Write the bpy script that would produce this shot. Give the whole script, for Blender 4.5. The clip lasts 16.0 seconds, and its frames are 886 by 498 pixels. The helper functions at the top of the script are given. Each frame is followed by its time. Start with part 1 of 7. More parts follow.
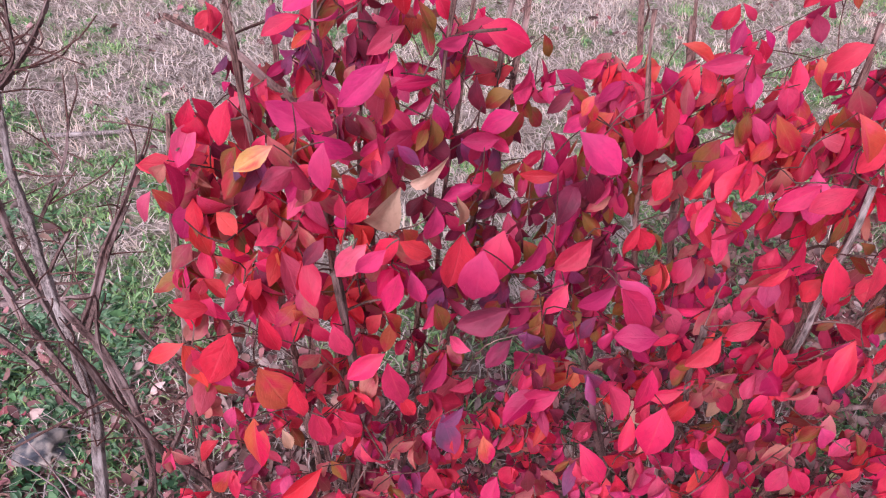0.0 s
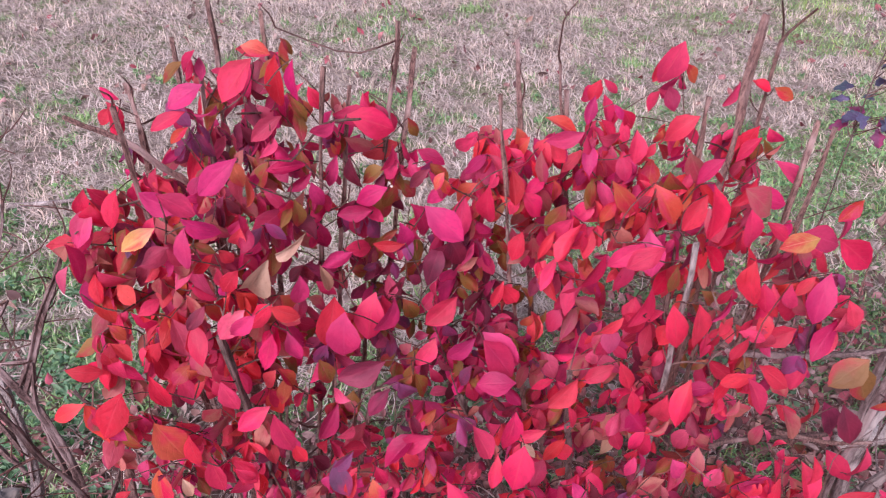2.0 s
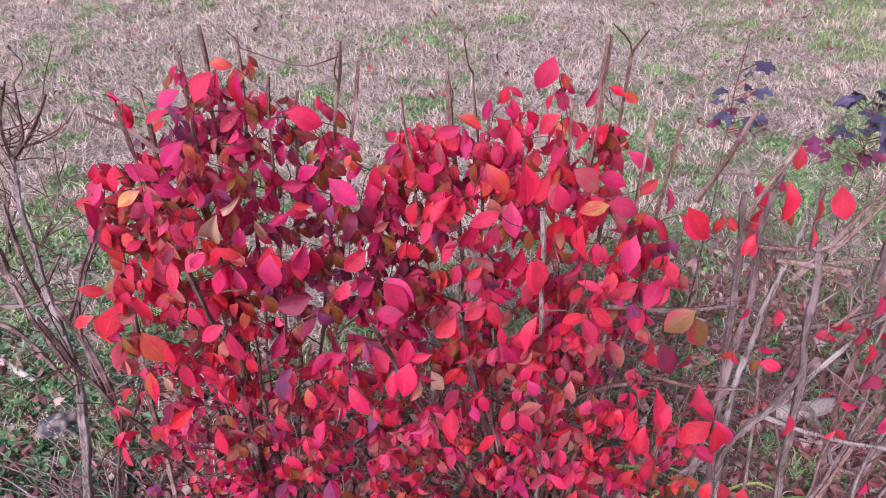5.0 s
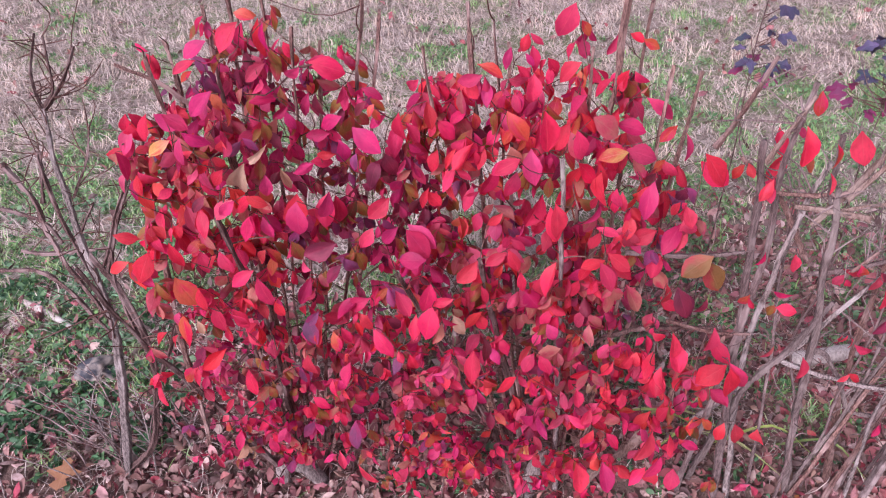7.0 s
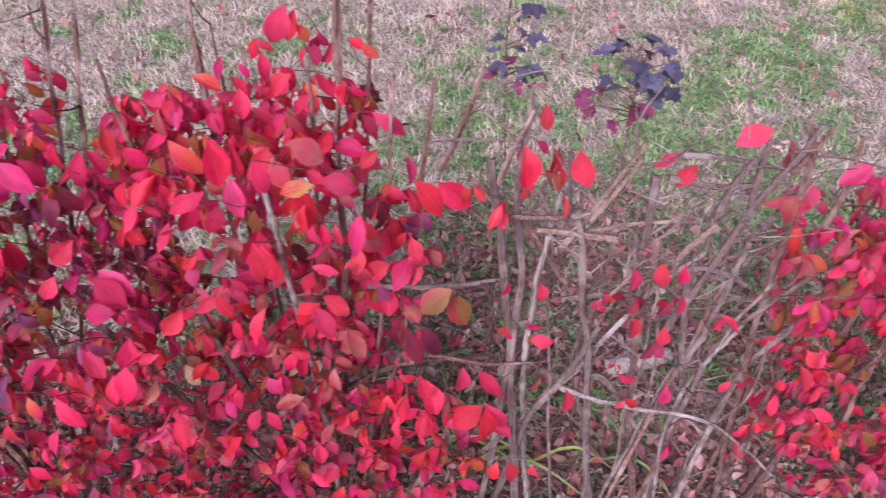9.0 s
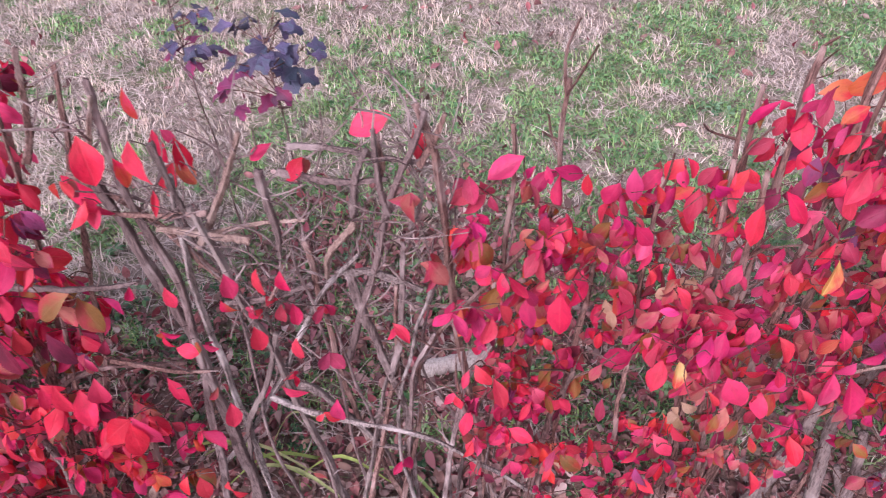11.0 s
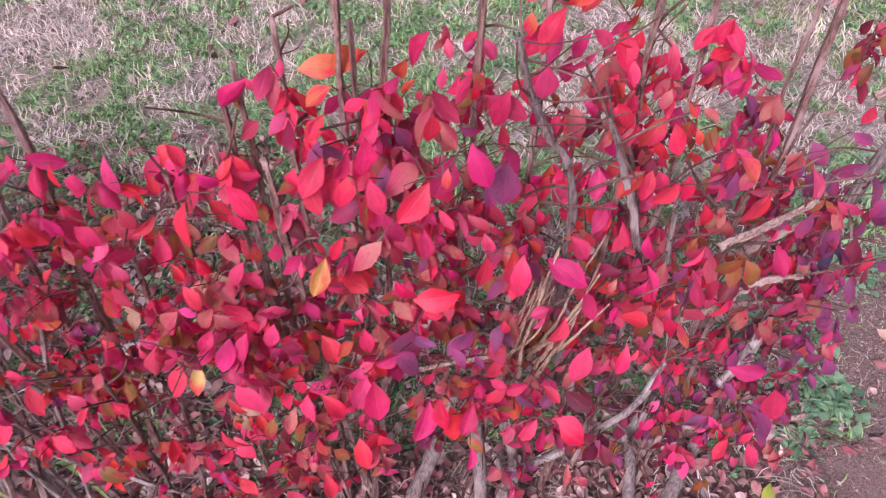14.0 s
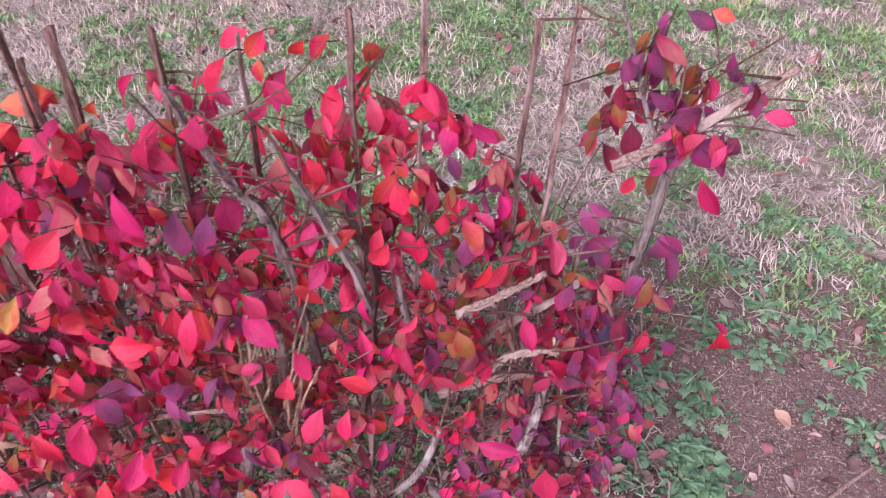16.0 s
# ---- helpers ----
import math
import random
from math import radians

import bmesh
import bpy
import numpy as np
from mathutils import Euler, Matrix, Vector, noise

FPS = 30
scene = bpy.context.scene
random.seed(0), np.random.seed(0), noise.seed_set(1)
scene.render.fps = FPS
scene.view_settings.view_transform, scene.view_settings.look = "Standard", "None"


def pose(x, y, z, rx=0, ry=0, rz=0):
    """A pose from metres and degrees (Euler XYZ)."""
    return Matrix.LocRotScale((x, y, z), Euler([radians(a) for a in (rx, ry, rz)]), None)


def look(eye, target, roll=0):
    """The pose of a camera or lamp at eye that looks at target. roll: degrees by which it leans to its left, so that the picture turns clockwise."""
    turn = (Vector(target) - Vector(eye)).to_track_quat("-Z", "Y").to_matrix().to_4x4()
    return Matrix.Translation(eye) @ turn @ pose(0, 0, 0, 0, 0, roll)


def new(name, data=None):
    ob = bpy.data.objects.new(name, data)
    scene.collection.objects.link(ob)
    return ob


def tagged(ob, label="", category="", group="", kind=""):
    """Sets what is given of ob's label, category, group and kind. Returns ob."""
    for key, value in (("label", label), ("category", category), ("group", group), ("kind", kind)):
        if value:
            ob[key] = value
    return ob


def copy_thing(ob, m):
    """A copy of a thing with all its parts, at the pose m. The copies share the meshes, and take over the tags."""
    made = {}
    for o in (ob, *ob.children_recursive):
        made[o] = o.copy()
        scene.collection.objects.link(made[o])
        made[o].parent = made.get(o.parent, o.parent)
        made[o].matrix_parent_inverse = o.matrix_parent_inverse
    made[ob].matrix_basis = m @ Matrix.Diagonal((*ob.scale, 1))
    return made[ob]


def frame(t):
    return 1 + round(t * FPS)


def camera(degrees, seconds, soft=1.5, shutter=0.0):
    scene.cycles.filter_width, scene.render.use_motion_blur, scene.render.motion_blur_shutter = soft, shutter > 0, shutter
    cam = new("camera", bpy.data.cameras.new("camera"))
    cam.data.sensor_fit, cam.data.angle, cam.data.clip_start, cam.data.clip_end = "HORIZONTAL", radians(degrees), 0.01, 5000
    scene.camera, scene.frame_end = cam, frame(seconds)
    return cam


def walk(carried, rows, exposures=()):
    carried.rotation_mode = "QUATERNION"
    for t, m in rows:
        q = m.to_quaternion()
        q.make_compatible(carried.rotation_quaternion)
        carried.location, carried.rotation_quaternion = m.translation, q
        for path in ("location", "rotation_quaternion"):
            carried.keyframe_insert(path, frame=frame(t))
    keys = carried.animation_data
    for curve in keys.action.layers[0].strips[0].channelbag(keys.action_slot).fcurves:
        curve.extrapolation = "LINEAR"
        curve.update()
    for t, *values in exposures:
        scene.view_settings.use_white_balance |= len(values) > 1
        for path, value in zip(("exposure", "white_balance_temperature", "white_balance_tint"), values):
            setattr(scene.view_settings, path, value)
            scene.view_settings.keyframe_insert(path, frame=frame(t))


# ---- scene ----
cam = camera(61.1, 16.0, soft=1.1, shutter=0.3)
PATH = [
    (0, (-0.007, 0.056, 1.522), (0.055, 1.553, 0.197), 4.3),
    (0.5, (0.019, 0.056, 1.528), (0.083, 1.559, 0.21), 4.4),
    (1, (0.056, 0.046, 1.549), (0.118, 1.595, 0.286), 4.2),
    (1.5, (0.101, 0.012, 1.582), (0.164, 1.581, 0.342), 3.9),
    (2, (0.151, -0.019, 1.62), (0.217, 1.555, 0.388), 2.3),
    (2.5, (0.237, -0.032, 1.641), (0.304, 1.546, 0.414), 2.0),
    (3, (0.327, -0.06, 1.668), (0.388, 1.521, 0.446), 1.1),
    (3.5, (0.411, -0.139, 1.716), (0.449, 1.438, 0.486), 0.8),
    (4, (0.489, -0.231, 1.752), (0.468, 1.35, 0.527), 0.1),
    (4.5, (0.477, -0.278, 1.762), (0.353, 1.298, 0.537), -1.3),
    (4.7, (0.459, -0.295, 1.765), (0.313, 1.281, 0.542), -1.3),
    (6.8, (0.462, -0.346, 1.788), (0.248, 1.16, 0.49), -2.7),
    (7, (0.462, -0.343, 1.785), (0.247, 1.142, 0.463), -3.0),
    (7.5, (0.499, -0.333, 1.785), (0.284, 1.138, 0.448), -3.6),
    (8, (0.553, -0.3, 1.776), (0.36, 1.177, 0.441), -3.5),
    (8.5, (0.666, -0.215, 1.753), (0.526, 1.258, 0.408), -2.4),
    (9, (0.788, -0.131, 1.724), (0.798, 1.339, 0.369), -0.0),
    (9.5, (0.922, -0.126, 1.727), (0.999, 1.334, 0.362), 0.8),
    (9.7, (0.983, -0.138, 1.74), (1.065, 1.319, 0.372), 1.1),
    (11.8, (1.618, 0.092, 1.569), (1.435, 1.479, 0.139), -5.0),
    (12, (1.646, 0.102, 1.56), (1.509, 1.474, 0.112), -4.2),
    (12.5, (1.729, 0.105, 1.566), (1.649, 1.449, 0.086), -3.6),
    (13, (1.847, 0.098, 1.599), (1.798, 1.437, 0.115), -2.9),
    (13.5, (1.986, 0.075, 1.609), (1.96, 1.415, 0.124), -1.9),
    (14, (2.078, 0.13, 1.593), (2.058, 1.471, 0.108), -1.4),
    (14.5, (2.172, 0.209, 1.578), (2.165, 1.559, 0.103), -1.0),
    (15, (2.322, 0.183, 1.592), (2.257, 1.553, 0.137), 0.0),
    (15.5, (2.434, 0.158, 1.591), (2.263, 1.528, 0.144), -2.1),
    (16, (2.525, 0.206, 1.574), (2.339, 1.598, 0.15), -2.3),
]
walk(cam, [(t, look(eye, target, roll)) for t, eye, target, roll in PATH],
     exposures=((0.0, 0.68, 6050, 33), (8.0, 0.70, 6050, 34), (12.0, 0.88, 6050, 33), (16.0, 0.82, 6050, 37)))

# ---- world and light: a bright overcast sky ----
world = bpy.data.worlds.new("overcast_sky")
scene.world = world
world.use_nodes = True
wn, wl = world.node_tree.nodes, world.node_tree.links
sky = wn.new("ShaderNodeTexSky")
sky.sky_type = "NISHITA"
sky.sun_disc = False
sky.sun_elevation, sky.sun_rotation = radians(43), radians(207)
sky.air_density, sky.dust_density, sky.ozone_density = 1.0, 3.0, 1.0
grey = wn.new("ShaderNodeHueSaturation")
grey.inputs["Saturation"].default_value = 0.25
wl.new(sky.outputs[0], grey.inputs["Color"])
wl.new(grey.outputs[0], wn["Background"].inputs["Color"])
wn["Background"].inputs["Strength"].default_value = 0.135
sun = new("sun", bpy.data.lights.new("sun", "SUN"))
sun.data.energy, sun.data.angle, sun.data.color = 1.95, radians(18), (1.0, 0.95, 0.9)
sun.matrix_world = look((-1.5, -3.8, 5.4), (1.0, 1.0, 0.5))

rng = np.random.default_rng(7)
rnd = random.Random(11)


# ---- materials ----
def material(name):
    m = bpy.data.materials.new(name)
    m.use_nodes = True
    n, l = m.node_tree.nodes, m.node_tree.links
    return m, n, l, n["Principled BSDF"]


def chance(n, l):
    """A number from 0 to 1 that differs from piece to piece, single or joined."""
    a, b, s = n.new("ShaderNodeObjectInfo"), n.new("ShaderNodeNewGeometry"), n.new("ShaderNodeMath")
    s.operation = "ADD"
    l.new(a.outputs["Random"], s.inputs[0])
    l.new(b.outputs["Random Per Island"], s.inputs[1])
    f = n.new("ShaderNodeMath")
    f.operation = "FRACT"
    l.new(s.outputs[0], f.inputs[0])
    return f.outputs[0]


def ramp(n, l, value, colours, constant=False):
    r = n.new("ShaderNodeValToRGB")
    e = r.color_ramp.elements
    while len(e) < len(colours):
        e.new(0.5)
    for k, c in enumerate(colours):
        e[k].position = k / max(1, len(colours) - (0 if constant else 1))
        e[k].color = (*c, 1)
    r.color_ramp.interpolation = "CONSTANT" if constant else "LINEAR"
    l.new(value, r.inputs[0])
    return r.outputs[0]


def mix(n, l, fac, a, b, blend="MIX"):
    m = n.new("ShaderNodeMix")
    m.data_type, m.blend_type = "RGBA", blend
    for slot, v in ((0, fac), (6, a), (7, b)):
        if hasattr(v, "is_output"):
            l.new(v, m.inputs[slot])
        elif slot == 0:
            m.inputs[slot].default_value = v
        else:
            m.inputs[slot].default_value = (*v, 1)
    return m.outputs[2]


def math_node(n, l, op, a, b=0.0):
    m = n.new("ShaderNodeMath")
    m.operation = op
    for k, v in enumerate((a, b)):
        if hasattr(v, "is_output"):
            l.new(v, m.inputs[k])
        else:
            m.inputs[k].default_value = v
    return m.outputs[0]


def noise_tex(n, l, scale, detail=3.0, vector=None, w=None, rough=0.55):
    t = n.new("ShaderNodeTexNoise")
    t.inputs["Scale"].default_value, t.inputs["Detail"].default_value = scale, detail
    t.inputs["Roughness"].default_value = rough
    if w is not None:
        t.noise_dimensions = "4D"
        l.new(w, t.inputs["W"])
    if vector is not None:
        l.new(vector, t.inputs["Vector"])
    return t.outputs["Fac"]


def step(n, l, value, lo, hi):
    m = n.new("ShaderNodeMapRange")
    m.interpolation_type = "SMOOTHSTEP"
    m.inputs["From Min"].default_value, m.inputs["From Max"].default_value = lo, hi
    l.new(value, m.inputs["Value"])
    return m.outputs[0]


def bump(n, l, bsdf, height, strength, distance):
    b = n.new("ShaderNodeBump")
    b.inputs["Strength"].default_value, b.inputs["Distance"].default_value = strength, distance
    l.new(height, b.inputs["Height"])
    l.new(b.outputs[0], bsdf.inputs["Normal"])


def leaf_material(name, colours, blotch, blotch_amount, rib, gloss=0.5, through_light=0.46):
    colours = [(r0, g0 * 1.25 + 0.008 if g0 < 0.06 else g0, b0 * 1.0) for r0, g0, b0 in colours]
    m, n, l, p = material(name)
    r = chance(n, l)
    w = math_node(n, l, "MULTIPLY", r, 40.0)
    co = n.new("ShaderNodeTexCoord")
    base = ramp(n, l, r, colours)
    big = noise_tex(n, l, 1.6, 2.0, co.outputs["UV"], w)
    sep = n.new("ShaderNodeSeparateXYZ")
    l.new(co.outputs["UV"], sep.inputs[0])
    along = math_node(n, l, "MULTIPLY", math_node(n, l, "SUBTRACT", sep.outputs[1], 0.5), math_node(n, l, "SUBTRACT", math_node(n, l, "FRACT", math_node(n, l, "MULTIPLY", r, 23.7)), 0.5))
    across = math_node(n, l, "MULTIPLY", math_node(n, l, "SUBTRACT", sep.outputs[0], 0.5), math_node(n, l, "SUBTRACT", math_node(n, l, "FRACT", math_node(n, l, "MULTIPLY", r, 31.1)), 0.5))
    turned = math_node(n, l, "ADD", big, math_node(n, l, "ADD", along, math_node(n, l, "MULTIPLY", across, 0.6)))
    base = mix(n, l, math_node(n, l, "MULTIPLY", step(n, l, turned, 0.38, 0.72), blotch_amount), base, blotch)
    fine = noise_tex(n, l, 9.0, 4.0, co.outputs["UV"], w)
    base = mix(n, l, math_node(n, l, "MULTIPLY", step(n, l, fine, 0.45, 0.75), 0.35), base, tuple(c * 0.55 for c in colours[0]))
    other = math_node(n, l, "FRACT", math_node(n, l, "MULTIPLY", r, 17.3))
    foot = math_node(n, l, "SUBTRACT", 1.0, step(n, l, math_node(n, l, "ADD", sep.outputs[1], math_node(n, l, "MULTIPLY", big, 0.4)), 0.25, 0.8))
    base = mix(n, l, math_node(n, l, "MULTIPLY", math_node(n, l, "MULTIPLY", foot, step(n, l, other, 0.55, 1.0)), 0.5), base, rib)
    dim = n.new("ShaderNodeHueSaturation")
    l.new(math_node(n, l, "ADD", 0.86, math_node(n, l, "MULTIPLY", other, 0.46)), dim.inputs["Value"])
    third = math_node(n, l, "FRACT", math_node(n, l, "MULTIPLY", r, 41.9))
    l.new(math_node(n, l, "ADD", 0.489, math_node(n, l, "MULTIPLY", third, 0.018)), dim.inputs["Hue"])
    l.new(math_node(n, l, "ADD", 0.97, math_node(n, l, "MULTIPLY", math_node(n, l, "FRACT", math_node(n, l, "MULTIPLY", r, 67.3)), 0.05)), dim.inputs["Saturation"])
    l.new(base, dim.inputs["Color"])
    base = dim.outputs[0]
    u = math_node(n, l, "ABSOLUTE", math_node(n, l, "SUBTRACT", sep.outputs[0], 0.5))
    line = math_node(n, l, "SUBTRACT", 1.0, step(n, l, u, 0.012, 0.045))
    vein = math_node(n, l, "SINE", math_node(n, l, "MULTIPLY", math_node(n, l, "SUBTRACT", sep.outputs[1], math_node(n, l, "MULTIPLY", u, 0.7)), 44.0))
    vein = step(n, l, vein, 0.8, 1.0)
    marks = math_node(n, l, "MAXIMUM", math_node(n, l, "MULTIPLY", line, 0.24), math_node(n, l, "MULTIPLY", vein, 0.09))
    base = mix(n, l, marks, base, rib)
    l.new(base, p.inputs["Base Color"])
    p.inputs["Roughness"].default_value = gloss
    p.inputs["Specular IOR Level"].default_value = 0.34
    pucker = noise_tex(n, l, 4.0, 2.0, co.outputs["UV"], w)
    h = math_node(n, l, "ADD", math_node(n, l, "MULTIPLY", fine, 0.5), math_node(n, l, "MULTIPLY", marks, -1.0))
    h = math_node(n, l, "ADD", h, math_node(n, l, "MULTIPLY", pucker, 1.3))
    bump(n, l, p, h, 0.6, 0.0026)
    t = n.new("ShaderNodeBsdfTranslucent")
    l.new(base, t.inputs["Color"])
    s = n.new("ShaderNodeMixShader")
    s.inputs[0].default_value = through_light
    l.new(p.outputs[0], s.inputs[1])
    l.new(t.outputs[0], s.inputs[2])
    l.new(s.outputs[0], n["Material Output"].inputs["Surface"])
    return m


LEAF = {
    "scarlet": leaf_material("scarlet_leaf", ((0.68, 0.014, 0.076), (0.77, 0.024, 0.115), (0.56, 0.012, 0.060), (0.70, 0.022, 0.074), (0.64, 0.016, 0.110)), (0.46, 0.018, 0.050), 0.7, (0.74, 0.11, 0.14)),
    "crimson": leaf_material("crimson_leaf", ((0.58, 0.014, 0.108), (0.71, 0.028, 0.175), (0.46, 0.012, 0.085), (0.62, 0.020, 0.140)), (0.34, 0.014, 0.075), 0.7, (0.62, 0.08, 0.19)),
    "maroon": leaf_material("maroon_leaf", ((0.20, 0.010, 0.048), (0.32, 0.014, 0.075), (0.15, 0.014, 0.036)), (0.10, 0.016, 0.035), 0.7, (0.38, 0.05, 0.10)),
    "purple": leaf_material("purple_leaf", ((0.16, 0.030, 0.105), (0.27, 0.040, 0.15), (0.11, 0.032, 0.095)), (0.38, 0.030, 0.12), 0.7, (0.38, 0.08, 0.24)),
    "orange": leaf_material("orange_leaf", ((0.50, 0.075, 0.034), (0.54, 0.13, 0.055), (0.52, 0.045, 0.038)), (0.58, 0.016, 0.065), 1.0, (0.66, 0.24, 0.13)),
    "yellow": leaf_material("yellow_leaf", ((0.62, 0.35, 0.09), (0.60, 0.40, 0.15), (0.62, 0.26, 0.07)), (0.62, 0.05, 0.06), 1.0, (0.80, 0.60, 0.34)),
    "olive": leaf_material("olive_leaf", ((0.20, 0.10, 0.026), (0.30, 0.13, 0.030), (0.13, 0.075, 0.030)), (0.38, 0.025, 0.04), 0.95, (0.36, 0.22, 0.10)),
    "tan": leaf_material("dry_tan_leaf", ((0.48, 0.29, 0.18), (0.60, 0.41, 0.29), (0.38, 0.20, 0.12)), (0.28, 0.13, 0.08), 0.5, (0.60, 0.44, 0.32), 0.7),
    "plum": leaf_material("plum_leaf", ((0.045, 0.036, 0.094), (0.066, 0.040, 0.108), (0.042, 0.046, 0.094)), (0.070, 0.032, 0.09), 0.6, (0.14, 0.09, 0.20), 0.45, 0.15),
    "weed": leaf_material("green_weed_leaf", ((0.12, 0.27, 0.15), (0.24, 0.42, 0.26), (0.07, 0.18, 0.11)), (0.28, 0.38, 0.18), 0.4, (0.24, 0.38, 0.20), 0.55),
    "russet": leaf_material("russet_leaf", ((0.38, 0.10, 0.085), (0.52, 0.19, 0.15), (0.30, 0.075, 0.065), (0.48, 0.13, 0.13)), (0.46, 0.02, 0.08), 0.8, (0.52, 0.22, 0.18), 0.55),
    "vermilion": leaf_material("vermilion_leaf", ((0.66, 0.020, 0.052), (0.73, 0.036, 0.075), (0.58, 0.018, 0.046), (0.70, 0.026, 0.082)), (0.52, 0.045, 0.045), 0.7, (0.76, 0.14, 0.12)),
    # rose: red leaf paled to pink, with the sky's sheen painted into its colour
    "rose": leaf_material("sheen_rose_leaf", ((0.58, 0.038, 0.115), (0.70, 0.070, 0.185), (0.48, 0.034, 0.095), (0.62, 0.050, 0.140)), (0.38, 0.040, 0.080), 0.7, (0.70, 0.17, 0.24)),
    "lime": leaf_material("yellow_green_leaf", ((0.42, 0.50, 0.05), (0.52, 0.55, 0.08), (0.34, 0.44, 0.05)), (0.30, 0.34, 0.05), 0.5, (0.60, 0.60, 0.20)),
}
LEAF_KEYS = list(LEAF)
OAK = leaf_material("brown_oak_leaf", ((0.36, 0.16, 0.09), (0.48, 0.24, 0.14), (0.42, 0.20, 0.11)), (0.24, 0.10, 0.06), 0.5, (0.55, 0.33, 0.22), 0.6)


def bark_material(name, dark, light, pale, scale, relief):
    m, n, l, p = material(name)
    co = n.new("ShaderNodeTexCoord")
    mp = n.new("ShaderNodeMapping")
    mp.inputs["Scale"].default_value = (1, 1, 0.12)
    l.new(co.outputs["Object"], mp.inputs["Vector"])
    r = chance(n, l)
    streak = noise_tex(n, l, scale, 5.0, mp.outputs[0], None, 0.7)
    patch = noise_tex(n, l, 14.0, 3.0, co.outputs["Object"])
    c = mix(n, l, step(n, l, streak, 0.36, 0.62), dark, light)
    c = mix(n, l, math_node(n, l, "MULTIPLY", step(n, l, patch, 0.48, 0.66), 0.7), c, pale)
    c = mix(n, l, math_node(n, l, "MULTIPLY", r, 0.4), c, dark)
    l.new(c, p.inputs["Base Color"])
    p.inputs["Roughness"].default_value = 0.85
    p.inputs["Specular IOR Level"].default_value = 0.2
    bump(n, l, p, streak, 0.9, relief)
    return m


BARK_WING = bark_material("corky_winged_bark", (0.085, 0.045, 0.040), (0.34, 0.20, 0.17), (0.52, 0.38, 0.35), 330.0, 0.004)
BARK_GREY = bark_material("grey_trunk_bark", (0.10, 0.080, 0.076), (0.42, 0.35, 0.33), (0.64, 0.57, 0.55), 260.0, 0.007)
BARK_FOOT = bark_material("pale_stem_foot", (0.11, 0.082, 0.078), (0.30, 0.235, 0.22), (0.45, 0.375, 0.35), 240.0, 0.008)
BARK_PALE = bark_material("bleached_wood", (0.30, 0.26, 0.24), (0.60, 0.54, 0.50), (0.74, 0.69, 0.65), 160.0, 0.004)
BARK_DARK = bark_material("dark_twig_bark", (0.045, 0.028, 0.026), (0.18, 0.11, 0.10), (0.34, 0.25, 0.24), 330.0, 0.002)
BARK_MAUVE = bark_material("mauve_twig_bark", (0.085, 0.058, 0.056), (0.27, 0.195, 0.185), (0.44, 0.355, 0.34), 330.0, 0.002)
BARK_BROWN = bark_material("brown_stem_bark", (0.080, 0.056, 0.054), (0.27, 0.20, 0.19), (0.44, 0.36, 0.345), 330.0, 0.003)
BARK_SHOOT = bark_material("reddish_shoot_bark", (0.05, 0.024, 0.022), (0.17, 0.085, 0.07), (0.26, 0.17, 0.15), 300.0, 0.002)
BARK_STRIP = bark_material("split_tan_bark", (0.18, 0.10, 0.072), (0.46, 0.30, 0.22), (0.58, 0.43, 0.34), 280.0, 0.004)
BARK_PEEL = bark_material("peeling_tan_bark", (0.15, 0.092, 0.076), (0.41, 0.295, 0.25), (0.57, 0.46, 0.41), 280.0, 0.005)


def blade_material(name, colours, through_light=0.2, rough=0.7):
    colours = [tuple(0.92 * q for q in c) for c in colours]
    m, n, l, p = material(name)
    r = chance(n, l)
    co = n.new("ShaderNodeTexCoord")
    c = ramp(n, l, r, colours)
    stain = noise_tex(n, l, 60.0, 2.0, co.outputs["Object"])
    c = mix(n, l, math_node(n, l, "MULTIPLY", step(n, l, stain, 0.45, 0.7), 0.4), c, tuple(v * 0.6 for v in colours[0]))
    old = n.new("ShaderNodeHueSaturation")
    wide, close = noise_tex(n, l, 7.0, 2.0, co.outputs["Object"]), noise_tex(n, l, 24.0, 1.0, co.outputs["Object"])
    age = math_node(n, l, "ADD", math_node(n, l, "MULTIPLY", wide, 0.6), math_node(n, l, "MULTIPLY", close, 0.4))
    l.new(math_node(n, l, "ADD", 0.78, math_node(n, l, "MULTIPLY", step(n, l, age, 0.38, 0.62), 0.46)), old.inputs["Value"])
    l.new(c, old.inputs["Color"])
    c = old.outputs[0]
    l.new(c, p.inputs["Base Color"])
    p.inputs["Roughness"].default_value = rough
    p.inputs["Specular IOR Level"].default_value = 0.25
    t = n.new("ShaderNodeBsdfTranslucent")
    l.new(c, t.inputs["Color"])
    s = n.new("ShaderNodeMixShader")
    s.inputs[0].default_value = through_light
    l.new(p.outputs[0], s.inputs[1])
    l.new(t.outputs[0], s.inputs[2])
    l.new(s.outputs[0], n["Material Output"].inputs["Surface"])
    return m


STRAW = blade_material("dry_straw", ((0.52, 0.45, 0.40), (0.70, 0.62, 0.57), (0.34, 0.26, 0.22), (0.74, 0.67, 0.62), (0.48, 0.41, 0.35), (0.66, 0.56, 0.52), (0.40, 0.30, 0.26), (0.72, 0.63, 0.59)))
TAN_STRAW = blade_material("tan_stubble", ((0.58, 0.48, 0.39), (0.72, 0.62, 0.53), (0.36, 0.27, 0.21), (0.76, 0.66, 0.56), (0.52, 0.42, 0.33), (0.70, 0.57, 0.49)))
YELLOW_GREEN = blade_material("yellow_green_grass", ((0.26, 0.42, 0.09), (0.45, 0.55, 0.16), (0.19, 0.34, 0.09), (0.58, 0.58, 0.28)))
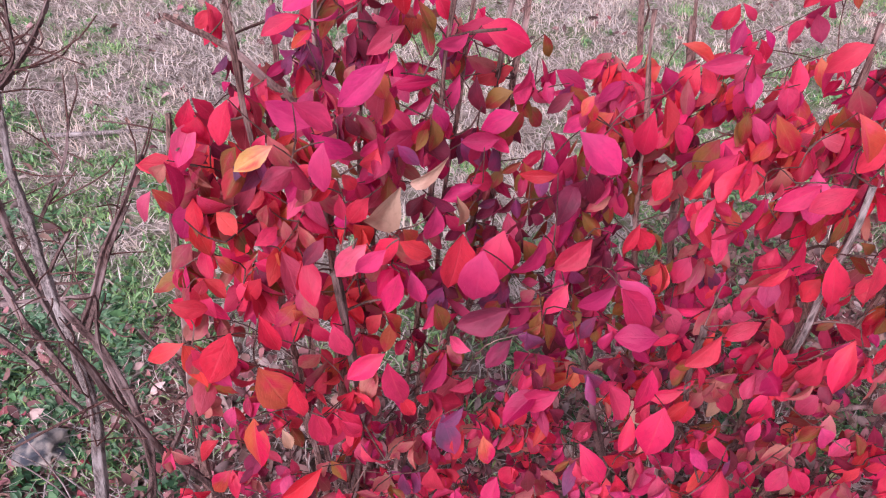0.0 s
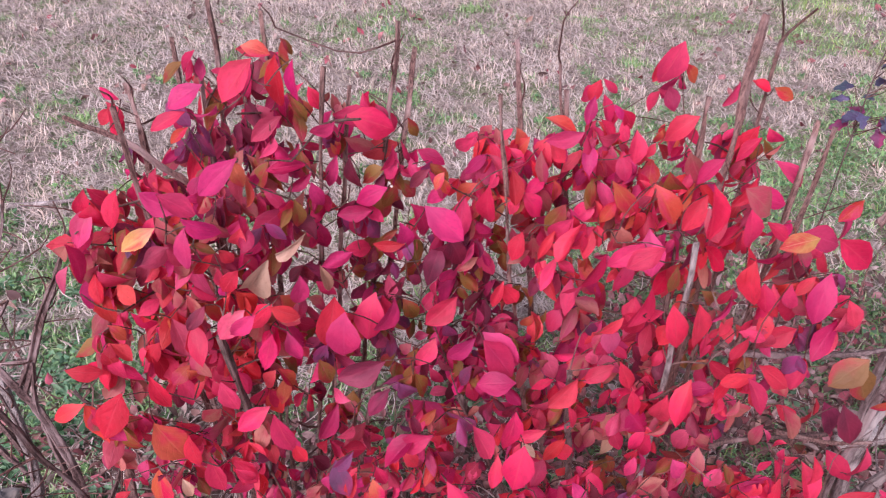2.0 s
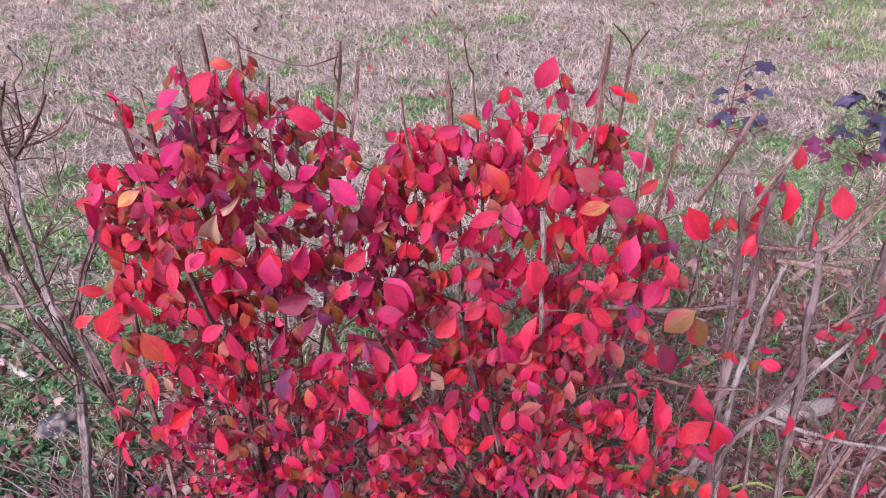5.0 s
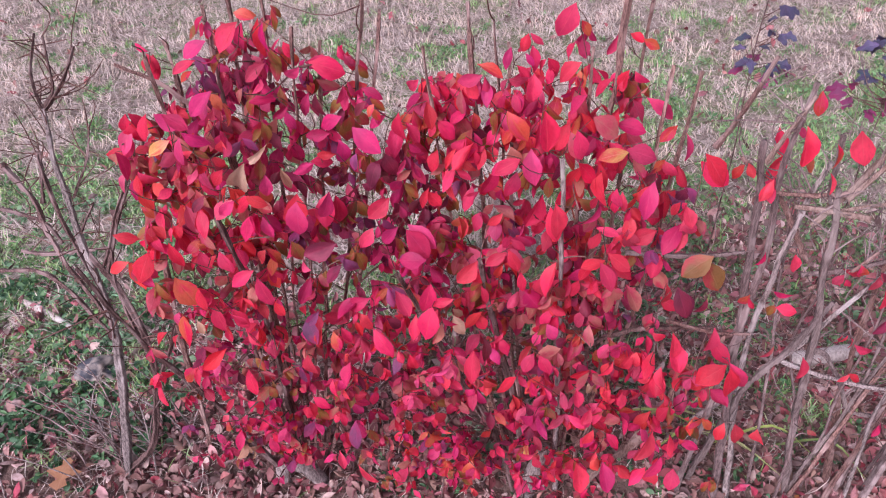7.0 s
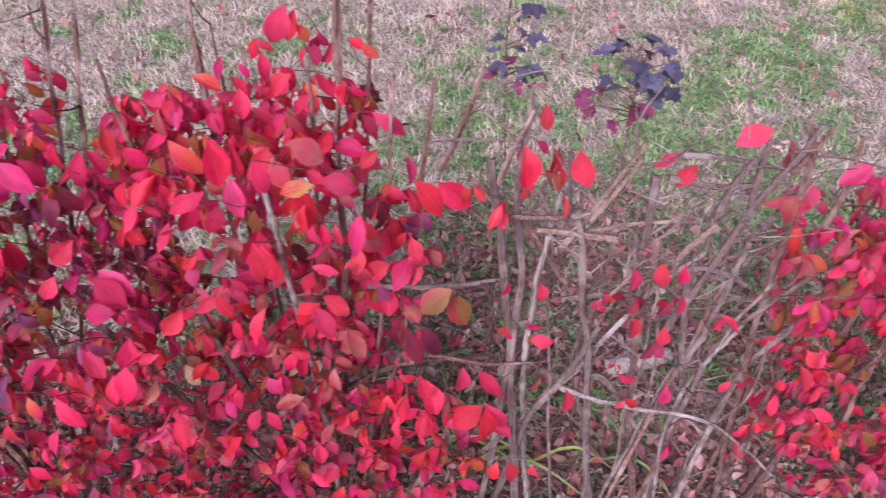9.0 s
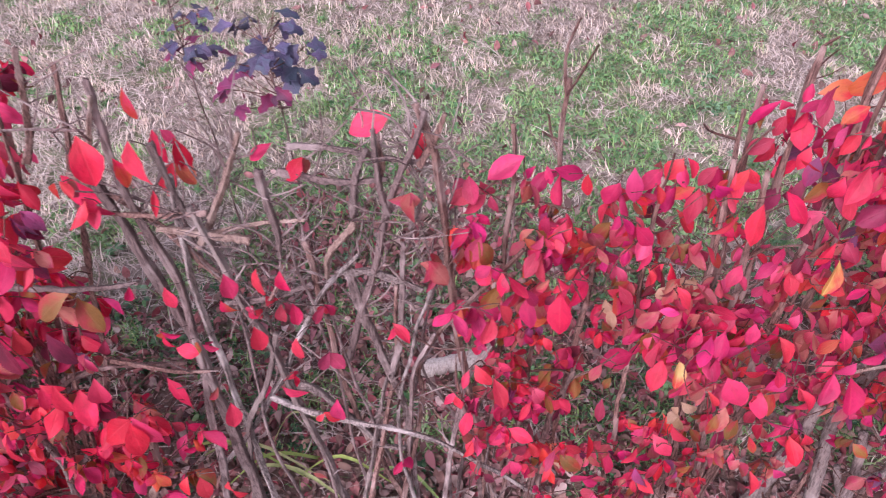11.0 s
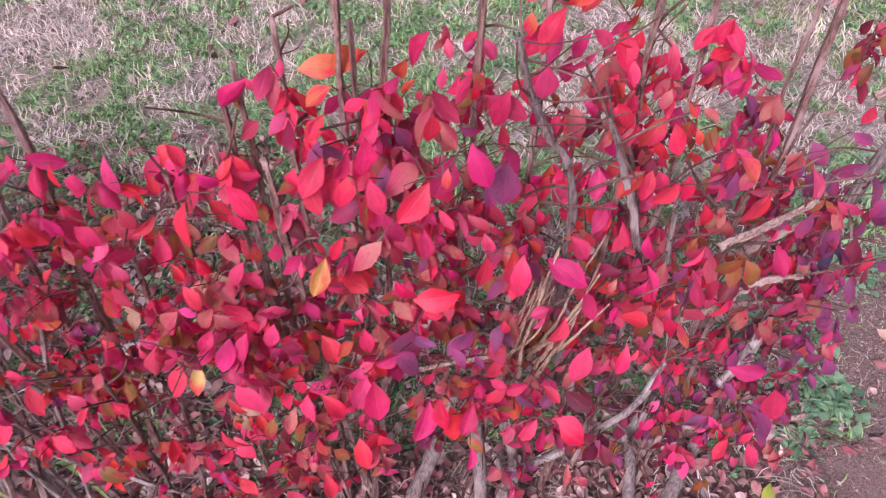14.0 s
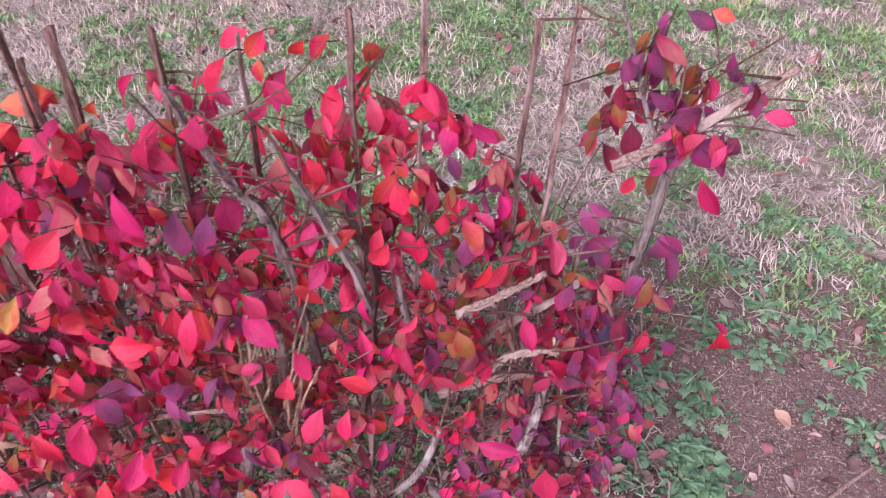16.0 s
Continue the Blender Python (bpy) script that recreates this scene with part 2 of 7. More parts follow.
GREEN = blade_material("green_grass", ((0.15, 0.32, 0.107), (0.28, 0.46, 0.18), (0.44, 0.53, 0.271), (0.07, 0.17, 0.0738), (0.29, 0.44, 0.131), (0.22, 0.40, 0.189), (0.46, 0.51, 0.328)))
LITTER = blade_material("fallen_leaf_mix", ((0.15, 0.070, 0.066), (0.40, 0.16, 0.18), (0.10, 0.052, 0.050), (0.34, 0.19, 0.165), (0.20, 0.105, 0.095), (0.36, 0.21, 0.19), (0.30, 0.045, 0.065), (0.52, 0.38, 0.34), (0.11, 0.062, 0.058), (0.44, 0.28, 0.22), (0.34, 0.050, 0.085), (0.62, 0.46, 0.43), (0.11, 0.066, 0.066), (0.48, 0.20, 0.20), (0.20, 0.11, 0.105), (0.56, 0.44, 0.40)), 0.1)

m, n, l, p = material("lawn_soil")
GROUND = m
co = n.new("ShaderNodeTexCoord")
xyz = n.new("ShaderNodeSeparateXYZ")
l.new(co.outputs["Object"], xyz.inputs[0])
n1 = noise_tex(n, l, 1.7, 4.0, co.outputs["Object"])
n2 = noise_tex(n, l, 24.0, 6.0, co.outputs["Object"], None, 0.7)
n3 = noise_tex(n, l, 150.0, 4.0, co.outputs["Object"], None, 0.7)
thatch = mix(n, l, step(n, l, n2, 0.3, 0.7), (0.15, 0.115, 0.098), (0.42, 0.35, 0.31))
n4 = noise_tex(n, l, 19.0, 6.0, co.outputs["Object"], None, 0.65)
thatch = mix(n, l, math_node(n, l, "MULTIPLY", step(n, l, n4, 0.46, 0.66), 0.6), thatch, (0.15, 0.12, 0.09))
thatch = mix(n, l, math_node(n, l, "MULTIPLY", step(n, l, math_node(n, l, "ADD", math_node(n, l, "MULTIPLY", n1, 0.5), math_node(n, l, "MULTIPLY", n4, 0.5)), 0.48, 0.58), 0.6), thatch, (0.14, 0.21, 0.085))
soil = mix(n, l, n3, (0.10, 0.068, 0.060), (0.30, 0.205, 0.175))
edge = math_node(n, l, "ADD", xyz.outputs[1], math_node(n, l, "MULTIPLY", n1, 0.7))
edge = math_node(n, l, "SUBTRACT", edge, math_node(n, l, "MULTIPLY", xyz.outputs[0], 0.12))
bare_x, bare_y = math_node(n, l, "SUBTRACT", xyz.outputs[0], 3.2), math_node(n, l, "SUBTRACT", xyz.outputs[1], 1.22)
bare = math_node(n, l, "SQRT", math_node(n, l, "ADD", math_node(n, l, "MULTIPLY", bare_x, bare_x), math_node(n, l, "MULTIPLY", bare_y, bare_y)))
bare = math_node(n, l, "SUBTRACT", 1.0, step(n, l, math_node(n, l, "ADD", bare, math_node(n, l, "MULTIPLY", n1, 0.3)), 0.50, 0.95))
band = math_node(n, l, "SUBTRACT", 1.0, step(n, l, edge, 1.45, 1.85))
band = math_node(n, l, "MULTIPLY", band, step(n, l, edge, 0.25, 0.75))
off = math_node(n, l, "ADD", math_node(n, l, "ABSOLUTE", math_node(n, l, "SUBTRACT", xyz.outputs[0], 0.8)), n1)
band = math_node(n, l, "MULTIPLY", band, math_node(n, l, "SUBTRACT", 1.0, step(n, l, off, 2.4, 3.6)))
thatch = mix(n, l, band, thatch, soil)
earth = mix(n, l, step(n, l, n3, 0.3, 0.7), (0.10, 0.064, 0.058), (0.28, 0.20, 0.188))
earth = mix(n, l, math_node(n, l, "MULTIPLY", step(n, l, n2, 0.42, 0.62), 0.6), earth, (0.19, 0.115, 0.10))
thatch = mix(n, l, bare, thatch, earth)
l.new(mix(n, l, math_node(n, l, "MULTIPLY", step(n, l, n3, 0.5, 0.8), 0.4), thatch, (0.09, 0.06, 0.05)), p.inputs["Base Color"])
p.inputs["Roughness"].default_value = 0.95
p.inputs["Specular IOR Level"].default_value = 0.1
bump(n, l, p, math_node(n, l, "ADD", n2, n3), 0.8, 0.012)

LEAF_GREEN = blade_material("broad_weed_leaf", ((0.10, 0.24, 0.0984), (0.22, 0.40, 0.18), (0.07, 0.17, 0.082), (0.30, 0.46, 0.23), (0.14, 0.30, 0.082)), 0.25, 0.5)
DARK_GREEN = blade_material("dark_weed_leaf", ((0.045, 0.13, 0.062), (0.10, 0.23, 0.11), (0.032, 0.085, 0.050), (0.16, 0.31, 0.15), (0.07, 0.19, 0.06)), 0.25, 0.5)
STALK = bark_material("pale_green_stalk", (0.34, 0.38, 0.28), (0.52, 0.56, 0.45), (0.62, 0.65, 0.56), 120.0, 0.001)
CRUMB = blade_material("earth_crumb", ((0.22, 0.15, 0.135), (0.40, 0.30, 0.275), (0.15, 0.10, 0.09), (0.32, 0.23, 0.21)), 0.0, 0.95)

m, n, l, p = material("grey_stone")
STONE = m
co = n.new("ShaderNodeTexCoord")
a = noise_tex(n, l, 18.0, 6.0, co.outputs["Object"])
l.new(mix(n, l, step(n, l, a, 0.4, 0.62), (0.05, 0.055, 0.07), (0.34, 0.29, 0.25)), p.inputs["Base Color"])
p.inputs["Roughness"].default_value = 0.9
bump(n, l, p, a, 0.7, 0.006)


# ---- mesh helpers ----
def height(x, y):
    """The ground's gentle unevenness."""
    return 0.012 * np.sin(2.3 * x + 0.7) * np.sin(1.9 * y + 0.4) + 0.006 * np.sin(7.1 * x + 3.0 * y) + 0.004 * np.sin(11.0 * y - 5.0 * x)


def quads_mesh(name, verts, quads, materials, index=None, uv=None):
    me = bpy.data.meshes.new(name)
    verts, quads = np.asarray(verts, np.float32), np.asarray(quads, np.int32)
    me.vertices.add(len(verts))
    me.vertices.foreach_set("co", verts.ravel())
    me.loops.add(quads.size)
    me.loops.foreach_set("vertex_index", quads.ravel())
    me.polygons.add(len(quads))
    me.polygons.foreach_set("loop_start", np.arange(0, quads.size, quads.shape[1], dtype=np.int32))
    if index is not None:
        me.polygons.foreach_set("material_index", np.asarray(index, np.int32))
    me.polygons.foreach_set("use_smooth", np.ones(len(quads), bool))
    if uv is not None:
        layer = me.uv_layers.new(name="UVMap")
        layer.data.foreach_set("uv", np.asarray(uv, np.float32).ravel())
    for mt in materials:
        me.materials.append(mt)
    me.update(calc_edges=True)
    me.validate()
    return me


def part(name, bm, mat, parent, label=""):
    me = bpy.data.meshes.new(name)
    bm.to_mesh(me)
    bm.free()
    for f in me.polygons:
        f.use_smooth = True
    me.materials.append(mat)
    ob = new(name, me)
    ob.parent = parent
    return tagged(ob, label)


def smooth_line(pts, count):
    """A Catmull-Rom line through the points, as count + 1 points."""
    p = [Vector(q) for q in pts]
    p = [p[0] * 2 - p[1]] + p + [p[-1] * 2 - p[-2]]
    spans = len(p) - 3
    out = []
    for k in range(count + 1):
        s = min(k / count * spans, spans - 1e-6)
        i, f = int(s), s - int(s)
        a, b, c, d = p[i:i + 4]
        out.append(0.5 * ((2 * b) + (c - a) * f + (2 * a - 5 * b + 4 * c - d) * f * f + (3 * b - a - 3 * c + d) * f ** 3))
    return out


def tube(bm, line, r0, r1, sides=6, wings=0.0, wobble=0.12, salt=0.0):
    """A tapered stem along a line. wings: how far four corky plates stand out, as a share of the radius."""
    rings = []
    count = len(line) - 1
    sides = 16 if wings else sides
    side = None
    for k, c in enumerate(line):
        d = (line[min(k + 1, count)] - line[max(k - 1, 0)]).normalized()
        ref = Vector((0.6 * math.sin(salt), 1.0, 0.2)) if side is None else side
        u = (ref - d * ref.dot(d)).normalized()
        v = d.cross(u)
        side = u
        r = r0 + (r1 - r0) * k / count
        ring = []
        for j in range(sides):
            a = 2 * math.pi * j / sides
            q = r * (1 + wobble * noise.noise(Vector((salt + 9 * a / 6, k * 0.55, salt))))
            if wings:
                fin, corner = j // 4, j % 4
                a = math.pi / 2 * fin
                if corner in (1, 2):
                    ragged = noise.noise(Vector((salt * 3 + fin * 7, k * 0.35, 4.0)))
                    q = r * (1 + wings * (1.0, 0.45)[fin % 2] * min(1.0, max(0.0, 0.75 + 2.2 * ragged)))
                    a += (-1, 1)[corner - 1] * min(0.5, 0.26 * r / q)
                else:
                    a += -0.42 if corner == 0 else 0.42
            ring.append(bm.verts.new(c + (u * math.cos(a) + v * math.sin(a)) * q))
        rings.append(ring)
    for a, b in zip(rings, rings[1:]):
        for j in range(sides):
            bm.faces.new((a[j], a[(j + 1) % sides], b[(j + 1) % sides], b[j]))
    bm.faces.new(list(reversed(rings[0])))
    bm.faces.new(rings[-1])


# one leaf: rows of three points along a unit midrib, seven rows
ROWS_V = np.array((0.0, 0.10, 0.27, 0.47, 0.67, 0.86, 1.0))
PROFILE = np.array((0.03, 0.27, 0.74, 1.0, 0.92, 0.52, 0.03))


def leaf_shape(width, fold, droop, twist, wave, lobes=0.0, cup=0.12, bite=0.07):
    v = []
    for k, (t, w) in enumerate(zip(ROWS_V, PROFILE)):
        half = 0.5 * width * w * (1 + lobes * (0.45 if k % 2 else -0.5))
        bend = -droop * t * t
        for s in (-1, -0.55, 0, 0.55, 1):
            a = twist * t
            x = s * half * math.cos(fold) * (1 + bite * math.sin(37 * width + 11 * k + 5 * s))
            z = abs(s) * half * math.sin(fold) - cup * half * s * s + wave * s * math.sin(5 * t + 2 * wave)
            v.append((x * math.cos(a) - z * math.sin(a), t * (1 - 0.25 * droop * t), bend + x * math.sin(a) + z * math.cos(a)))
    return np.array(v)


LEAF_QUADS = np.array([(r * 5 + s, r * 5 + s + 1, r * 5 + s + 6, r * 5 + s + 5) for r in range(6) for s in range(4)])
LEAF_UV = np.array([((0, 0.225, 0.5, 0.775, 1)[c % 5], ROWS_V[c // 5]) for q in LEAF_QUADS for c in q])
SHAPES = [leaf_shape(0.54, 0.42, 0.28, 0.1, 0.0), leaf_shape(0.60, 0.25, 0.15, -0.2, 0.03, cup=0.3), leaf_shape(0.52, 0.65, 0.35, 0.15, 0.02),
          leaf_shape(0.56, 0.22, 0.50, 0.35, 0.04, cup=0.25), leaf_shape(0.62, 0.36, 0.2, 0.0, -0.03), leaf_shape(0.50, 0.85, 0.3, -0.3, 0.02),
          leaf_shape(0.58, -0.25, 0.35, 0.25, 0.04, cup=0.3), leaf_shape(0.54, 0.5, 0.6, -0.15, 0.02),
          leaf_shape(0.60, 0.45, 0.75, 0.3, 0.05, cup=0.2), leaf_shape(0.64, 0.6, 0.15, -0.1, 0.03), leaf_shape(0.58, -0.4, 0.2, -0.35, 0.05, cup=0.35), leaf_shape(0.54, 0.3, -0.25, 0.2, 0.05, cup=0.25, bite=0.12)]
CURLED = [leaf_shape(0.62, 0.9, 0.8, 0.5, 0.05), leaf_shape(0.58, 1.1, 0.6, -0.6, 0.05)]
LOBED = [leaf_shape(0.72, 0.15, 0.3, 0.1, 0.04, 0.6), leaf_shape(0.66, 0.3, 0.45, -0.2, 0.04, 0.7)]
ROUND = [leaf_shape(0.85, 0.15, 0.3, 0.1, 0.04, 0.2), leaf_shape(0.75, 0.25, 0.5, -0.1, 0.03, 0.3)]
ALL_SHAPES = SHAPES + CURLED + LOBED + ROUND
leaf_meshes = {}


def leaf_mesh(shape, key):
    if (shape, key) not in leaf_meshes:
        leaf_meshes[shape, key] = quads_mesh("leaf", ALL_SHAPES[shape], LEAF_QUADS, [LEAF[key]], None, LEAF_UV)
    return leaf_meshes[shape, key]


def leaf_pose(place, way, face, size):
    """A leaf whose midrib runs along way and whose upper side looks to face."""
    d = Vector(way).normalized()
    f = Vector(face)
    f = (f - d * f.dot(d)).normalized()
    s = d.cross(f) * (0.92 + 0.16 * math.sin(911 * (place[0] + place[2])))
    return Matrix(((s.x, d.x, f.x, place[0]), (s.y, d.y, f.y, place[1]), (s.z, d.z, f.z, place[2]), (0, 0, 0, 1))) @ Matrix.Diagonal((size, size, size, 1))


def joined_leaves(name, leaves, parent, label):
    count = len(leaves)
    verts, quads, index = [], [], []
    for k, (mat, shape, key) in enumerate(leaves):
        a = np.array(mat)
        verts.append(ALL_SHAPES[shape] @ a[:3, :3].T + a[:3, 3])
        quads.append(LEAF_QUADS + 35 * k)
        index += [LEAF_KEYS.index(key)] * len(LEAF_QUADS)
    me = quads_mesh(name, np.concatenate(verts), np.concatenate(quads), list(LEAF.values()), index, np.tile(LEAF_UV, (count, 1)))
    ob = new(name, me)
    ob.parent = parent
    return tagged(ob, label, kind="stuff")


# ---- ground ----
def spread(lo, hi, near, far, fine):
    """Grid lines: fine between lo and hi, growing to far on both sides."""
    mid = list(np.linspace(lo, hi, fine))
    out = [near * 1.5 ** k for k in range(1, 30) if near * 1.5 ** k < far]
    return np.array([lo - o for o in reversed(out)] + mid + [hi + o for o in out])


gx, gy = spread(-5, 6, 0.2, 900, 150), spread(-2, 8, 0.2, 900, 140)
X, Y = np.meshgrid(gx, gy)
fade = np.exp(-(np.maximum(0, np.abs(X) - 8) + np.maximum(0, np.abs(Y) - 8)) / 6)
Z = height(X, Y) * fade
nx = len(gx)
i = np.arange((len(gy) - 1) * nx).reshape(len(gy) - 1, nx)[:, :-1].ravel()
ground = new("ground", quads_mesh("ground", np.stack((X, Y, Z), -1).reshape(-1, 3), np.stack((i, i + 1, i + nx + 1, i + nx), -1), [GROUND]))
tagged(ground, "lawn of dry thatch and reddish soil below the hedge", "ground", kind="structure")


def patches(x, y, salt, scale=1.0):
    """Smooth blotches from about -1 to 1."""
    x, y = x * scale + salt, y * scale - salt
    return (np.sin(1.7 * x + 0.9 * np.sin(1.3 * y)) * np.sin(2.1 * y + 1.1 * np.sin(1.1 * x + 1.0)) + 0.6 * np.sin(4.3 * x + 2.0 * np.sin(3.1 * y)) * np.sin(3.7 * y + 0.5)) / 1.4


def cloud(x, y, cell, salt):
    """Smooth random blotches from 0 to 1, about cell metres across."""
    grid = np.random.default_rng(salt).random((64, 64))
    u, v = x / cell + 1000, y / cell + 1000
    i, j = np.floor(u).astype(int), np.floor(v).astype(int)
    f, g = u - i, v - j
    f, g = f * f * (3 - 2 * f), g * g * (3 - 2 * g)
    i, j, i1, j1 = i % 64, j % 64, (i + 1) % 64, (j + 1) % 64
    return (grid[i, j] * (1 - f) + grid[i1, j] * f) * (1 - g) + (grid[i, j1] * (1 - f) + grid[i1, j1] * f) * g


def lush(x, y):
    """How green the lawn is: over 0.5 inside a tuft."""
    tuft = 0.80 * cloud(x, y, 0.10, 41) + 0.45 * cloud(x, y, 0.03, 42) + 0.45 * (cloud(x, y, 0.45, 43) - 0.5) - 0.36
    beyond = np.clip((x + 1.2 * (cloud(x, y, 0.45, 44) - 0.5) - 1.9) / 0.8, 0, 1)
    east = np.clip((x - 0.35) / 0.65, 0, 1) * (1 - 0.8 * np.clip((y - 2.35) / 0.6, 0, 1) * (1 - beyond))
    west = np.clip((-0.42 - x) / 0.25, 0, 1) * np.clip((2.5 - y) / 0.5, 0, 1)
    far = np.clip((y - 2.5) / 0.4, 0, 1) * beyond
    return tuft + 0.27 * east * (1 - 0.45 * np.clip((x - 2.3) / 0.5, 0, 1)) + 0.40 * west + 0.05 * far


def blades(name, x, y, length, width, lean, bend, material_, label, swirl=0.9):
    """Grass blades: lean is the angle from upright at the foot, bend what it gains to the tip."""
    count, segs = len(x), 3
    head = 9.0 * cloud(x, y, 0.16, 31) + 6.0 * cloud(x, y, 0.5, 32) + rng.normal(0, swirl, count)
    hx, hy = np.cos(head), np.sin(head)
    px, py, pz = x.copy(), y.copy(), height(x, y) + rng.uniform(0.0, 0.012, count)
    curve = rng.normal(0, 0.28, count)
    verts = np.zeros((count, segs + 1, 2, 3))
    for k in range(segs + 1):
        w = width * (1.0, 0.95, 0.75, 0.12)[k] / 2
        verts[:, k, 0] = np.stack((px - hy * w, py + hx * w, pz), -1)
        verts[:, k, 1] = np.stack((px + hy * w, py - hx * w, pz + w * 0.5), -1)
        a = lean + bend * (k + 0.5) / segs
        h = head + curve * k
        hx, hy = np.cos(h), np.sin(h)
        px, py = px + np.sin(a) * hx * length / segs, py + np.sin(a) * hy * length / segs
        pz = np.maximum(pz + np.cos(a) * length / segs, height(px, py) + 0.002)
    b = (np.arange(count) * (segs + 1) * 2)[:, None]
    quads = np.concatenate([b + np.array((2 * k, 2 * k + 1, 2 * k + 3, 2 * k + 2)) for k in range(segs)], 0)
    return tagged(new(name, quads_mesh(name, verts.reshape(-1, 3), quads, [material_])), label, "grass", kind="stuff")


def scatter(count, x0, x1, y0, y1, power=1.0):
    y = y0 + (y1 - y0) * rng.random(count) ** power
    return rng.uniform(x0, x1, count), y


def off_soil(x, y):
    """True away from the bare patch of earth."""
    return np.hypot(x - 3.2, y - 1.22) > 0.24 + 0.12 * patches(x, y, 1.0, 3.0) + 0.24 * rng.random(len(x))


x, y = scatter(210000, -3.0, 4.4, 1.0, 4.6, 1.1)
mat_ = np.clip(0.30 + 1.9 * (cloud(x, y, 0.14, 51) * 0.6 + cloud(x, y, 0.05, 52) * 0.5 - 0.30), 0.08, 1) * np.where(lush(x, y) > 0.50, 0.22, 1)
keep = (rng.random(len(x)) < np.clip((y - 1.05 - 0.1 * x - 0.5 * np.clip((x - 0.6) / 0.3, 0, 1) * np.clip((1.9 - x) / 0.5, 0, 1)) / 0.5, 0.2, 1) * mat_) & (np.abs(x - 0.8) < 1.9 + 0.75 * y) & off_soil(x, y)
x, y = x[keep], y[keep]
blades("dry_grass", x, y, 0.014 + (0.060 - 0.028 * np.clip((x - 0.6) / 0.6, 0, 1)) * rng.random(len(x)) ** 1.8, rng.uniform(0.0022, 0.0048, len(x)), rng.uniform(0.7, 1.5, len(x)), rng.uniform(-0.2, 0.6, len(x)), STRAW, "matted dry straw-coloured grass lying over the lawn", 2.2)
x, y = rng.uniform(-5.0, 6.5, 110000), rng.uniform(-2.2, 6.5, 110000)
keep = (rng.random(len(x)) < 0.35 + 0.6 * cloud(x, y, 0.12, 55)) & ((y < 0.75) | (np.abs(x - 0.8) > 1.9 + 0.75 * y) | (y > 4.4)) & ((np.abs(x - 0.7) > 2.6) | (y < 0.35) | (y > 1.6))
x, y = x[keep], y[keep]
blades("lawn_straw", x, y, rng.uniform(0.02, 0.05, len(x)), rng.uniform(0.003, 0.006, len(x)), rng.uniform(0.5, 1.5, len(x)), rng.uniform(-0.2, 0.6, len(x)), TAN_STRAW, "dry tan grass of the lawn round the hedge", 1.5)
x, y = rng.uniform(-5.0, 6.5, 60000), rng.uniform(-2.2, 6.5, 60000)
keep = (rng.random(len(x)) < np.clip((cloud(x, y, 0.15, 56) - 0.45) * 3, 0.03, 0.9)) & ((y < 0.45) | (np.abs(x - 0.8) > 1.9 + 0.75 * y) | (y > 4.6))
x, y = x[keep], y[keep]
blades("lawn_green", x, y, rng.uniform(0.02, 0.06, len(x)), rng.uniform(0.003, 0.007, len(x)), rng.uniform(0.2, 1.2, len(x)), rng.uniform(0.2, 0.9, len(x)), GREEN, "green grass tufts of the lawn round the hedge", 1.8)
x, y = scatter(15000, -3.0, 4.4, 1.0, 4.4, 1.2)
keep = (np.abs(x - 0.8) < 1.9 + 0.75 * y) & off_soil(x, y) & (cloud(x, y, 0.2, 53) > 0.42) & (lush(x, y) < 0.55)
x, y = x[keep], y[keep]
blades("loose_straw", x, y, rng.uniform(0.05, 0.13, len(x)), rng.uniform(0.0024, 0.0042, len(x)), rng.uniform(1.1, 1.5, len(x)), rng.uniform(-0.1, 0.4, len(x)), STRAW, "loose pale straw stalks strewn over the lawn", 2.2)
x, y = scatter(90000, -3.6, 4.4, 1.7, 5.6, 1.0)
keep = (np.abs(x - 0.6) < 1.6 + 0.75 * y) & (rng.random(len(x)) < np.clip(cloud(x, y, 0.09, 54) * 1.5 - 0.1, 0.1, 1)) & (lush(x, y) < 0.56)
x, y = x[keep], y[keep]
blades("dry_stubble", x, y, 0.014 + 0.05 * rng.random(len(x)) ** 1.6, rng.uniform(0.0024, 0.0048, len(x)), rng.uniform(0.2, 1.0, len(x)), rng.uniform(0.2, 0.9, len(x)), TAN_STRAW, "mown tan grass stubble standing on the lawn")
x, y = scatter(260000, -3.2, 4.4, 0.95, 5.0, 1.15)
keep = (rng.random(len(x)) < np.clip((lush(x, y) - 0.45) * 12.0, 0.006, 0.8)) & (np.abs(x - 0.8) < 1.9 + 0.75 * y) & off_soil(x, y)
x, y = x[keep], y[keep]
blades("green_grass", x, y, rng.uniform(0.014, 0.052, len(x)), rng.uniform(0.0022, 0.0050, len(x)), rng.uniform(0.2, 1.3, len(x)), rng.uniform(0.3, 1.0, len(x)), GREEN, "tufts of short bright green grass in the dry lawn", 2.6)


x, y = rng.uniform(1.9, 4.4, 30000), rng.uniform(2.4, 4.9, 30000)
keep = rng.random(30000) < np.clip((cloud(x, y, 0.16, 61) * 0.6 + cloud(x, y, 0.5, 63) * 0.6 - 0.55) * 3.0, 0, 0.6) * np.clip((x + 1.2 * (cloud(x, y, 0.45, 44) - 0.5) - 2.1) / 0.7, 0, 1) * np.clip((y - 2.5) / 0.4, 0, 1)
x, y = x[keep], y[keep]
blades("tall_grass", x, y, rng.uniform(0.025, 0.07, len(x)), rng.uniform(0.0022, 0.0045, len(x)), rng.uniform(0.6, 1.4, len(x)), rng.uniform(0.1, 0.7, len(x)), YELLOW_GREEN, "patch of taller yellow-green grass on the far lawn", 0.9)
x, y = rng.uniform(-1.9, 3.2, 30000), rng.uniform(0.45, 1.5, 30000)
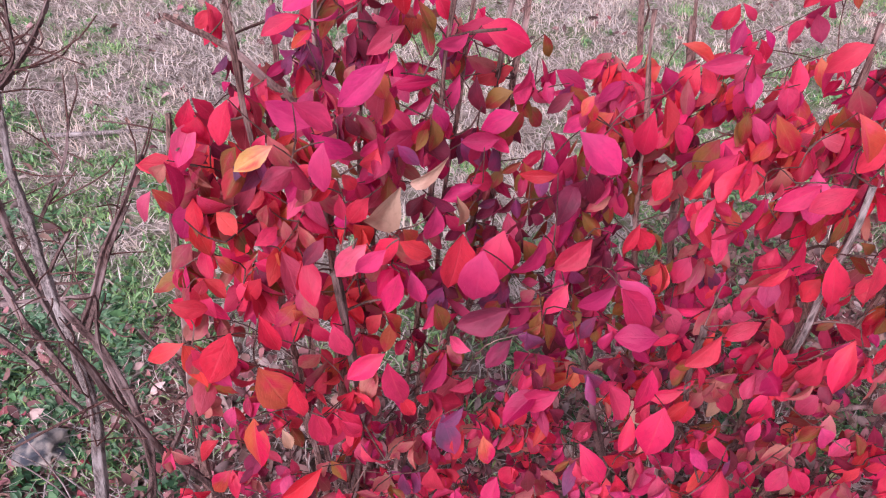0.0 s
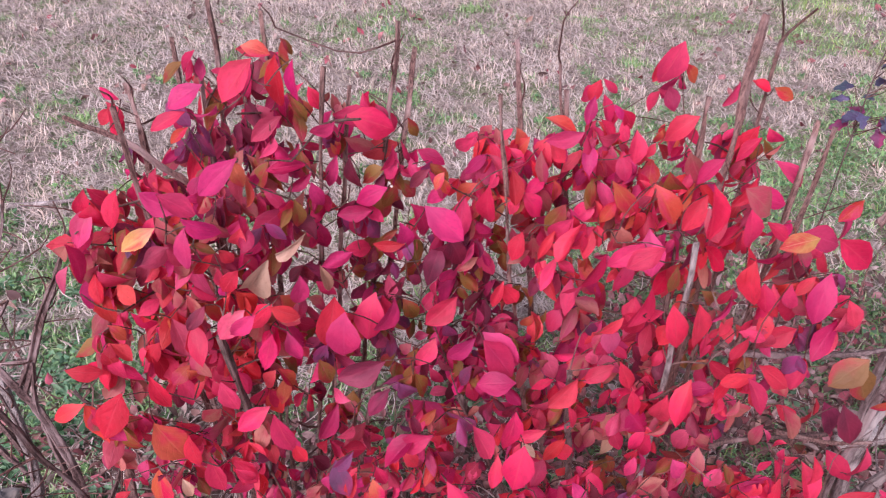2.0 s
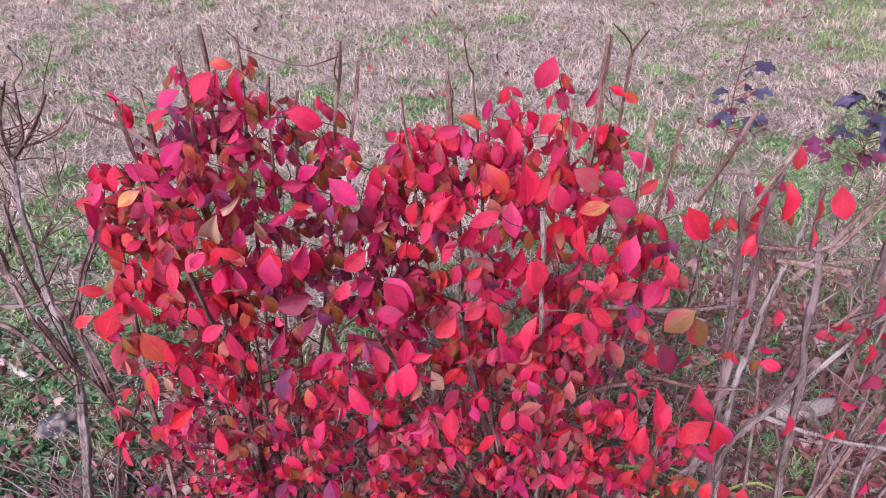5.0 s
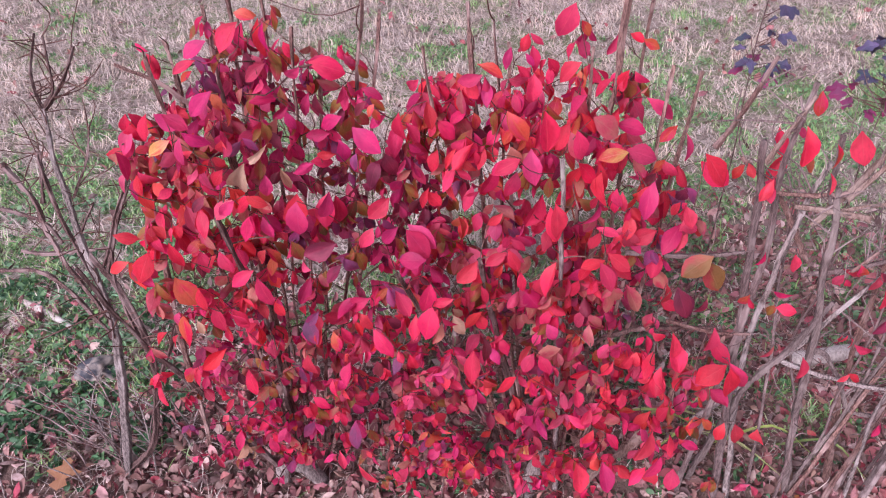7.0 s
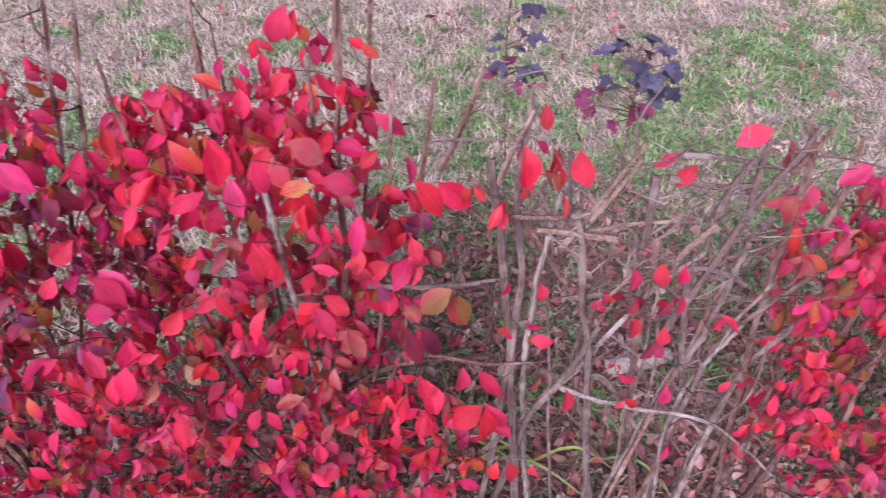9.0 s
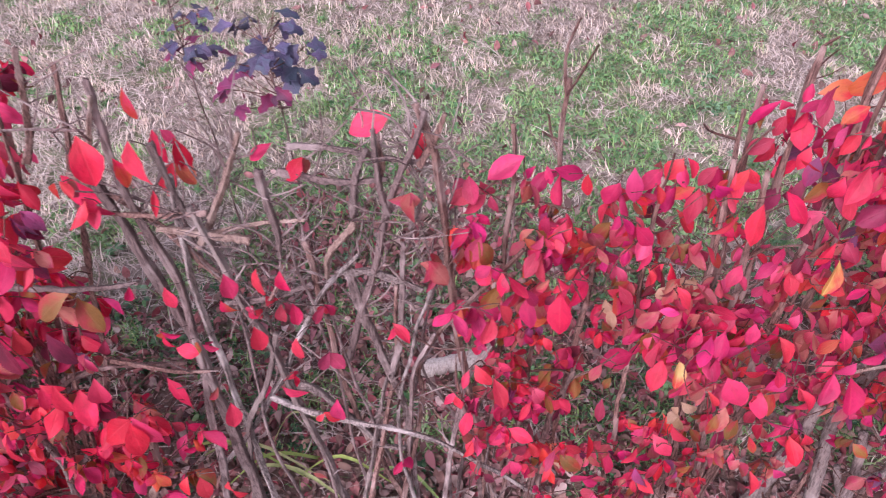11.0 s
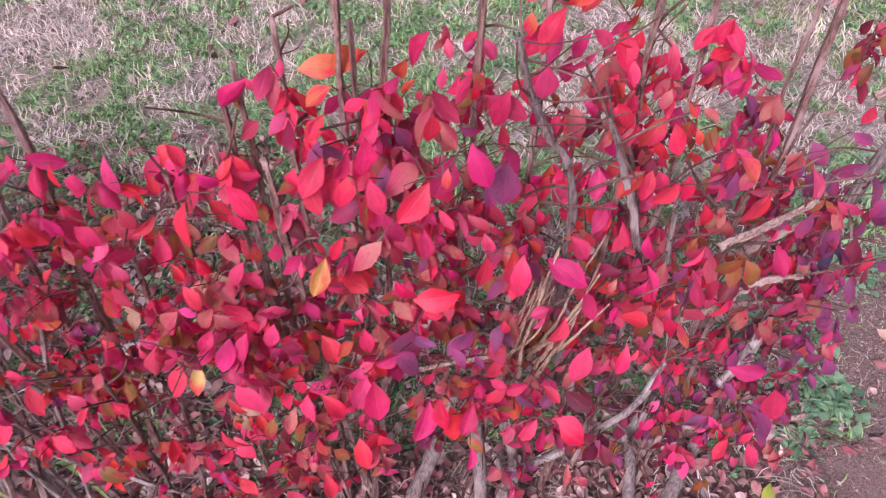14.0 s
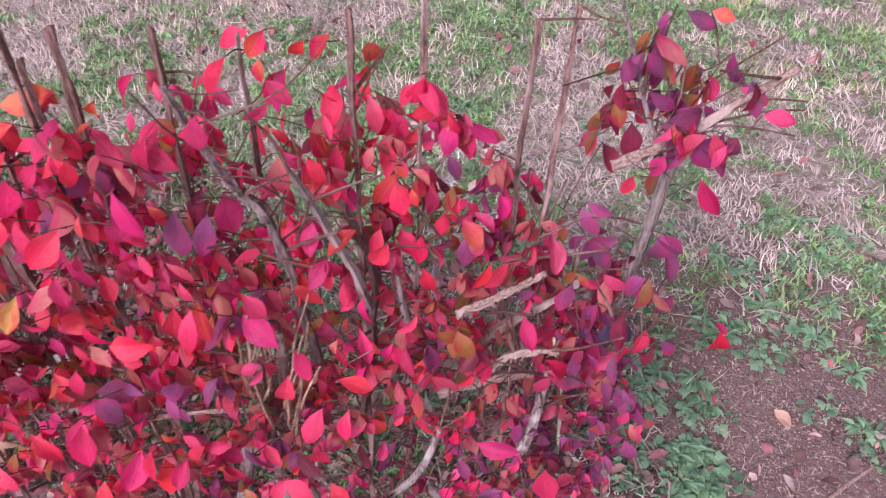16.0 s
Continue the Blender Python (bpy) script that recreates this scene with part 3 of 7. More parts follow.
keep = rng.random(30000) < np.clip((cloud(x, y, 0.12, 62) - 0.45) * 2.0, 0, 1) * np.where(x < -0.55, 1.0, 0.12)
x, y = x[keep], y[keep]
blades("hedge_grass", x, y, rng.uniform(0.02, 0.07, len(x)), rng.uniform(0.0018, 0.004, len(x)), rng.uniform(0.2, 1.2, len(x)), rng.uniform(0.3, 1.0, len(x)), GREEN, "green grass growing through the leaf litter", 2.0)


spots_x = np.array((-0.01, -0.62, 0.45, 0.95, -1.3, 0.2, 1.25, -0.9, 0.75, 0.3))
spots_y = np.array((3.94, 1.75, 4.3, 3.1, 2.9, 2.2, 3.6, 2.35, 2.5, 1.8))
which = rng.integers(0, 10, 1900)
x, y = spots_x[which] + rng.normal(0, 0.05, 1900), spots_y[which] + rng.normal(0, 0.03, 1900)
blades("bright_tufts", x, y, rng.uniform(0.015, 0.05, 1900), rng.uniform(0.003, 0.006, 1900), rng.uniform(0.1, 0.9, 1900), rng.uniform(0.3, 1.0, 1900), GREEN, "few vivid green tufts standing in the dry lawn", 2.0)


COARSE_QUADS = np.array([(r * 3 + s, r * 3 + s + 1, r * 3 + s + 4, r * 3 + s + 3) for r in range(6) for s in range(2)])


def litter(name, count, x0, x1, y0, y1, lo, hi, label, keep_of=None, material_=None, tilt=0.65, category="leaf litter"):
    x, y = rng.uniform(x0, x1, count), rng.uniform(y0, y1, count)
    if keep_of is not None:
        k = keep_of(x, y)
        x, y = x[k], y[k]
    count = len(x)
    verts, quads = np.zeros((count, 21, 3)), np.zeros((count, 12, 4), int)
    for k in range(count):
        e = Euler((rng.normal(0, tilt), rng.normal(0, tilt), rng.uniform(0, 6.28))).to_matrix()
        s = lo + (hi - lo) * rng.random() ** 1.5
        v = (ALL_SHAPES[rng.integers(len(SHAPES) + 2)].reshape(7, 5, 3)[:, ::2].reshape(21, 3) - (0, 0.5, 0)) @ np.array(e).T * s
        v[:, 2] += -v[:, 2].min() * 0.75 + height(x[k], y[k]) + rng.uniform(0, 0.022)
        verts[k] = v + (x[k], y[k], 0)
        quads[k] = COARSE_QUADS + 21 * k
    return tagged(new(name, quads_mesh(name, verts.reshape(-1, 3), quads.reshape(-1, 4), [material_ or LITTER])), label, category, kind="stuff")


def under_hedge(x, y):
    return rng.random(len(x)) < np.clip((1.62 + 0.1 * x + 0.55 * np.clip((x - 0.6) / 0.3, 0, 1) * np.clip((1.9 - x) / 0.5, 0, 1) + 0.25 * patches(x, y, 2.0, 2.0) - y) / 0.6, 0.0, 1) * np.clip((2.95 - x) / 0.3, 0.06, 1) * np.clip((x + 0.95) / 0.4, 0.6, 1) * np.clip((y - 0.18 - 0.35 * cloud(x, y, 0.25, 76)) / 0.22, 0, 1) * np.clip((x + 2.0 - 0.5 * cloud(x, y, 0.25, 77)) / 0.4, 0, 1)


litter("leaf_litter", 58000, -2.0, 3.7, 0.2, 2.1, 0.012, 0.050, "brown, pinkish and grey fallen leaves under the hedge", under_hedge)


def in_drifts(x, y):
    return (rng.random(len(x)) < np.clip(0.12 + 0.9 * patches(x, y, 5.0, 3.5) * (patches(x, y, 2.0, 8.0) > 0), 0.06, 0.9)) & off_soil(x, y)


def in_green(x, y):
    return (lush(x, y) + 0.25 * (cloud(x, y, 0.05, 71) - 0.5) > 0.55) & off_soil(x, y)


litter("lawn_weeds", 80000, -2.6, 4.0, 1.0, 3.6, 0.012, 0.030, "small broad green weed leaves among the dry grass", in_green, LEAF_GREEN, 0.5, "weeds")


def in_shade(x, y):
    return (cloud(x, y, 0.11, 72) * 0.6 + cloud(x, y, 0.04, 73) * 0.5 > 0.60 + 0.5 * np.clip((x + 0.62) / 0.25, 0, 1)) & (y > 0.62)


litter("broad_weeds", 9000, -1.7, -0.4, 0.62, 1.6, 0.014, 0.040, "low broad dark green weed leaves round the bare shrub", in_shade, DARK_GREEN, 0.45, "weeds")


def between(x, y):
    return cloud(x, y, 0.10, 74) * 0.6 + cloud(x, y, 0.035, 75) * 0.5 > 0.66


litter("hedge_weeds", 16000, 0.1, 2.9, 0.66, 1.55, 0.010, 0.026, "small green weed leaves coming up through the fallen leaves", between, DARK_GREEN, 0.5, "weeds")
litter("scattered_leaves", 6500, -2.8, 4.2, 1.3, 5.0, 0.02, 0.062, "brown fallen leaves scattered in drifts over the lawn", in_drifts)
x, y = rng.uniform(-2.0, 2.9, 22000), rng.uniform(0.2, 1.7, 22000)
keep = rng.random(22000) < np.clip((y - 0.2) / 0.35, 0, 1) * np.where(np.abs(x - 1.2) < 0.7, 0.25, 0.55)
x, y = x[keep], y[keep]
blades("hedge_straw", x, y, 0.02 + 0.09 * rng.random(len(x)) ** 1.7, rng.uniform(0.0014, 0.0032, len(x)), rng.uniform(0.9, 1.6, len(x)), rng.uniform(-0.2, 0.5, len(x)), STRAW, "pale dead grass stalks mixed in the leaf litter")

bm = bmesh.new()
for k in range(170):
    bx, by, a, s = rnd.uniform(-1.6, 3.4), rnd.uniform(0.45, 1.6), rnd.uniform(0, 6.28), rnd.uniform(0.05, 0.2)
    pts = [(bx + math.cos(a) * s * q, by + math.sin(a) * s * q + 0.02 * math.sin(3 * q + k), 0.012 + float(height(bx, by)) + 0.02 * rnd.random() * q) for q in (0, 0.5, 1)]
    tube(bm, smooth_line(pts, 4), rnd.uniform(0.0015, 0.004), 0.0012, 5, salt=k)
twigs_me = bpy.data.meshes.new("fallen_twigs")
bm.to_mesh(twigs_me)
bm.free()
twigs_me.materials.append(BARK_DARK)
tagged(new("fallen_twigs", twigs_me), "thin grey-brown dead twigs lying in the leaf litter", "twigs", kind="stuff")


# ---- shrubs ----
class Shrub:
    def __init__(self, name, base, label, group):
        self.ob = tagged(new(name), label, "shrub", group)
        self.ob.location = base
        self.base = Vector(base)
        self.lines, self.leaves, self.set, self.twigs, self.k = [], [], [], bmesh.new(), 0
        self.nodes, self.seen = np.zeros((0, 3)), []
        self.twig_bark, self.fullness, self.leaf_scale = BARK_SHOOT, 1.95, 0.86

    def stem(self, pts, r0, r1, mat=None, wings=0.0, label="", steps=None, name="stem"):
        line = smooth_line(pts, steps or 14 + 8 * len(pts))
        self.k += 1
        wobbly = [p + Vector((noise.noise(p * 9 + Vector((self.k, 0, 0))), noise.noise(p * 9 + Vector((0, self.k, 5))), 0)) * 0.006 for p in line]
        thin = 0.42 if wings >= 1 else 0.8 if mat is BARK_PEEL else 0.7
        bm = bmesh.new()
        tube(bm, [p - self.base for p in wobbly], r0 * thin, r1 * thin, 7, wings * 2.3, 0.25, salt=self.k * 1.7)
        self.lines.append(wobbly)
        return part(name, bm, mat or BARK_WING, self.ob, label)

    def twig(self, a, b, r=0.0022):
        """A thin twig from a to b, a little bent."""
        a, b = Vector(a), Vector(b)
        mid = (a + b) / 2 + Vector((rnd.uniform(-1, 1), rnd.uniform(0, 2.2), rnd.uniform(-1.6, 0.4))) * 0.12 * (b - a).length
        self.k += 1
        line = smooth_line((a, mid, b), 5)
        tube(self.twigs, [p - self.base for p in line], r, r * 0.6, 5, salt=self.k)
        return line

    def nearest(self, p):
        """The place on a stem or twig from which a shoot would climb to p."""
        if len(self.seen) < len(self.lines):
            for line in self.lines[len(self.seen):]:
                self.nodes = np.concatenate((self.nodes, np.array([tuple(q) for q in line[2:]])))
                self.seen.append(True)
        if not len(self.nodes):
            return p
        d = np.array(p) - self.nodes
        flat, up = np.hypot(d[:, 0], d[:, 1]), d[:, 2]
        k = np.argmin(flat + 0.5 * np.abs(up - 0.9 * flat) + 0.10 * (up < 0) + 0.05 * (d[:, 1] > 0.0))
        return Vector(self.nodes[k])

    def shoot(self, p, r):
        """A twig to p from the nearest wood; later shoots may spring from it."""
        p = Vector(p)
        root = self.nearest(p)
        if 0.012 < (p - root).length < 0.45:
            line = self.twig(root, p, r)
            self.nodes = np.concatenate((self.nodes, np.array([tuple(q) for q in line[1:]])))
        return root

    def leaf(self, place, way, face, size, key, shape=None, fixed=False):
        s = rnd.randrange(len(SHAPES)) if shape is None else shape
        (self.set if fixed else self.leaves).append((leaf_pose(Vector(place) - self.base, way, face, size), s, key))

    def clear(self):
        """Drops the scattered leaves that would lie on or before the large single ones."""
        fixed = np.array([(m @ Vector((0, 0.5, 0))) for m, _, _ in self.set])
        if not len(fixed):
            return
        # how far each lies along the slope of the hedge's face
        def flat(p):
            return np.stack((p[:, 0], p[:, 2] * 0.79 + p[:, 1] * 0.61, p[:, 1] * 0.79 - p[:, 2] * 0.61), -1)
        fixed, kept = flat(fixed), []
        reach = np.array([0.55 * m.to_scale()[1] + 0.006 for m, _, _ in self.set])
        loose = flat(np.array([(m @ Vector((0, 0.5, 0))) for m, _, _ in self.leaves]))
        for leaf, p in zip(self.leaves, loose):
            d = fixed - p
            near = np.hypot(d[:, 0], d[:, 1]) < reach
            if not np.any(near & (d[:, 2] > -0.012)):
                kept.append(leaf)
        self.leaves = kept

    def cluster(self, p, palette, count, lo=0.042, hi=0.07, hang=1.6):
        """A twig that ends in pairs of drooping leaves of much the same colour."""
        p = Vector(p)
        root = self.shoot(p, 0.0011)
        axis = (p - root).normalized() if (p - root).length > 0.01 else Vector((0, -1, 0.2))
        turn = rnd.gauss(0, 0.5)
        own = rnd.choices([q[0] for q in palette], [q[1] for q in palette])[0]
        scale = rnd.uniform(0.85, 1.12)
        for k in range(count):
            a = turn + (k % 2) * math.pi + (k // 2) * 1.45 + rnd.uniform(-0.3, 0.3)
            out = Vector((math.cos(a), math.sin(a) * 0.8 - 0.25, 0))
            drop = rnd.gauss(-hang, 0.55)
            way = out + Vector((0, 0, drop)) + axis * 0.35
            face = Vector((0, -0.66, 0.65)) + out * 0.6 * rnd.random() + Vector((rnd.gauss(0, 0.52), rnd.gauss(0, 0.34), rnd.gauss(0, 0.34)))
            node = p - axis * 0.020 * (k // 2) + Vector((rnd.gauss(0, 0.003), rnd.gauss(0, 0.003), rnd.gauss(0, 0.003)))
            key = own if rnd.random() < 0.72 else rnd.choices([q[0] for q in palette], [q[1] for q in palette])[0]
            self.leaf(node, way, face, scale * self.leaf_scale * (lo - 0.004 + (hi - lo + 0.006) * rnd.random() ** 1.1), key)

    def lobe(self, c, r, count, palette, per=(3, 6), lo=0.040, hi=0.068, shell=0.42):
        """Clusters spread loosely through an uneven ellipsoid, more of them near its outside."""
        for _ in range(round(count * self.fullness)):
            v = Vector((rnd.gauss(0, 1), rnd.gauss(0, 1), rnd.gauss(0, 1))).normalized() * rnd.random() ** shell
            swell = 1.0 + 0.55 * noise.noise(Vector((c[0] * 5 + v.x * 2.2, c[2] * 5 + v.y * 2.2, v.z * 2.2 + c[1]))) + rnd.gauss(0, 0.07)
            v *= swell
            self.cluster((c[0] + v.x * r[0], c[1] + v.y * r[1], max(0.06, c[2] + v.z * r[2])), palette, rnd.randint(*per), lo, hi)

    def done(self, single, label):
        """Links the twigs and the leaves: the foremost ones singly, the rest joined."""
        me = bpy.data.meshes.new("brushwood")
        self.twigs.to_mesh(me)
        self.twigs.free()
        me.materials.append(self.twig_bark)
        if len(me.vertices):
            ob = new("brushwood", me)
            ob.parent = self.ob
            tagged(ob, "thin dark side twigs", kind="stuff")
        self.clear()
        self.leaves.sort(key=lambda q: q[0].translation.y - 0.5 * q[0].translation.z)
        self.leaves = self.set + self.leaves
        for mat, shape, key in self.leaves[:single]:
            ob = new("leaf", leaf_mesh(shape, key))
            ob.parent = self.ob
            ob.matrix_basis = mat
        if self.leaves[single:]:
            joined_leaves("foliage", self.leaves[single:], self.ob, label)


RED = (("scarlet", 8), ("crimson", 4), ("rose", 2.5), ("vermilion", 2), ("orange", 1.0), ("maroon", 1.3), ("russet", 2.4), ("yellow", 0.10), ("olive", 1.4))
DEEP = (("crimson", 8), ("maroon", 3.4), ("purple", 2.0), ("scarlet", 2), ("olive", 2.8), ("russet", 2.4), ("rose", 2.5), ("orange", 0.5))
# dark leaf colours that paint the shade of the bush's inner hollow
SHADE_TONES = (("maroon", 5), ("olive", 4), ("purple", 2.4), ("crimson", 3.6), ("rose", 1.2), ("russet", 1.0))
MIXED = (("scarlet", 6), ("crimson", 5), ("maroon", 1.8), ("orange", 0.9), ("olive", 1.3), ("purple", 0.6), ("yellow", 0.06), ("tan", 0.35), ("russet", 4.2), ("rose", 2.5), ("vermilion", 1.5))
WARM = (("scarlet", 7), ("vermilion", 3), ("orange", 1.8), ("crimson", 2), ("yellow", 0.15), ("olive", 1.6), ("maroon", 0.9), ("russet", 2.4), ("rose", 1.2))
DUSK = (("purple", 7), ("maroon", 2.5), ("rose", 3), ("crimson", 1), ("plum", 0.2), ("scarlet", 0.6), ("olive", 0.8), ("russet", 1.8))
BRIGHT = (("scarlet", 4.5), ("rose", 5), ("vermilion", 2), ("crimson", 5), ("orange", 1.2), ("maroon", 1.0), ("purple", 0.6), ("olive", 1.6), ("russet", 4.0))
RUSTY = (("scarlet", 3.0), ("rose", 5), ("vermilion", 1.6), ("crimson", 3.2), ("russet", 8.5), ("olive", 3.2), ("orange", 0.7), ("maroon", 1.6), ("purple", 0.9), ("tan", 0.5))
HEDGE = "shrubs of the burning-bush hedge"


def branch(shrub, r, taper, mat, wings, *pts):
    """A stem through the given places, from radius r down to a share of it."""
    shrub.stem(pts, r, r * taper, mat, wings)


def rise(base, top, bow=0.5):
    """Points of an upright stem from its base to its top, fanning out low down."""
    b, t = Vector(base), Vector(top)
    low = b.lerp(t, 0.3)
    mid = b.lerp(t, 0.65)
    low.x, mid.x = b.x + (t.x - b.x) * (0.3 + 0.25 * bow), b.x + (t.x - b.x) * (0.65 + 0.2 * bow)
    return [b, low, mid, t]


# the full red bush with two rounded heads
A = Shrub("burning_bush", (0.2, 0.74, 0.0), "dense burning bush with scarlet and crimson leaves on winged stems", HEDGE)
for bx, tx, ty, tz, r in ((-0.1, -0.275, 0.995, 1.125, 0.005), (-0.09, -0.152, 0.942, 1.185, 0.0055), (-0.08, -0.098, 0.959, 1.182, 0.004), (-0.1, -0.252, 1.15, 1.13, 0.005), (-0.09, -0.167, 1.107, 1.214, 0.005), (-0.08, -0.086, 1.079, 1.205, 0.005),
                          (-0.07, 0.02, 0.912, 1.195, 0.0045), (-0.06, 0.045, 0.992, 1.13, 0.0045), (-0.06, 0.116, 1.102, 1.185, 0.0055), (-0.04, 0.142, 1.134, 1.13, 0.0055),
                          (0.48, 0.259, 0.919, 1.155, 0.0045), (0.48, 0.318, 1.224, 1.11, 0.006), (0.5, 0.381, 1.131, 1.108, 0.005), (0.5, 0.409, 1.2, 1.03, 0.005),
                          (0.55, 0.629, 1.0, 1.247, 0.0085), (0.56, 0.678, 1.03, 1.2, 0.005), (0.55, 0.575, 0.98, 1.13, 0.005), (0.58, 0.717, 0.92, 1.125, 0.005),
                          (0.58, 0.782, 0.98, 1.083, 0.0055), (-0.1, -0.226, 0.823, 1.176, 0.0045)):
    A.stem(rise((bx, 0.74, 0.0), (tx, ty, tz)), r * 1.3, r, BARK_WING, 1.0)
branch(A, 0.01, 0.55, BARK_DARK, 0.5, (-0.074, 0.698, 0), (-0.114, 0.77, 0.152), (-0.079, 0.71, 0.573), (-0.098, 0.67, 0.934))
branch(A, 0.01, 0.55, BARK_DARK, 0.5, (0.471, 0.71, 0), (0.405, 0.77, 0.187), (0.313, 0.75, 0.453), (0.214, 0.72, 0.768))
branch(A, 0.009, 0.55, BARK_DARK, 0.5, (0.489, 0.712, 0.05), (0.457, 0.77, 0.301), (0.409, 0.76, 0.576), (0.375, 0.74, 0.801))
branch(A, 0.011, 0.55, BARK_GREY, 0, (0.569, 0.704, 0), (0.558, 0.77, 0.266), (0.542, 0.77, 0.623), (0.522, 0.77, 1.02))
branch(A, 0.011, 0.55, BARK_PEEL, 0.5, (0.619, 0.695, 0.08), (0.71, 0.75, 0.157), (0.788, 0.74, 0.323), (0.813, 0.75, 0.473))
branch(A, 0.007, 0.55, BARK_DARK, 0.5, (-0.127, 0.696, 0), (-0.308, 0.77, 0.209), (-0.421, 0.73, 0.536), (-0.464, 0.71, 0.749))
branch(A, 0.008, 0.55, BARK_WING, 0.5, (-0.38, 0.78, 0), (-0.385, 0.84, 0.40), (-0.372, 0.90, 0.74), (-0.360, 0.936, 0.965))
branch(A, 0.007, 0.55, BARK_WING, 0.5, (-0.11, 0.78, 0), (-0.12, 0.84, 0.5), (-0.15, 0.88, 0.95), (-0.21, 0.86, 1.08), (-0.297, 0.835, 1.155))
branch(A, 0.006, 0.55, BARK_DARK, 0.5, (0.531, 0.81, 0.399), (0.679, 0.82, 0.521), (0.887, 0.82, 0.556))
A.stem(((-0.15, 0.70, -0.02), (-0.14, 0.69, 0.06), (-0.10, 0.68, 0.12), (-0.06, 0.68, 0.10), (-0.045, 0.69, 0.03), (-0.04, 0.70, -0.02)), 0.030, 0.026, BARK_GREY, 0.0, "knobbly pale grey root collar", name="root_collar")
A.stem(((0.48, 0.70, -0.03), (0.50, 0.715, 0.08), (0.53, 0.73, 0.20)), 0.040, 0.020, BARK_GREY, 0.0, "pale grey trunk foot", name="trunk_foot")
A.twig_bark = BARK_SHOOT
for k in range(150):
    p = rnd.choice(rnd.choice(A.lines)[8:])
    q = p + Vector((rnd.gauss(0, 0.05), rnd.gauss(-0.05, 0.05), rnd.uniform(0.0, 0.10)))
    A.twig(p, q, rnd.uniform(0.0014, 0.0030))
    if k % 2:
        A.twig(q, q + Vector((rnd.gauss(0, 0.02), rnd.gauss(-0.01, 0.02), rnd.uniform(0.01, 0.05))), 0.0014)
A.lobe((-0.06, 0.88, 1.06), (0.23, 0.22, 0.14), 66, DEEP, lo=0.038, hi=0.062)
A.lobe((-0.20, 0.80, 0.97), (0.11, 0.12, 0.15), 20, WARM)
A.lobe((-0.14, 0.77, 0.81), (0.22, 0.19, 0.20), 54, WARM)
A.lobe((0.20, 0.74, 0.42), (0.22, 0.20, 0.30), 40, MIXED, lo=0.034, hi=0.06)
A.lobe((0.64, 0.76, 0.50), (0.22, 0.20, 0.28), 36, MIXED, lo=0.036, hi=0.064)
A.lobe((-0.08, 0.73, 0.44), (0.31, 0.19, 0.28), 62, MIXED, lo=0.034, hi=0.06)
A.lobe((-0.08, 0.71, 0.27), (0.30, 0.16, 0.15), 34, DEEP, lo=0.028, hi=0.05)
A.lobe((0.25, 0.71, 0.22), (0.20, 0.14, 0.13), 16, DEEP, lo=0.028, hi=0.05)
# inner hollow: its shade is put into the leaf colours
A.lobe((0.15, 0.83, 0.86), (0.20, 0.19, 0.21), 52, SHADE_TONES, lo=0.038, hi=0.062)
A.lobe((0.46, 0.93, 0.99), (0.30, 0.22, 0.13), 84, RED)
A.lobe((0.46, 0.82, 0.68), (0.33, 0.21, 0.23), 88, MIXED)
A.lobe((0.48, 0.70, 0.28), (0.30, 0.20, 0.22), 58, RED, lo=0.036, hi=0.06)
A.lobe((0.70, 0.80, 0.92), (0.09, 0.10, 0.10), 9, DUSK + RED)
A.lobe((0.80, 0.72, 0.40), (0.10, 0.10, 0.17), 9, RED)


# bare shrub with a grey stem and forked top
L = Shrub("bare_shrub", (-0.587, 0.68, 0.0), "leafless grey-brown shrub with forked winged twigs", HEDGE)
L.stem(((-0.587, 0.680, -0.014), (-0.564, 0.833, 0.363), (-0.615, 0.942, 0.623), (-0.652, 1.009, 0.782), (-0.663, 1.065, 0.915)), 0.0125, 0.005, BARK_GREY, 0.3)
branch(L, 0.004, 0.65, BARK_DARK, 0.6, (-0.663, 1.065, 0.915), (-0.676, 1.096, 0.988), (-0.650, 1.120, 1.073))
branch(L, 0.004, 0.65, BARK_DARK, 0.6, (-0.663, 1.065, 0.915), (-0.625, 1.086, 0.965), (-0.629, 1.120, 1.067))
branch(L, 0.005, 0.65, BARK_DARK, 0.6, (-0.656, 1.064, 0.911), (-0.602, 1.091, 0.977), (-0.561, 1.120, 1.045))
branch(L, 0.006, 0.65, BARK_DARK, 0.6, (-0.795, 1.013, 0.790), (-0.726, 0.976, 0.702), (-0.686, 0.931, 0.597), (-0.579, 0.863, 0.435))
branch(L, 0.007, 0.65, BARK_DARK, 0.6, (-0.565, 0.839, 0.377), (-0.574, 0.875, 0.464), (-0.634, 0.932, 0.600), (-0.693, 1.014, 0.793), (-0.688, 1.025, 0.819))
branch(L, 0.005, 0.65, BARK_DARK, 0.6, (-0.778, 0.927, 0.587), (-0.704, 0.925, 0.583), (-0.538, 0.934, 0.604))
branch(L, 0.01, 0.65, BARK_DARK, 0.6, (-0.585, 0.69, 0.0), (-0.50, 0.725, 0.107), (-0.474, 0.816, 0.324), (-0.532, 0.888, 0.494), (-0.612, 0.933, 0.600))
branch(L, 0.006, 0.65, BARK_DARK, 0.6, (-0.566, 0.916, 0.562), (-0.518, 0.968, 0.684), (-0.447, 1.028, 0.827))
branch(L, 0.005, 0.65, BARK_DARK, 0.6, (-0.561, 0.911, 0.548), (-0.522, 0.957, 0.657), (-0.480, 0.995, 0.749))
branch(L, 0.004, 0.65, BARK_DARK, 0.6, (-0.632, 0.938, 0.613), (-0.572, 0.978, 0.708))
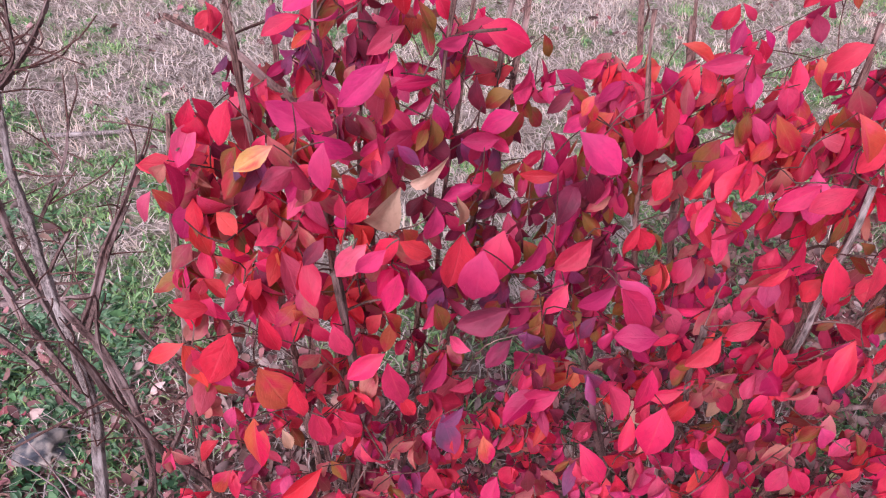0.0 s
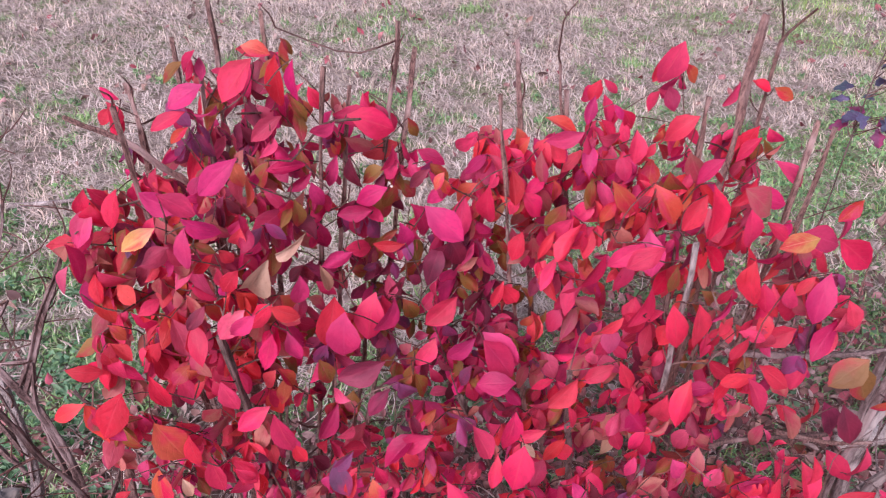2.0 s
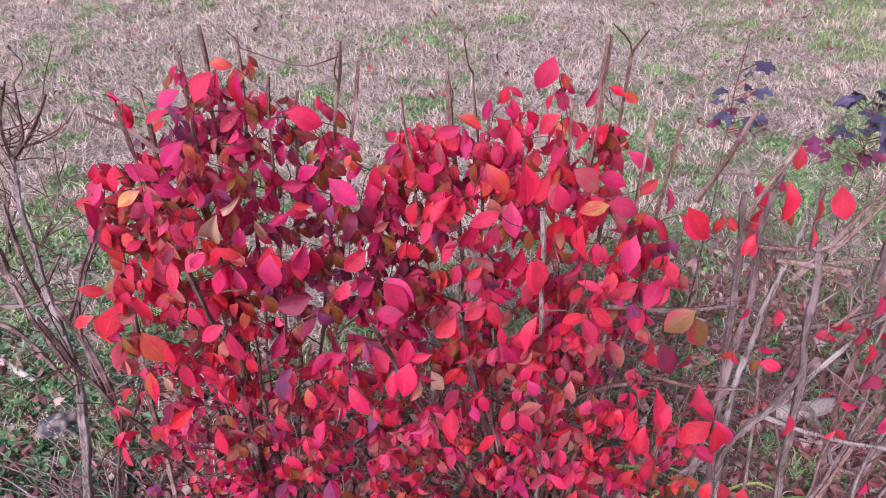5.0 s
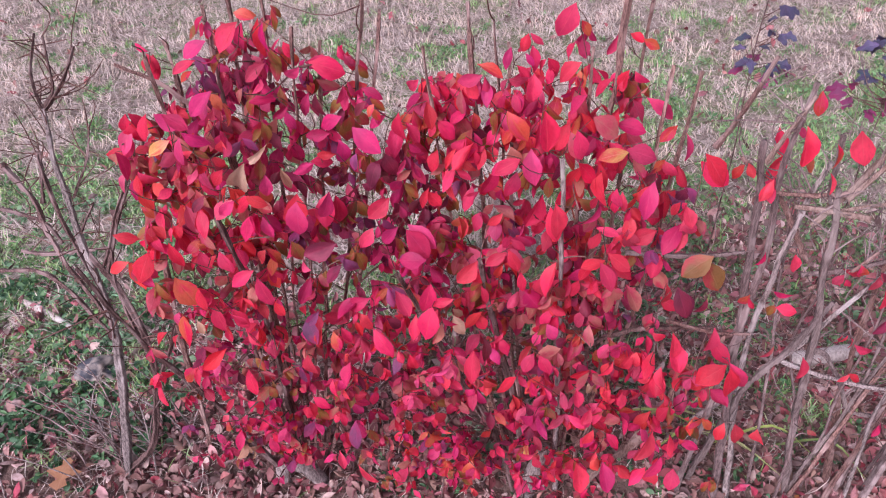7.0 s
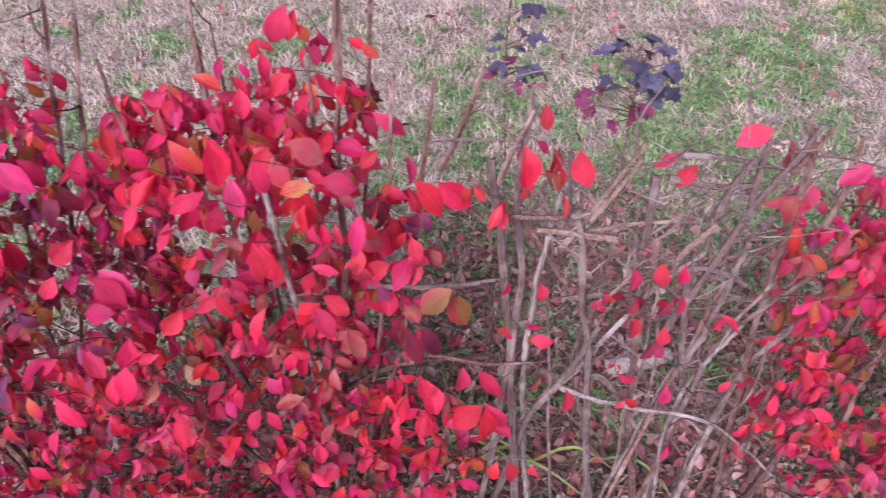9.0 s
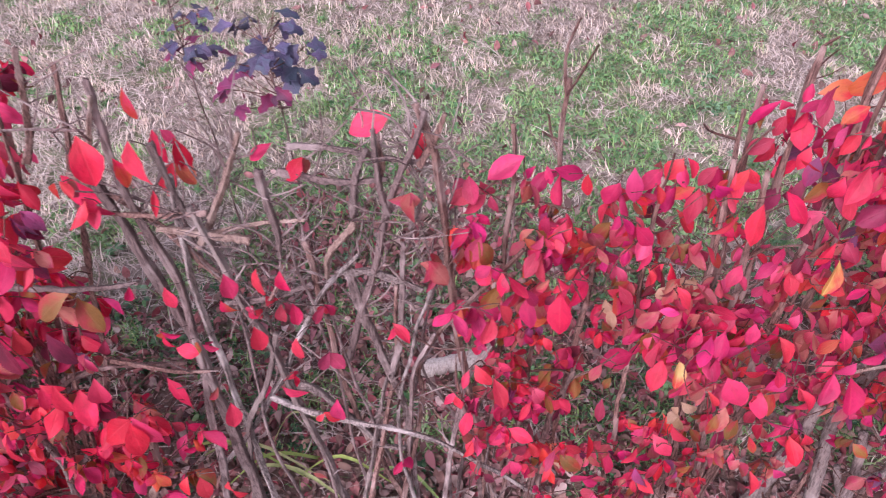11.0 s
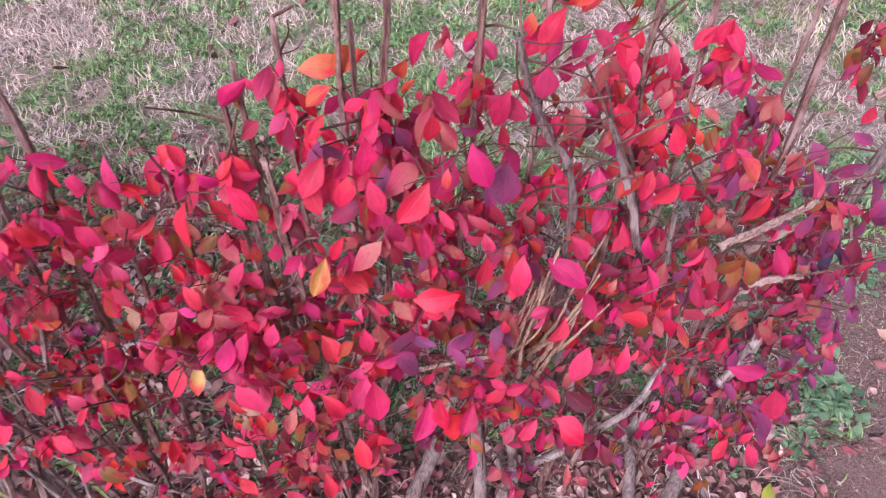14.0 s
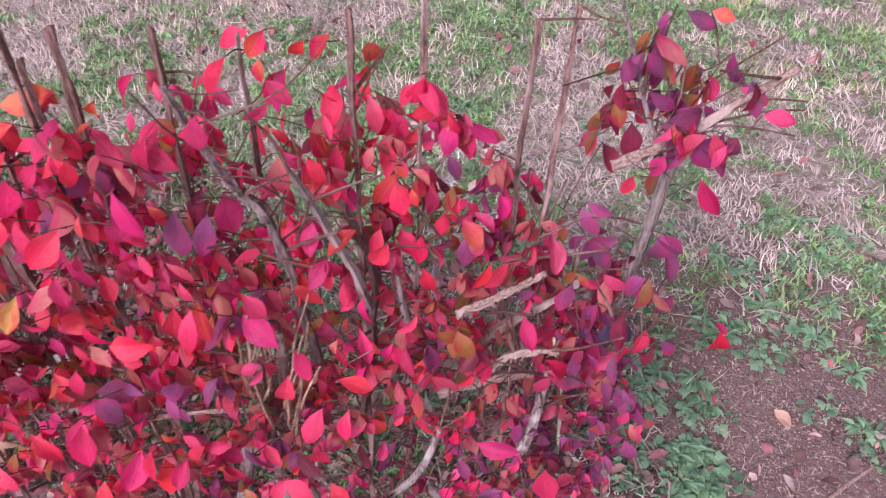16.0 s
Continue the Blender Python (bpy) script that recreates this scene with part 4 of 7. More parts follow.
branch(L, 0.003, 0.65, BARK_DARK, 0.6, (-0.620, 0.983, 0.719), (-0.578, 1.016, 0.797), (-0.555, 1.047, 0.871))
branch(L, 0.005, 0.65, BARK_DARK, 0.6, (-0.850, 0.905, 0.535), (-0.714, 0.902, 0.527), (-0.571, 0.845, 0.392))
branch(L, 0.006, 0.65, BARK_DARK, 0.6, (-0.474, 0.816, 0.324), (-0.518, 0.864, 0.438), (-0.543, 0.899, 0.521), (-0.545, 0.934, 0.603))
branch(L, 0.006, 0.65, BARK_DARK, 0.6, (-0.447, 0.804, 0.296), (-0.398, 0.867, 0.444), (-0.472, 0.912, 0.552))
branch(L, 0.004, 0.65, BARK_DARK, 0.6, (-0.703, 0.976, 0.703), (-0.688, 1.025, 0.819))
branch(L, 0.005, 0.65, BARK_DARK, 0.6, (-0.817, 0.969, 0.686), (-0.718, 0.959, 0.663), (-0.669, 0.938, 0.611))
for k in range(130):
    p = rnd.choice(rnd.choice(L.lines)[3:])
    L.twig(p, p + Vector((rnd.gauss(0, 0.06), rnd.gauss(0, 0.05), rnd.uniform(-0.02, 0.11))), 0.0018)

for k in range(34):
    bx, by, a = rnd.gauss(-0.62, 0.10), rnd.gauss(0.76, 0.07), rnd.gauss(2.9, 1.1)
    reach, up = rnd.uniform(0.08, 0.26), rnd.uniform(0.04, 0.30)
    L.stem(((bx, by, -0.01), (bx + math.cos(a) * reach * 0.4, by + math.sin(a) * reach * 0.3, up * 0.6), (bx + math.cos(a) * reach, by + math.sin(a) * reach * 0.5, up)), rnd.uniform(0.0026, 0.0045), 0.0018, rnd.choice((BARK_GREY, BARK_MAUVE)), 0.0, steps=6, name="dead_stalk")

# sparse, mostly bare shrub between the two red ones
C = Shrub("sparse_bush", (1.118, 0.742, 0), "sparse burning bush with shaggy bare stems and few red leaves", HEDGE)
branch(C, 0.012, 0.6, BARK_BROWN, 0.35, (0.967, 0.736, 0), (0.925, 0.81, 0.593), (0.87, 0.81, 1.041))
branch(C, 0.009, 0.6, BARK_GREY, 0.35, (1, 0.737, 0), (0.962, 0.81, 0.422), (0.963, 0.81, 0.786), (0.987, 0.81, 1.003))
branch(C, 0.0105, 0.6, BARK_FOOT, 0.35, (1.155, 0.775, -0.02), (1.107, 0.79, 0.295), (1.08, 0.79, 0.536), (1.051, 0.79, 0.703), (1.027, 0.79, 0.872), (1.013, 0.79, 0.96))
branch(C, 0.007, 0.6, BARK_GREY, 0.35, (0.886, 0.82, 0.22), (1.023, 0.81, 0.454), (1.156, 0.8, 0.738), (1.242, 0.8, 0.856))
branch(C, 0.009, 0.6, BARK_MAUVE, 0.35, (0.872, 0.742, 0), (0.931, 0.81, 0.684), (0.915, 0.81, 0.987), (0.926, 0.81, 1.157))
branch(C, 0.0065, 0.6, BARK_PEEL, 0.3, (0.996, 0.81, 0.862), (1.033, 0.81, 0.936), (1.102, 0.81, 1.074))
branch(C, 0.009, 0.6, BARK_WING, 0.35, (1.25, 0.742, -0.02), (1.26, 0.81, 0.024), (1.184, 0.81, 0.424), (1.155, 0.81, 0.873))
branch(C, 0.007, 0.6, BARK_WING, 0.35, (1.231, 0.746, 0), (1.309, 0.81, 0.42), (1.324, 0.81, 0.595), (1.486, 0.79, 0.874))
branch(C, 0.009, 0.6, BARK_WING, 0.35, (1.438, 0.75, -0.02), (1.455, 0.81, 0.054), (1.39, 0.81, 0.6), (1.364, 0.81, 0.994), (1.355, 0.81, 1.06), (1.34, 0.82, 1.11))
branch(C, 0.006, 0.6, BARK_WING, 0.35, (1.341, 0.81, 1.015), (1.365, 0.81, 1.06), (1.38, 0.81, 1.10))
branch(C, 0.006, 0.6, BARK_BROWN, 0.35, (1.16, 0.81, 1.049), (1.233, 0.81, 1.043), (1.351, 0.81, 1.016))
branch(C, 0.006, 0.6, BARK_WING, 0.35, (1.282, 0.81, 0.977), (1.29, 0.81, 1.02), (1.28, 0.81, 1.07))
branch(C, 0.007, 0.6, BARK_WING, 0.35, (1.152, 0.753, 0), (1.258, 0.81, 0.471), (1.293, 0.8, 0.785))
branch(C, 0.007, 0.6, BARK_BROWN, 0.35, (1.333, 0.761, 0), (1.393, 0.81, 0.481), (1.474, 0.8, 0.723))
branch(C, 0.006, 0.6, BARK_PEEL, 0.3, (0.883, 0.81, 0.996), (0.891, 0.8, 1.044), (0.929, 0.8, 1.137))
branch(C, 0.007, 0.6, BARK_WING, 0.35, (0.788, 0.81, 1.024), (0.817, 0.81, 1.083), (0.855, 0.81, 1.202))
branch(C, 0.006, 0.6, BARK_GREY, 0.35, (1.032, 0.8, 0.482), (1.17, 0.76, 0.465), (1.321, 0.74, 0.448), (1.563, 0.76, 0.177))
branch(C, 0.008, 0.6, BARK_WING, 0.35, (1.013, 0.82, 0.764), (0.93, 0.82, 0.904), (0.841, 0.81, 1.005))
branch(C, 0.005, 0.6, BARK_PEEL, 0.3, (1.016, 0.81, 0.887), (1.088, 0.8, 0.917), (1.171, 0.79, 0.936))
branch(C, 0.006, 0.6, BARK_PEEL, 0.3, (1.031, 0.79, 0.934), (1.069, 0.79, 0.997), (1.10, 0.79, 1.056))
branch(C, 0.007, 0.6, BARK_MAUVE, 0.35, (1.146, 0.8, 1.016), (1.234, 0.8, 0.994), (1.298, 0.8, 0.998))
branch(C, 0.008, 0.6, BARK_MAUVE, 0.35, (1.193, 0.8, 0.6), (1.257, 0.8, 0.813), (1.291, 0.8, 0.939), (1.319, 0.8, 1.027), (1.354, 0.8, 1.111))
branch(C, 0.007, 0.6, BARK_FOOT, 0.35, (1.2, 0.8, 0.814), (1.264, 0.8, 0.813), (1.333, 0.8, 0.775))
branch(C, 0.008, 0.6, BARK_FOOT, 0.35, (1.079, 0.8, 0.521), (1.115, 0.8, 0.511), (1.166, 0.8, 0.429), (1.22, 0.8, 0.329), (1.279, 0.8, 0.307))
branch(C, 0.008, 0.6, BARK_BROWN, 0.35, (1.266, 0.8, 0.551), (1.291, 0.8, 0.685), (1.303, 0.8, 0.823), (1.308, 0.8, 0.878))
branch(C, 0.0065, 0.6, BARK_FOOT, 0.35, (1.15, 0.77, -0.01), (1.20, 0.79, 0.264), (1.255, 0.81, 0.534))
branch(C, 0.007, 0.6, BARK_BROWN, 0.35, (1.01, 0.8, 0.738), (1.086, 0.8, 0.756), (1.159, 0.8, 0.791))
branch(C, 0.008, 0.6, BARK_BROWN, 0.35, (1.237, 0.8, 0.931), (1.25, 0.8, 1.004), (1.271, 0.8, 1.053))
branch(C, 0.007, 0.6, BARK_MAUVE, 0.35, (1.291, 0.8, 0.939), (1.283, 0.8, 0.994), (1.284, 0.8, 1.084))
branch(C, 0.005, 0.6, BARK_FOOT, 0.35, (1.322, 0.8, 0.908), (1.337, 0.8, 0.947), (1.345, 0.8, 0.992))
branch(C, 0.006, 0.6, BARK_FOOT, 0.35, (0.984, 0.79, 1.069), (0.995, 0.79, 0.987), (1.011, 0.79, 0.923))
branch(C, 0.009, 0.6, BARK_FOOT, 0.35, (0.912, 0.79, 0.0), (0.95, 0.79, 0.256), (0.985, 0.79, 0.425), (1.035, 0.79, 0.537), (1.081, 0.79, 0.679))
branch(C, 0.0065, 0.6, BARK_MAUVE, 0.35, (1.278, 0.79, -0.01), (1.281, 0.79, 0.288), (1.295, 0.79, 0.473), (1.307, 0.79, 0.582), (1.35, 0.79, 0.679))
branch(C, 0.007, 0.6, BARK_PEEL, 0.3, (1.082, 0.79, 0.894), (1.015, 0.79, 0.908), (0.949, 0.79, 0.914))
branch(C, 0.006, 0.6, BARK_WING, 0.35, (1.03, 0.79, 0.946), (0.957, 0.79, 0.942), (0.884, 0.79, 0.949))
branch(C, 0.008, 0.6, BARK_BROWN, 0.35, (1.12, 0.79, 1.024), (1.127, 0.79, 0.92), (1.124, 0.79, 0.864))
branch(C, 0.007, 0.6, BARK_PEEL, 0.3, (1.245, 0.79, 0.924), (1.199, 0.79, 0.868), (1.189, 0.79, 0.815))
branch(C, 0.009, 0.6, BARK_BROWN, 0.35, (1.219, 0.80, 0.815), (1.248, 0.80, 0.634), (1.283, 0.80, 0.415), (1.29, 0.80, 0.0))
branch(C, 0.006, 0.6, BARK_BROWN, 0.35, (0.66, 0.80, 0.78), (0.788, 0.79, 0.786), (0.886, 0.79, 0.802))
branch(C, 0.005, 0.6, BARK_WING, 0.35, (0.77, 0.79, 0.598), (0.867, 0.79, 0.569), (0.944, 0.79, 0.575))
branch(C, 0.006, 0.6, BARK_WING, 0.35, (1.04, 0.81, 0.691), (1.08, 0.79, 0.747), (1.117, 0.78, 0.825))
for k in range(6):
    bx, tz = rnd.uniform(1.0, 1.38), rnd.uniform(0.55, 1.08)
    tx, ty = bx + rnd.gauss(-0.01, 0.07), rnd.uniform(0.74, 0.90)
    kink = Vector((rnd.gauss(0, 0.02), rnd.gauss(0, 0.02), 0))
    C.stem(((bx, rnd.uniform(0.72, 0.86), -0.01), Vector((bx * 0.6 + tx * 0.4, 0.8, tz * 0.4)) + kink, Vector((bx * 0.25 + tx * 0.75, ty, tz * 0.75)) - kink, (tx, ty, tz)), rnd.uniform(0.004, 0.006), 0.0025, rnd.choice((BARK_BROWN, BARK_MAUVE)), 0.2)
C.twig_bark = BARK_MAUVE
for k in range(150):
    p = rnd.choice(rnd.choice(C.lines)[6:])
    q = p + Vector((rnd.gauss(0, 0.05), rnd.gauss(0, 0.04), rnd.uniform(-0.02, 0.09)))
    C.twig(p, q, rnd.uniform(0.0010, 0.0026))
    if k % 3 == 0:
        C.twig(q, q + Vector((rnd.gauss(0, 0.04), rnd.gauss(0, 0.03), rnd.uniform(0.0, 0.07))), 0.0015)
for k in range(40):
    p = Vector((rnd.uniform(1.08, 1.50), rnd.uniform(0.74, 0.92), rnd.uniform(0.35, 1.10)))
    root, a = C.nearest(p), rnd.choice((rnd.gauss(0.5, 0.5), rnd.gauss(2.7, 0.5), rnd.gauss(1.5, 0.3)))
    p = root + Vector((math.cos(a), rnd.gauss(0, 0.4), math.sin(a))) * rnd.uniform(0.05, 0.17)
    C.twig(root, p, rnd.uniform(0.0009, 0.0020))
for k in range(120):
    p = C.nearest(Vector((rnd.uniform(0.98, 1.40), rnd.uniform(0.76, 0.92), rnd.uniform(0.72, 1.08))))
    a = rnd.gauss(1.5, 0.55)
    C.twig(p, p + Vector((math.cos(a), rnd.gauss(0, 0.35), math.sin(a))) * rnd.uniform(0.05, 0.15), rnd.uniform(0.0010, 0.0022))
for p, q in (((0.841, 0.78, 1.009), 3), ((0.883, 0.76, 1.003), 4), ((0.965, 0.76, 1.02), 4), ((0.923, 0.78, 1.026), 2), ((0.908, 0.76, 0.712), 2), ((0.964, 0.76, 0.69), 3), ((0.98, 0.74, 0.601), 2),
             ((1.068, 0.76, 0.774), 3), ((1.12, 0.75, 0.803), 3), ((1.185, 0.75, 0.795), 3), ((1.112, 0.74, 0.637), 3), ((1.174, 0.75, 0.68), 2), ((1.144, 0.74, 0.518), 2), ((0.94, 0.72, 0.12), 4),
             ((1.037, 0.72, 0.11), 3), ((1.138, 0.7, 0.1), 2), ((1.182, 0.8, 1.041), 2), ((1.275, 0.76, 0.332), 2), ((1.101, 0.72, 0.346), 1), ((1.288, 0.76, 0.739), 2), ((1.332, 0.76, 1.01), 3), ((1.404, 0.76, 0.944), 3)):
    C.cluster(p, RED, q, 0.036, 0.058)

# the long red bush that rises to a purple end
D = Shrub("burning_bush", (2.004, 0.847, 0), "spreading burning bush, scarlet with orange and purple leaves", HEDGE)
for bx, tx, ty, tz, r in ((1.469, 1.544, 0.879, 1.108, 0.0055), (1.427, 1.473, 0.868, 1.04, 0.005), (1.532, 1.618, 0.872, 0.909, 0.0055), (1.82, 1.817, 0.913, 1.074, 0.006),
                          (1.831, 1.792, 0.899, 1.041, 0.005), (1.852, 1.875, 0.911, 1.134, 0.0055), (1.883, 1.955, 0.893, 1.214, 0.007), (1.904, 2.01, 0.902, 1.176, 0.006),
                          (1.904, 1.967, 0.885, 1.142, 0.005), (2.007, 2.121, 0.91, 1.172, 0.0055), (1.852, 1.781, 0.857, 0.988, 0.006), (1.904, 1.837, 0.866, 0.959, 0.0065),
                          (2.11, 2.203, 0.944, 1.146, 0.006), (2.264, 2.331, 0.944, 1.182, 0.005), (2.314, 2.415, 0.978, 1.181, 0.005), (2.436, 2.539, 0.977, 1.158, 0.006),
                          (2.456, 2.585, 1.004, 1.159, 0.005), (1.695, 1.697, 0.885, 0.935, 0.005)):
    D.stem(rise((bx, 0.83, 0.0), (tx, ty, tz)), r * 1.4, r, BARK_WING, 1.0)
branch(D, 0.019, 0.6, BARK_GREY, 0, (2.417, 0.9, 0.1), (2.512, 0.935, 0.259), (2.633, 0.942, 0.471), (2.698, 0.952, 0.83), (2.714, 0.954, 1.011))
branch(D, 0.022, 0.6, BARK_FOOT, 0, (2.455, 0.78, -0.03), (2.449, 0.81, 0.07), (2.44, 0.84, 0.16), (2.39, 0.86, 0.29))
branch(D, 0.027, 0.6, BARK_FOOT, 0, (2.508, 0.775, -0.03), (2.528, 0.80, 0.10), (2.56, 0.84, 0.21), (2.61, 0.90, 0.40))
branch(D, 0.028, 0.6, BARK_FOOT, 0, (1.955, 0.79, -0.03), (1.992, 0.80, 0.08), (2.042, 0.82, 0.225), (2.08, 0.85, 0.40))
branch(D, 0.024, 0.6, BARK_FOOT, 0, (2.140, 0.785, -0.03), (2.136, 0.80, 0.07), (2.134, 0.82, 0.17), (2.12, 0.85, 0.36), (2.16, 0.85, 0.60))
branch(D, 0.022, 0.6, BARK_FOOT, 0, (2.160, 0.79, -0.03), (2.185, 0.80, 0.08), (2.20, 0.81, 0.19), (2.17, 0.83, 0.34))
branch(D, 0.018, 0.6, BARK_FOOT, 0, (2.235, 0.80, -0.03), (2.205, 0.81, 0.08), (2.16, 0.82, 0.22))
branch(D, 0.0065, 0.6, BARK_PEEL, 0.5, (2.482, 0.84, 0.66), (2.536, 0.84, 0.725), (2.596, 0.84, 0.739))
branch(D, 0.0065, 0.6, BARK_PEEL, 0.5, (2.457, 0.84, 0.804), (2.523, 0.84, 0.853), (2.565, 0.84, 0.89))
branch(D, 0.007, 0.6, BARK_BROWN, 0.5, (2.203, 0.84, 1.001), (2.172, 0.84, 1.075), (2.153, 0.84, 1.146))
branch(D, 0.007, 0.6, BARK_BROWN, 0.5, (2.341, 0.84, 0.806), (2.296, 0.84, 0.963), (2.268, 0.84, 1.033))
branch(D, 0.008, 0.6, BARK_BROWN, 0.5, (2.243, 0.85, 0.60), (2.243, 0.84, 0.82), (2.23, 0.84, 0.955), (2.203, 0.84, 1.001))
branch(D, 0.014, 0.6, BARK_GREY, 0, (2.551, 0.84, 0.444), (2.575, 0.84, 0.582), (2.586, 0.84, 0.679))
branch(D, 0.008, 0.6, BARK_FOOT, 0, (2.392, 0.84, 0.769), (2.38, 0.84, 0.872))
branch(D, 0.0135, 0.6, BARK_GREY, 0, (2.158, 0.80, -0.02), (2.180, 0.81, 0.07), (2.205, 0.81, 0.17), (2.247, 0.805, 0.235), (2.325, 0.80, 0.325), (2.40, 0.80, 0.46), (2.43, 0.82, 0.55))
branch(D, 0.009, 0.6, BARK_PEEL, 0.5, (2.192, 0.842, 0.422), (2.187, 0.821, 0.531), (2.214, 0.814, 0.772))
branch(D, 0.008, 0.6, BARK_PEEL, 0.5, (2.162, 0.838, 0.46), (2.169, 0.808, 0.579), (2.184, 0.799, 0.707))
branch(D, 0.007, 0.6, BARK_PEEL, 0.5, (2.386, 0.892, 0.566), (2.488, 0.897, 0.682), (2.607, 0.907, 0.788))
branch(D, 0.007, 0.6, BARK_PEEL, 0.5, (2.417, 0.897, 0.53), (2.521, 0.892, 0.596), (2.633, 0.891, 0.625))
branch(D, 0.007, 0.6, BARK_PEEL, 0.5, (2.64, 0.942, 0.983), (2.715, 0.944, 1.027), (2.769, 0.952, 1.072), (2.827, 0.962, 1.115))
branch(D, 0.008, 0.6, BARK_DARK, 0.5, (2.271, 0.875, 0.394), (2.336, 0.884, 0.794), (2.294, 0.877, 1.011))
branch(D, 0.005, 0.6, BARK_GREY, 0, (2.709, 0.953, 0.969), (2.661, 0.945, 1.096), (2.624, 0.939, 1.2))
branch(D, 0.007, 0.6, BARK_PEEL, 0.5, (2.542, 0.878, 0.219), (2.635, 0.851, 0.278), (2.744, 0.846, 0.324))
branch(D, 0.006, 0.6, BARK_DARK, 0.5, (1.425, 0.765, 0), (1.421, 0.745, 0.325), (1.396, 0.7, 0.621))
branch(D, 0.007, 0.6, BARK_DARK, 0.5, (1.51, 0.776, 0), (1.54, 0.762, 0.404), (1.572, 0.723, 0.674))
branch(D, 0.007, 0.6, BARK_GREY, 0, (1.296, 0.769, 0), (1.267, 0.78, 0.421), (1.349, 0.76, 0.823))
branch(D, 0.005, 0.6, BARK_PEEL, 0.5, (1.815, 0.827, 0.473), (1.957, 0.765, 0.59), (2.145, 0.773, 0.641))
bearing = len(D.lines)
for k in range(15):
    foot, top = rnd.uniform(-0.5, 0.5), rnd.uniform(0.74, 0.90)
    lean = 0.045 + 0.05 * foot + rnd.gauss(0, 0.012)
    low = Vector((2.185 + 0.05 * foot, 0.785 + rnd.uniform(-0.01, 0.02), rnd.uniform(0.56, 0.64)))
    high = Vector((low.x + lean, 0.765 + rnd.uniform(-0.02, 0.03), top))
    D.stem((low, low.lerp(high, 0.5) + Vector((rnd.gauss(0, 0.008), -0.012, 0)), high), rnd.uniform(0.0020, 0.0038), 0.0010, BARK_STRIP, 0.8, "strip of split tan bark", name="bark_strip")
del D.lines[bearing:]
D.nodes, D.seen = np.zeros((0, 3)), []
D.fullness, D.twig_bark, D.leaf_scale = 2.4, BARK_SHOOT, 0.77
for k in range(300):
    p = rnd.choice(rnd.choice(D.lines)[8:])
    D.twig(p, p + Vector((rnd.gauss(0, 0.05), rnd.gauss(-0.02, 0.04), rnd.uniform(-0.02, 0.12))), rnd.uniform(0.0013, 0.0028))
D.lobe((1.505, 0.788, 0.885), (0.18, 0.13, 0.13), 22, BRIGHT)
D.lobe((1.701, 0.845, 0.896), (0.12, 0.11, 0.09), 10, BRIGHT)
D.lobe((1.50, 0.74, 0.50), (0.12, 0.14, 0.24), 24, BRIGHT + WARM, lo=0.036, hi=0.06)
D.lobe((1.715, 0.788, 0.725), (0.20, 0.17, 0.15), 32, RUSTY)
D.lobe((1.765, 0.744, 0.354), (0.25, 0.17, 0.23), 40, RUSTY, lo=0.036, hi=0.062)
D.lobe((2.02, 0.86, 1.01), (0.20, 0.14, 0.12), 42, BRIGHT)
D.lobe((2.06, 0.801, 0.711), (0.25, 0.17, 0.19), 42, RUSTY)
D.lobe((2.30, 0.95, 1.02), (0.17, 0.11, 0.13), 26, BRIGHT + WARM)
D.lobe((2.437, 0.88, 0.801), (0.22, 0.14, 0.20), 24, RUSTY + BRIGHT)
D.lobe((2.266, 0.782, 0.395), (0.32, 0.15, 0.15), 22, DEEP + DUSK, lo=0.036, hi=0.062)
D.lobe((2.66, 0.90, 0.68), (0.10, 0.10, 0.20), 20, DUSK)
D.lobe((2.70, 0.935, 1.075), (0.09, 0.08, 0.10), 17, DUSK + (("olive", 1.5), ("orange", 0.8)))
D.lobe((2.43, 0.86, 0.66), (0.15, 0.11, 0.17), 17, BRIGHT + RUSTY, lo=0.034, hi=0.056)
D.lobe((2.55, 0.87, 0.47), (0.13, 0.10, 0.15), 14, DUSK, lo=0.034, hi=0.056)
D.lobe((2.47, 0.93, 0.93), (0.14, 0.09, 0.12), 12, DUSK + RUSTY, lo=0.034, hi=0.056)
D.lobe((2.60, 0.92, 0.78), (0.10, 0.08, 0.12), 12, DUSK + RUSTY, lo=0.034, hi=0.056)
D.lobe((1.85, 0.83, 0.70), (0.24, 0.12, 0.13), 18, RUSTY, lo=0.036, hi=0.058)
D.lobe((1.55, 0.80, 0.70), (0.16, 0.12, 0.10), 11, BRIGHT, lo=0.036, hi=0.058)
D.lobe((2.12, 0.86, 0.86), (0.18, 0.10, 0.09), 12, BRIGHT, lo=0.036, hi=0.058)
D.lobe((2.64, 0.86, 0.42), (0.10, 0.08, 0.18), 11, DUSK, lo=0.034, hi=0.056)
D.lobe((2.22, 0.84, 0.60), (0.17, 0.12, 0.20), 16, RUSTY, lo=0.034, hi=0.056)
D.lobe((2.552, 0.818, 0.249), (0.18, 0.10, 0.10), 8, DUSK + RUSTY)
for k in range(150):
    p = Vector((rnd.uniform(2.1, 2.7), rnd.uniform(0.82, 0.93), rnd.uniform(0.1, 0.95)))
    p = D.nearest(p)
    D.twig(p, p + Vector((rnd.gauss(0.02, 0.07), rnd.gauss(-0.01, 0.03), rnd.gauss(0.03, 0.05))), rnd.uniform(0.0012, 0.0028))


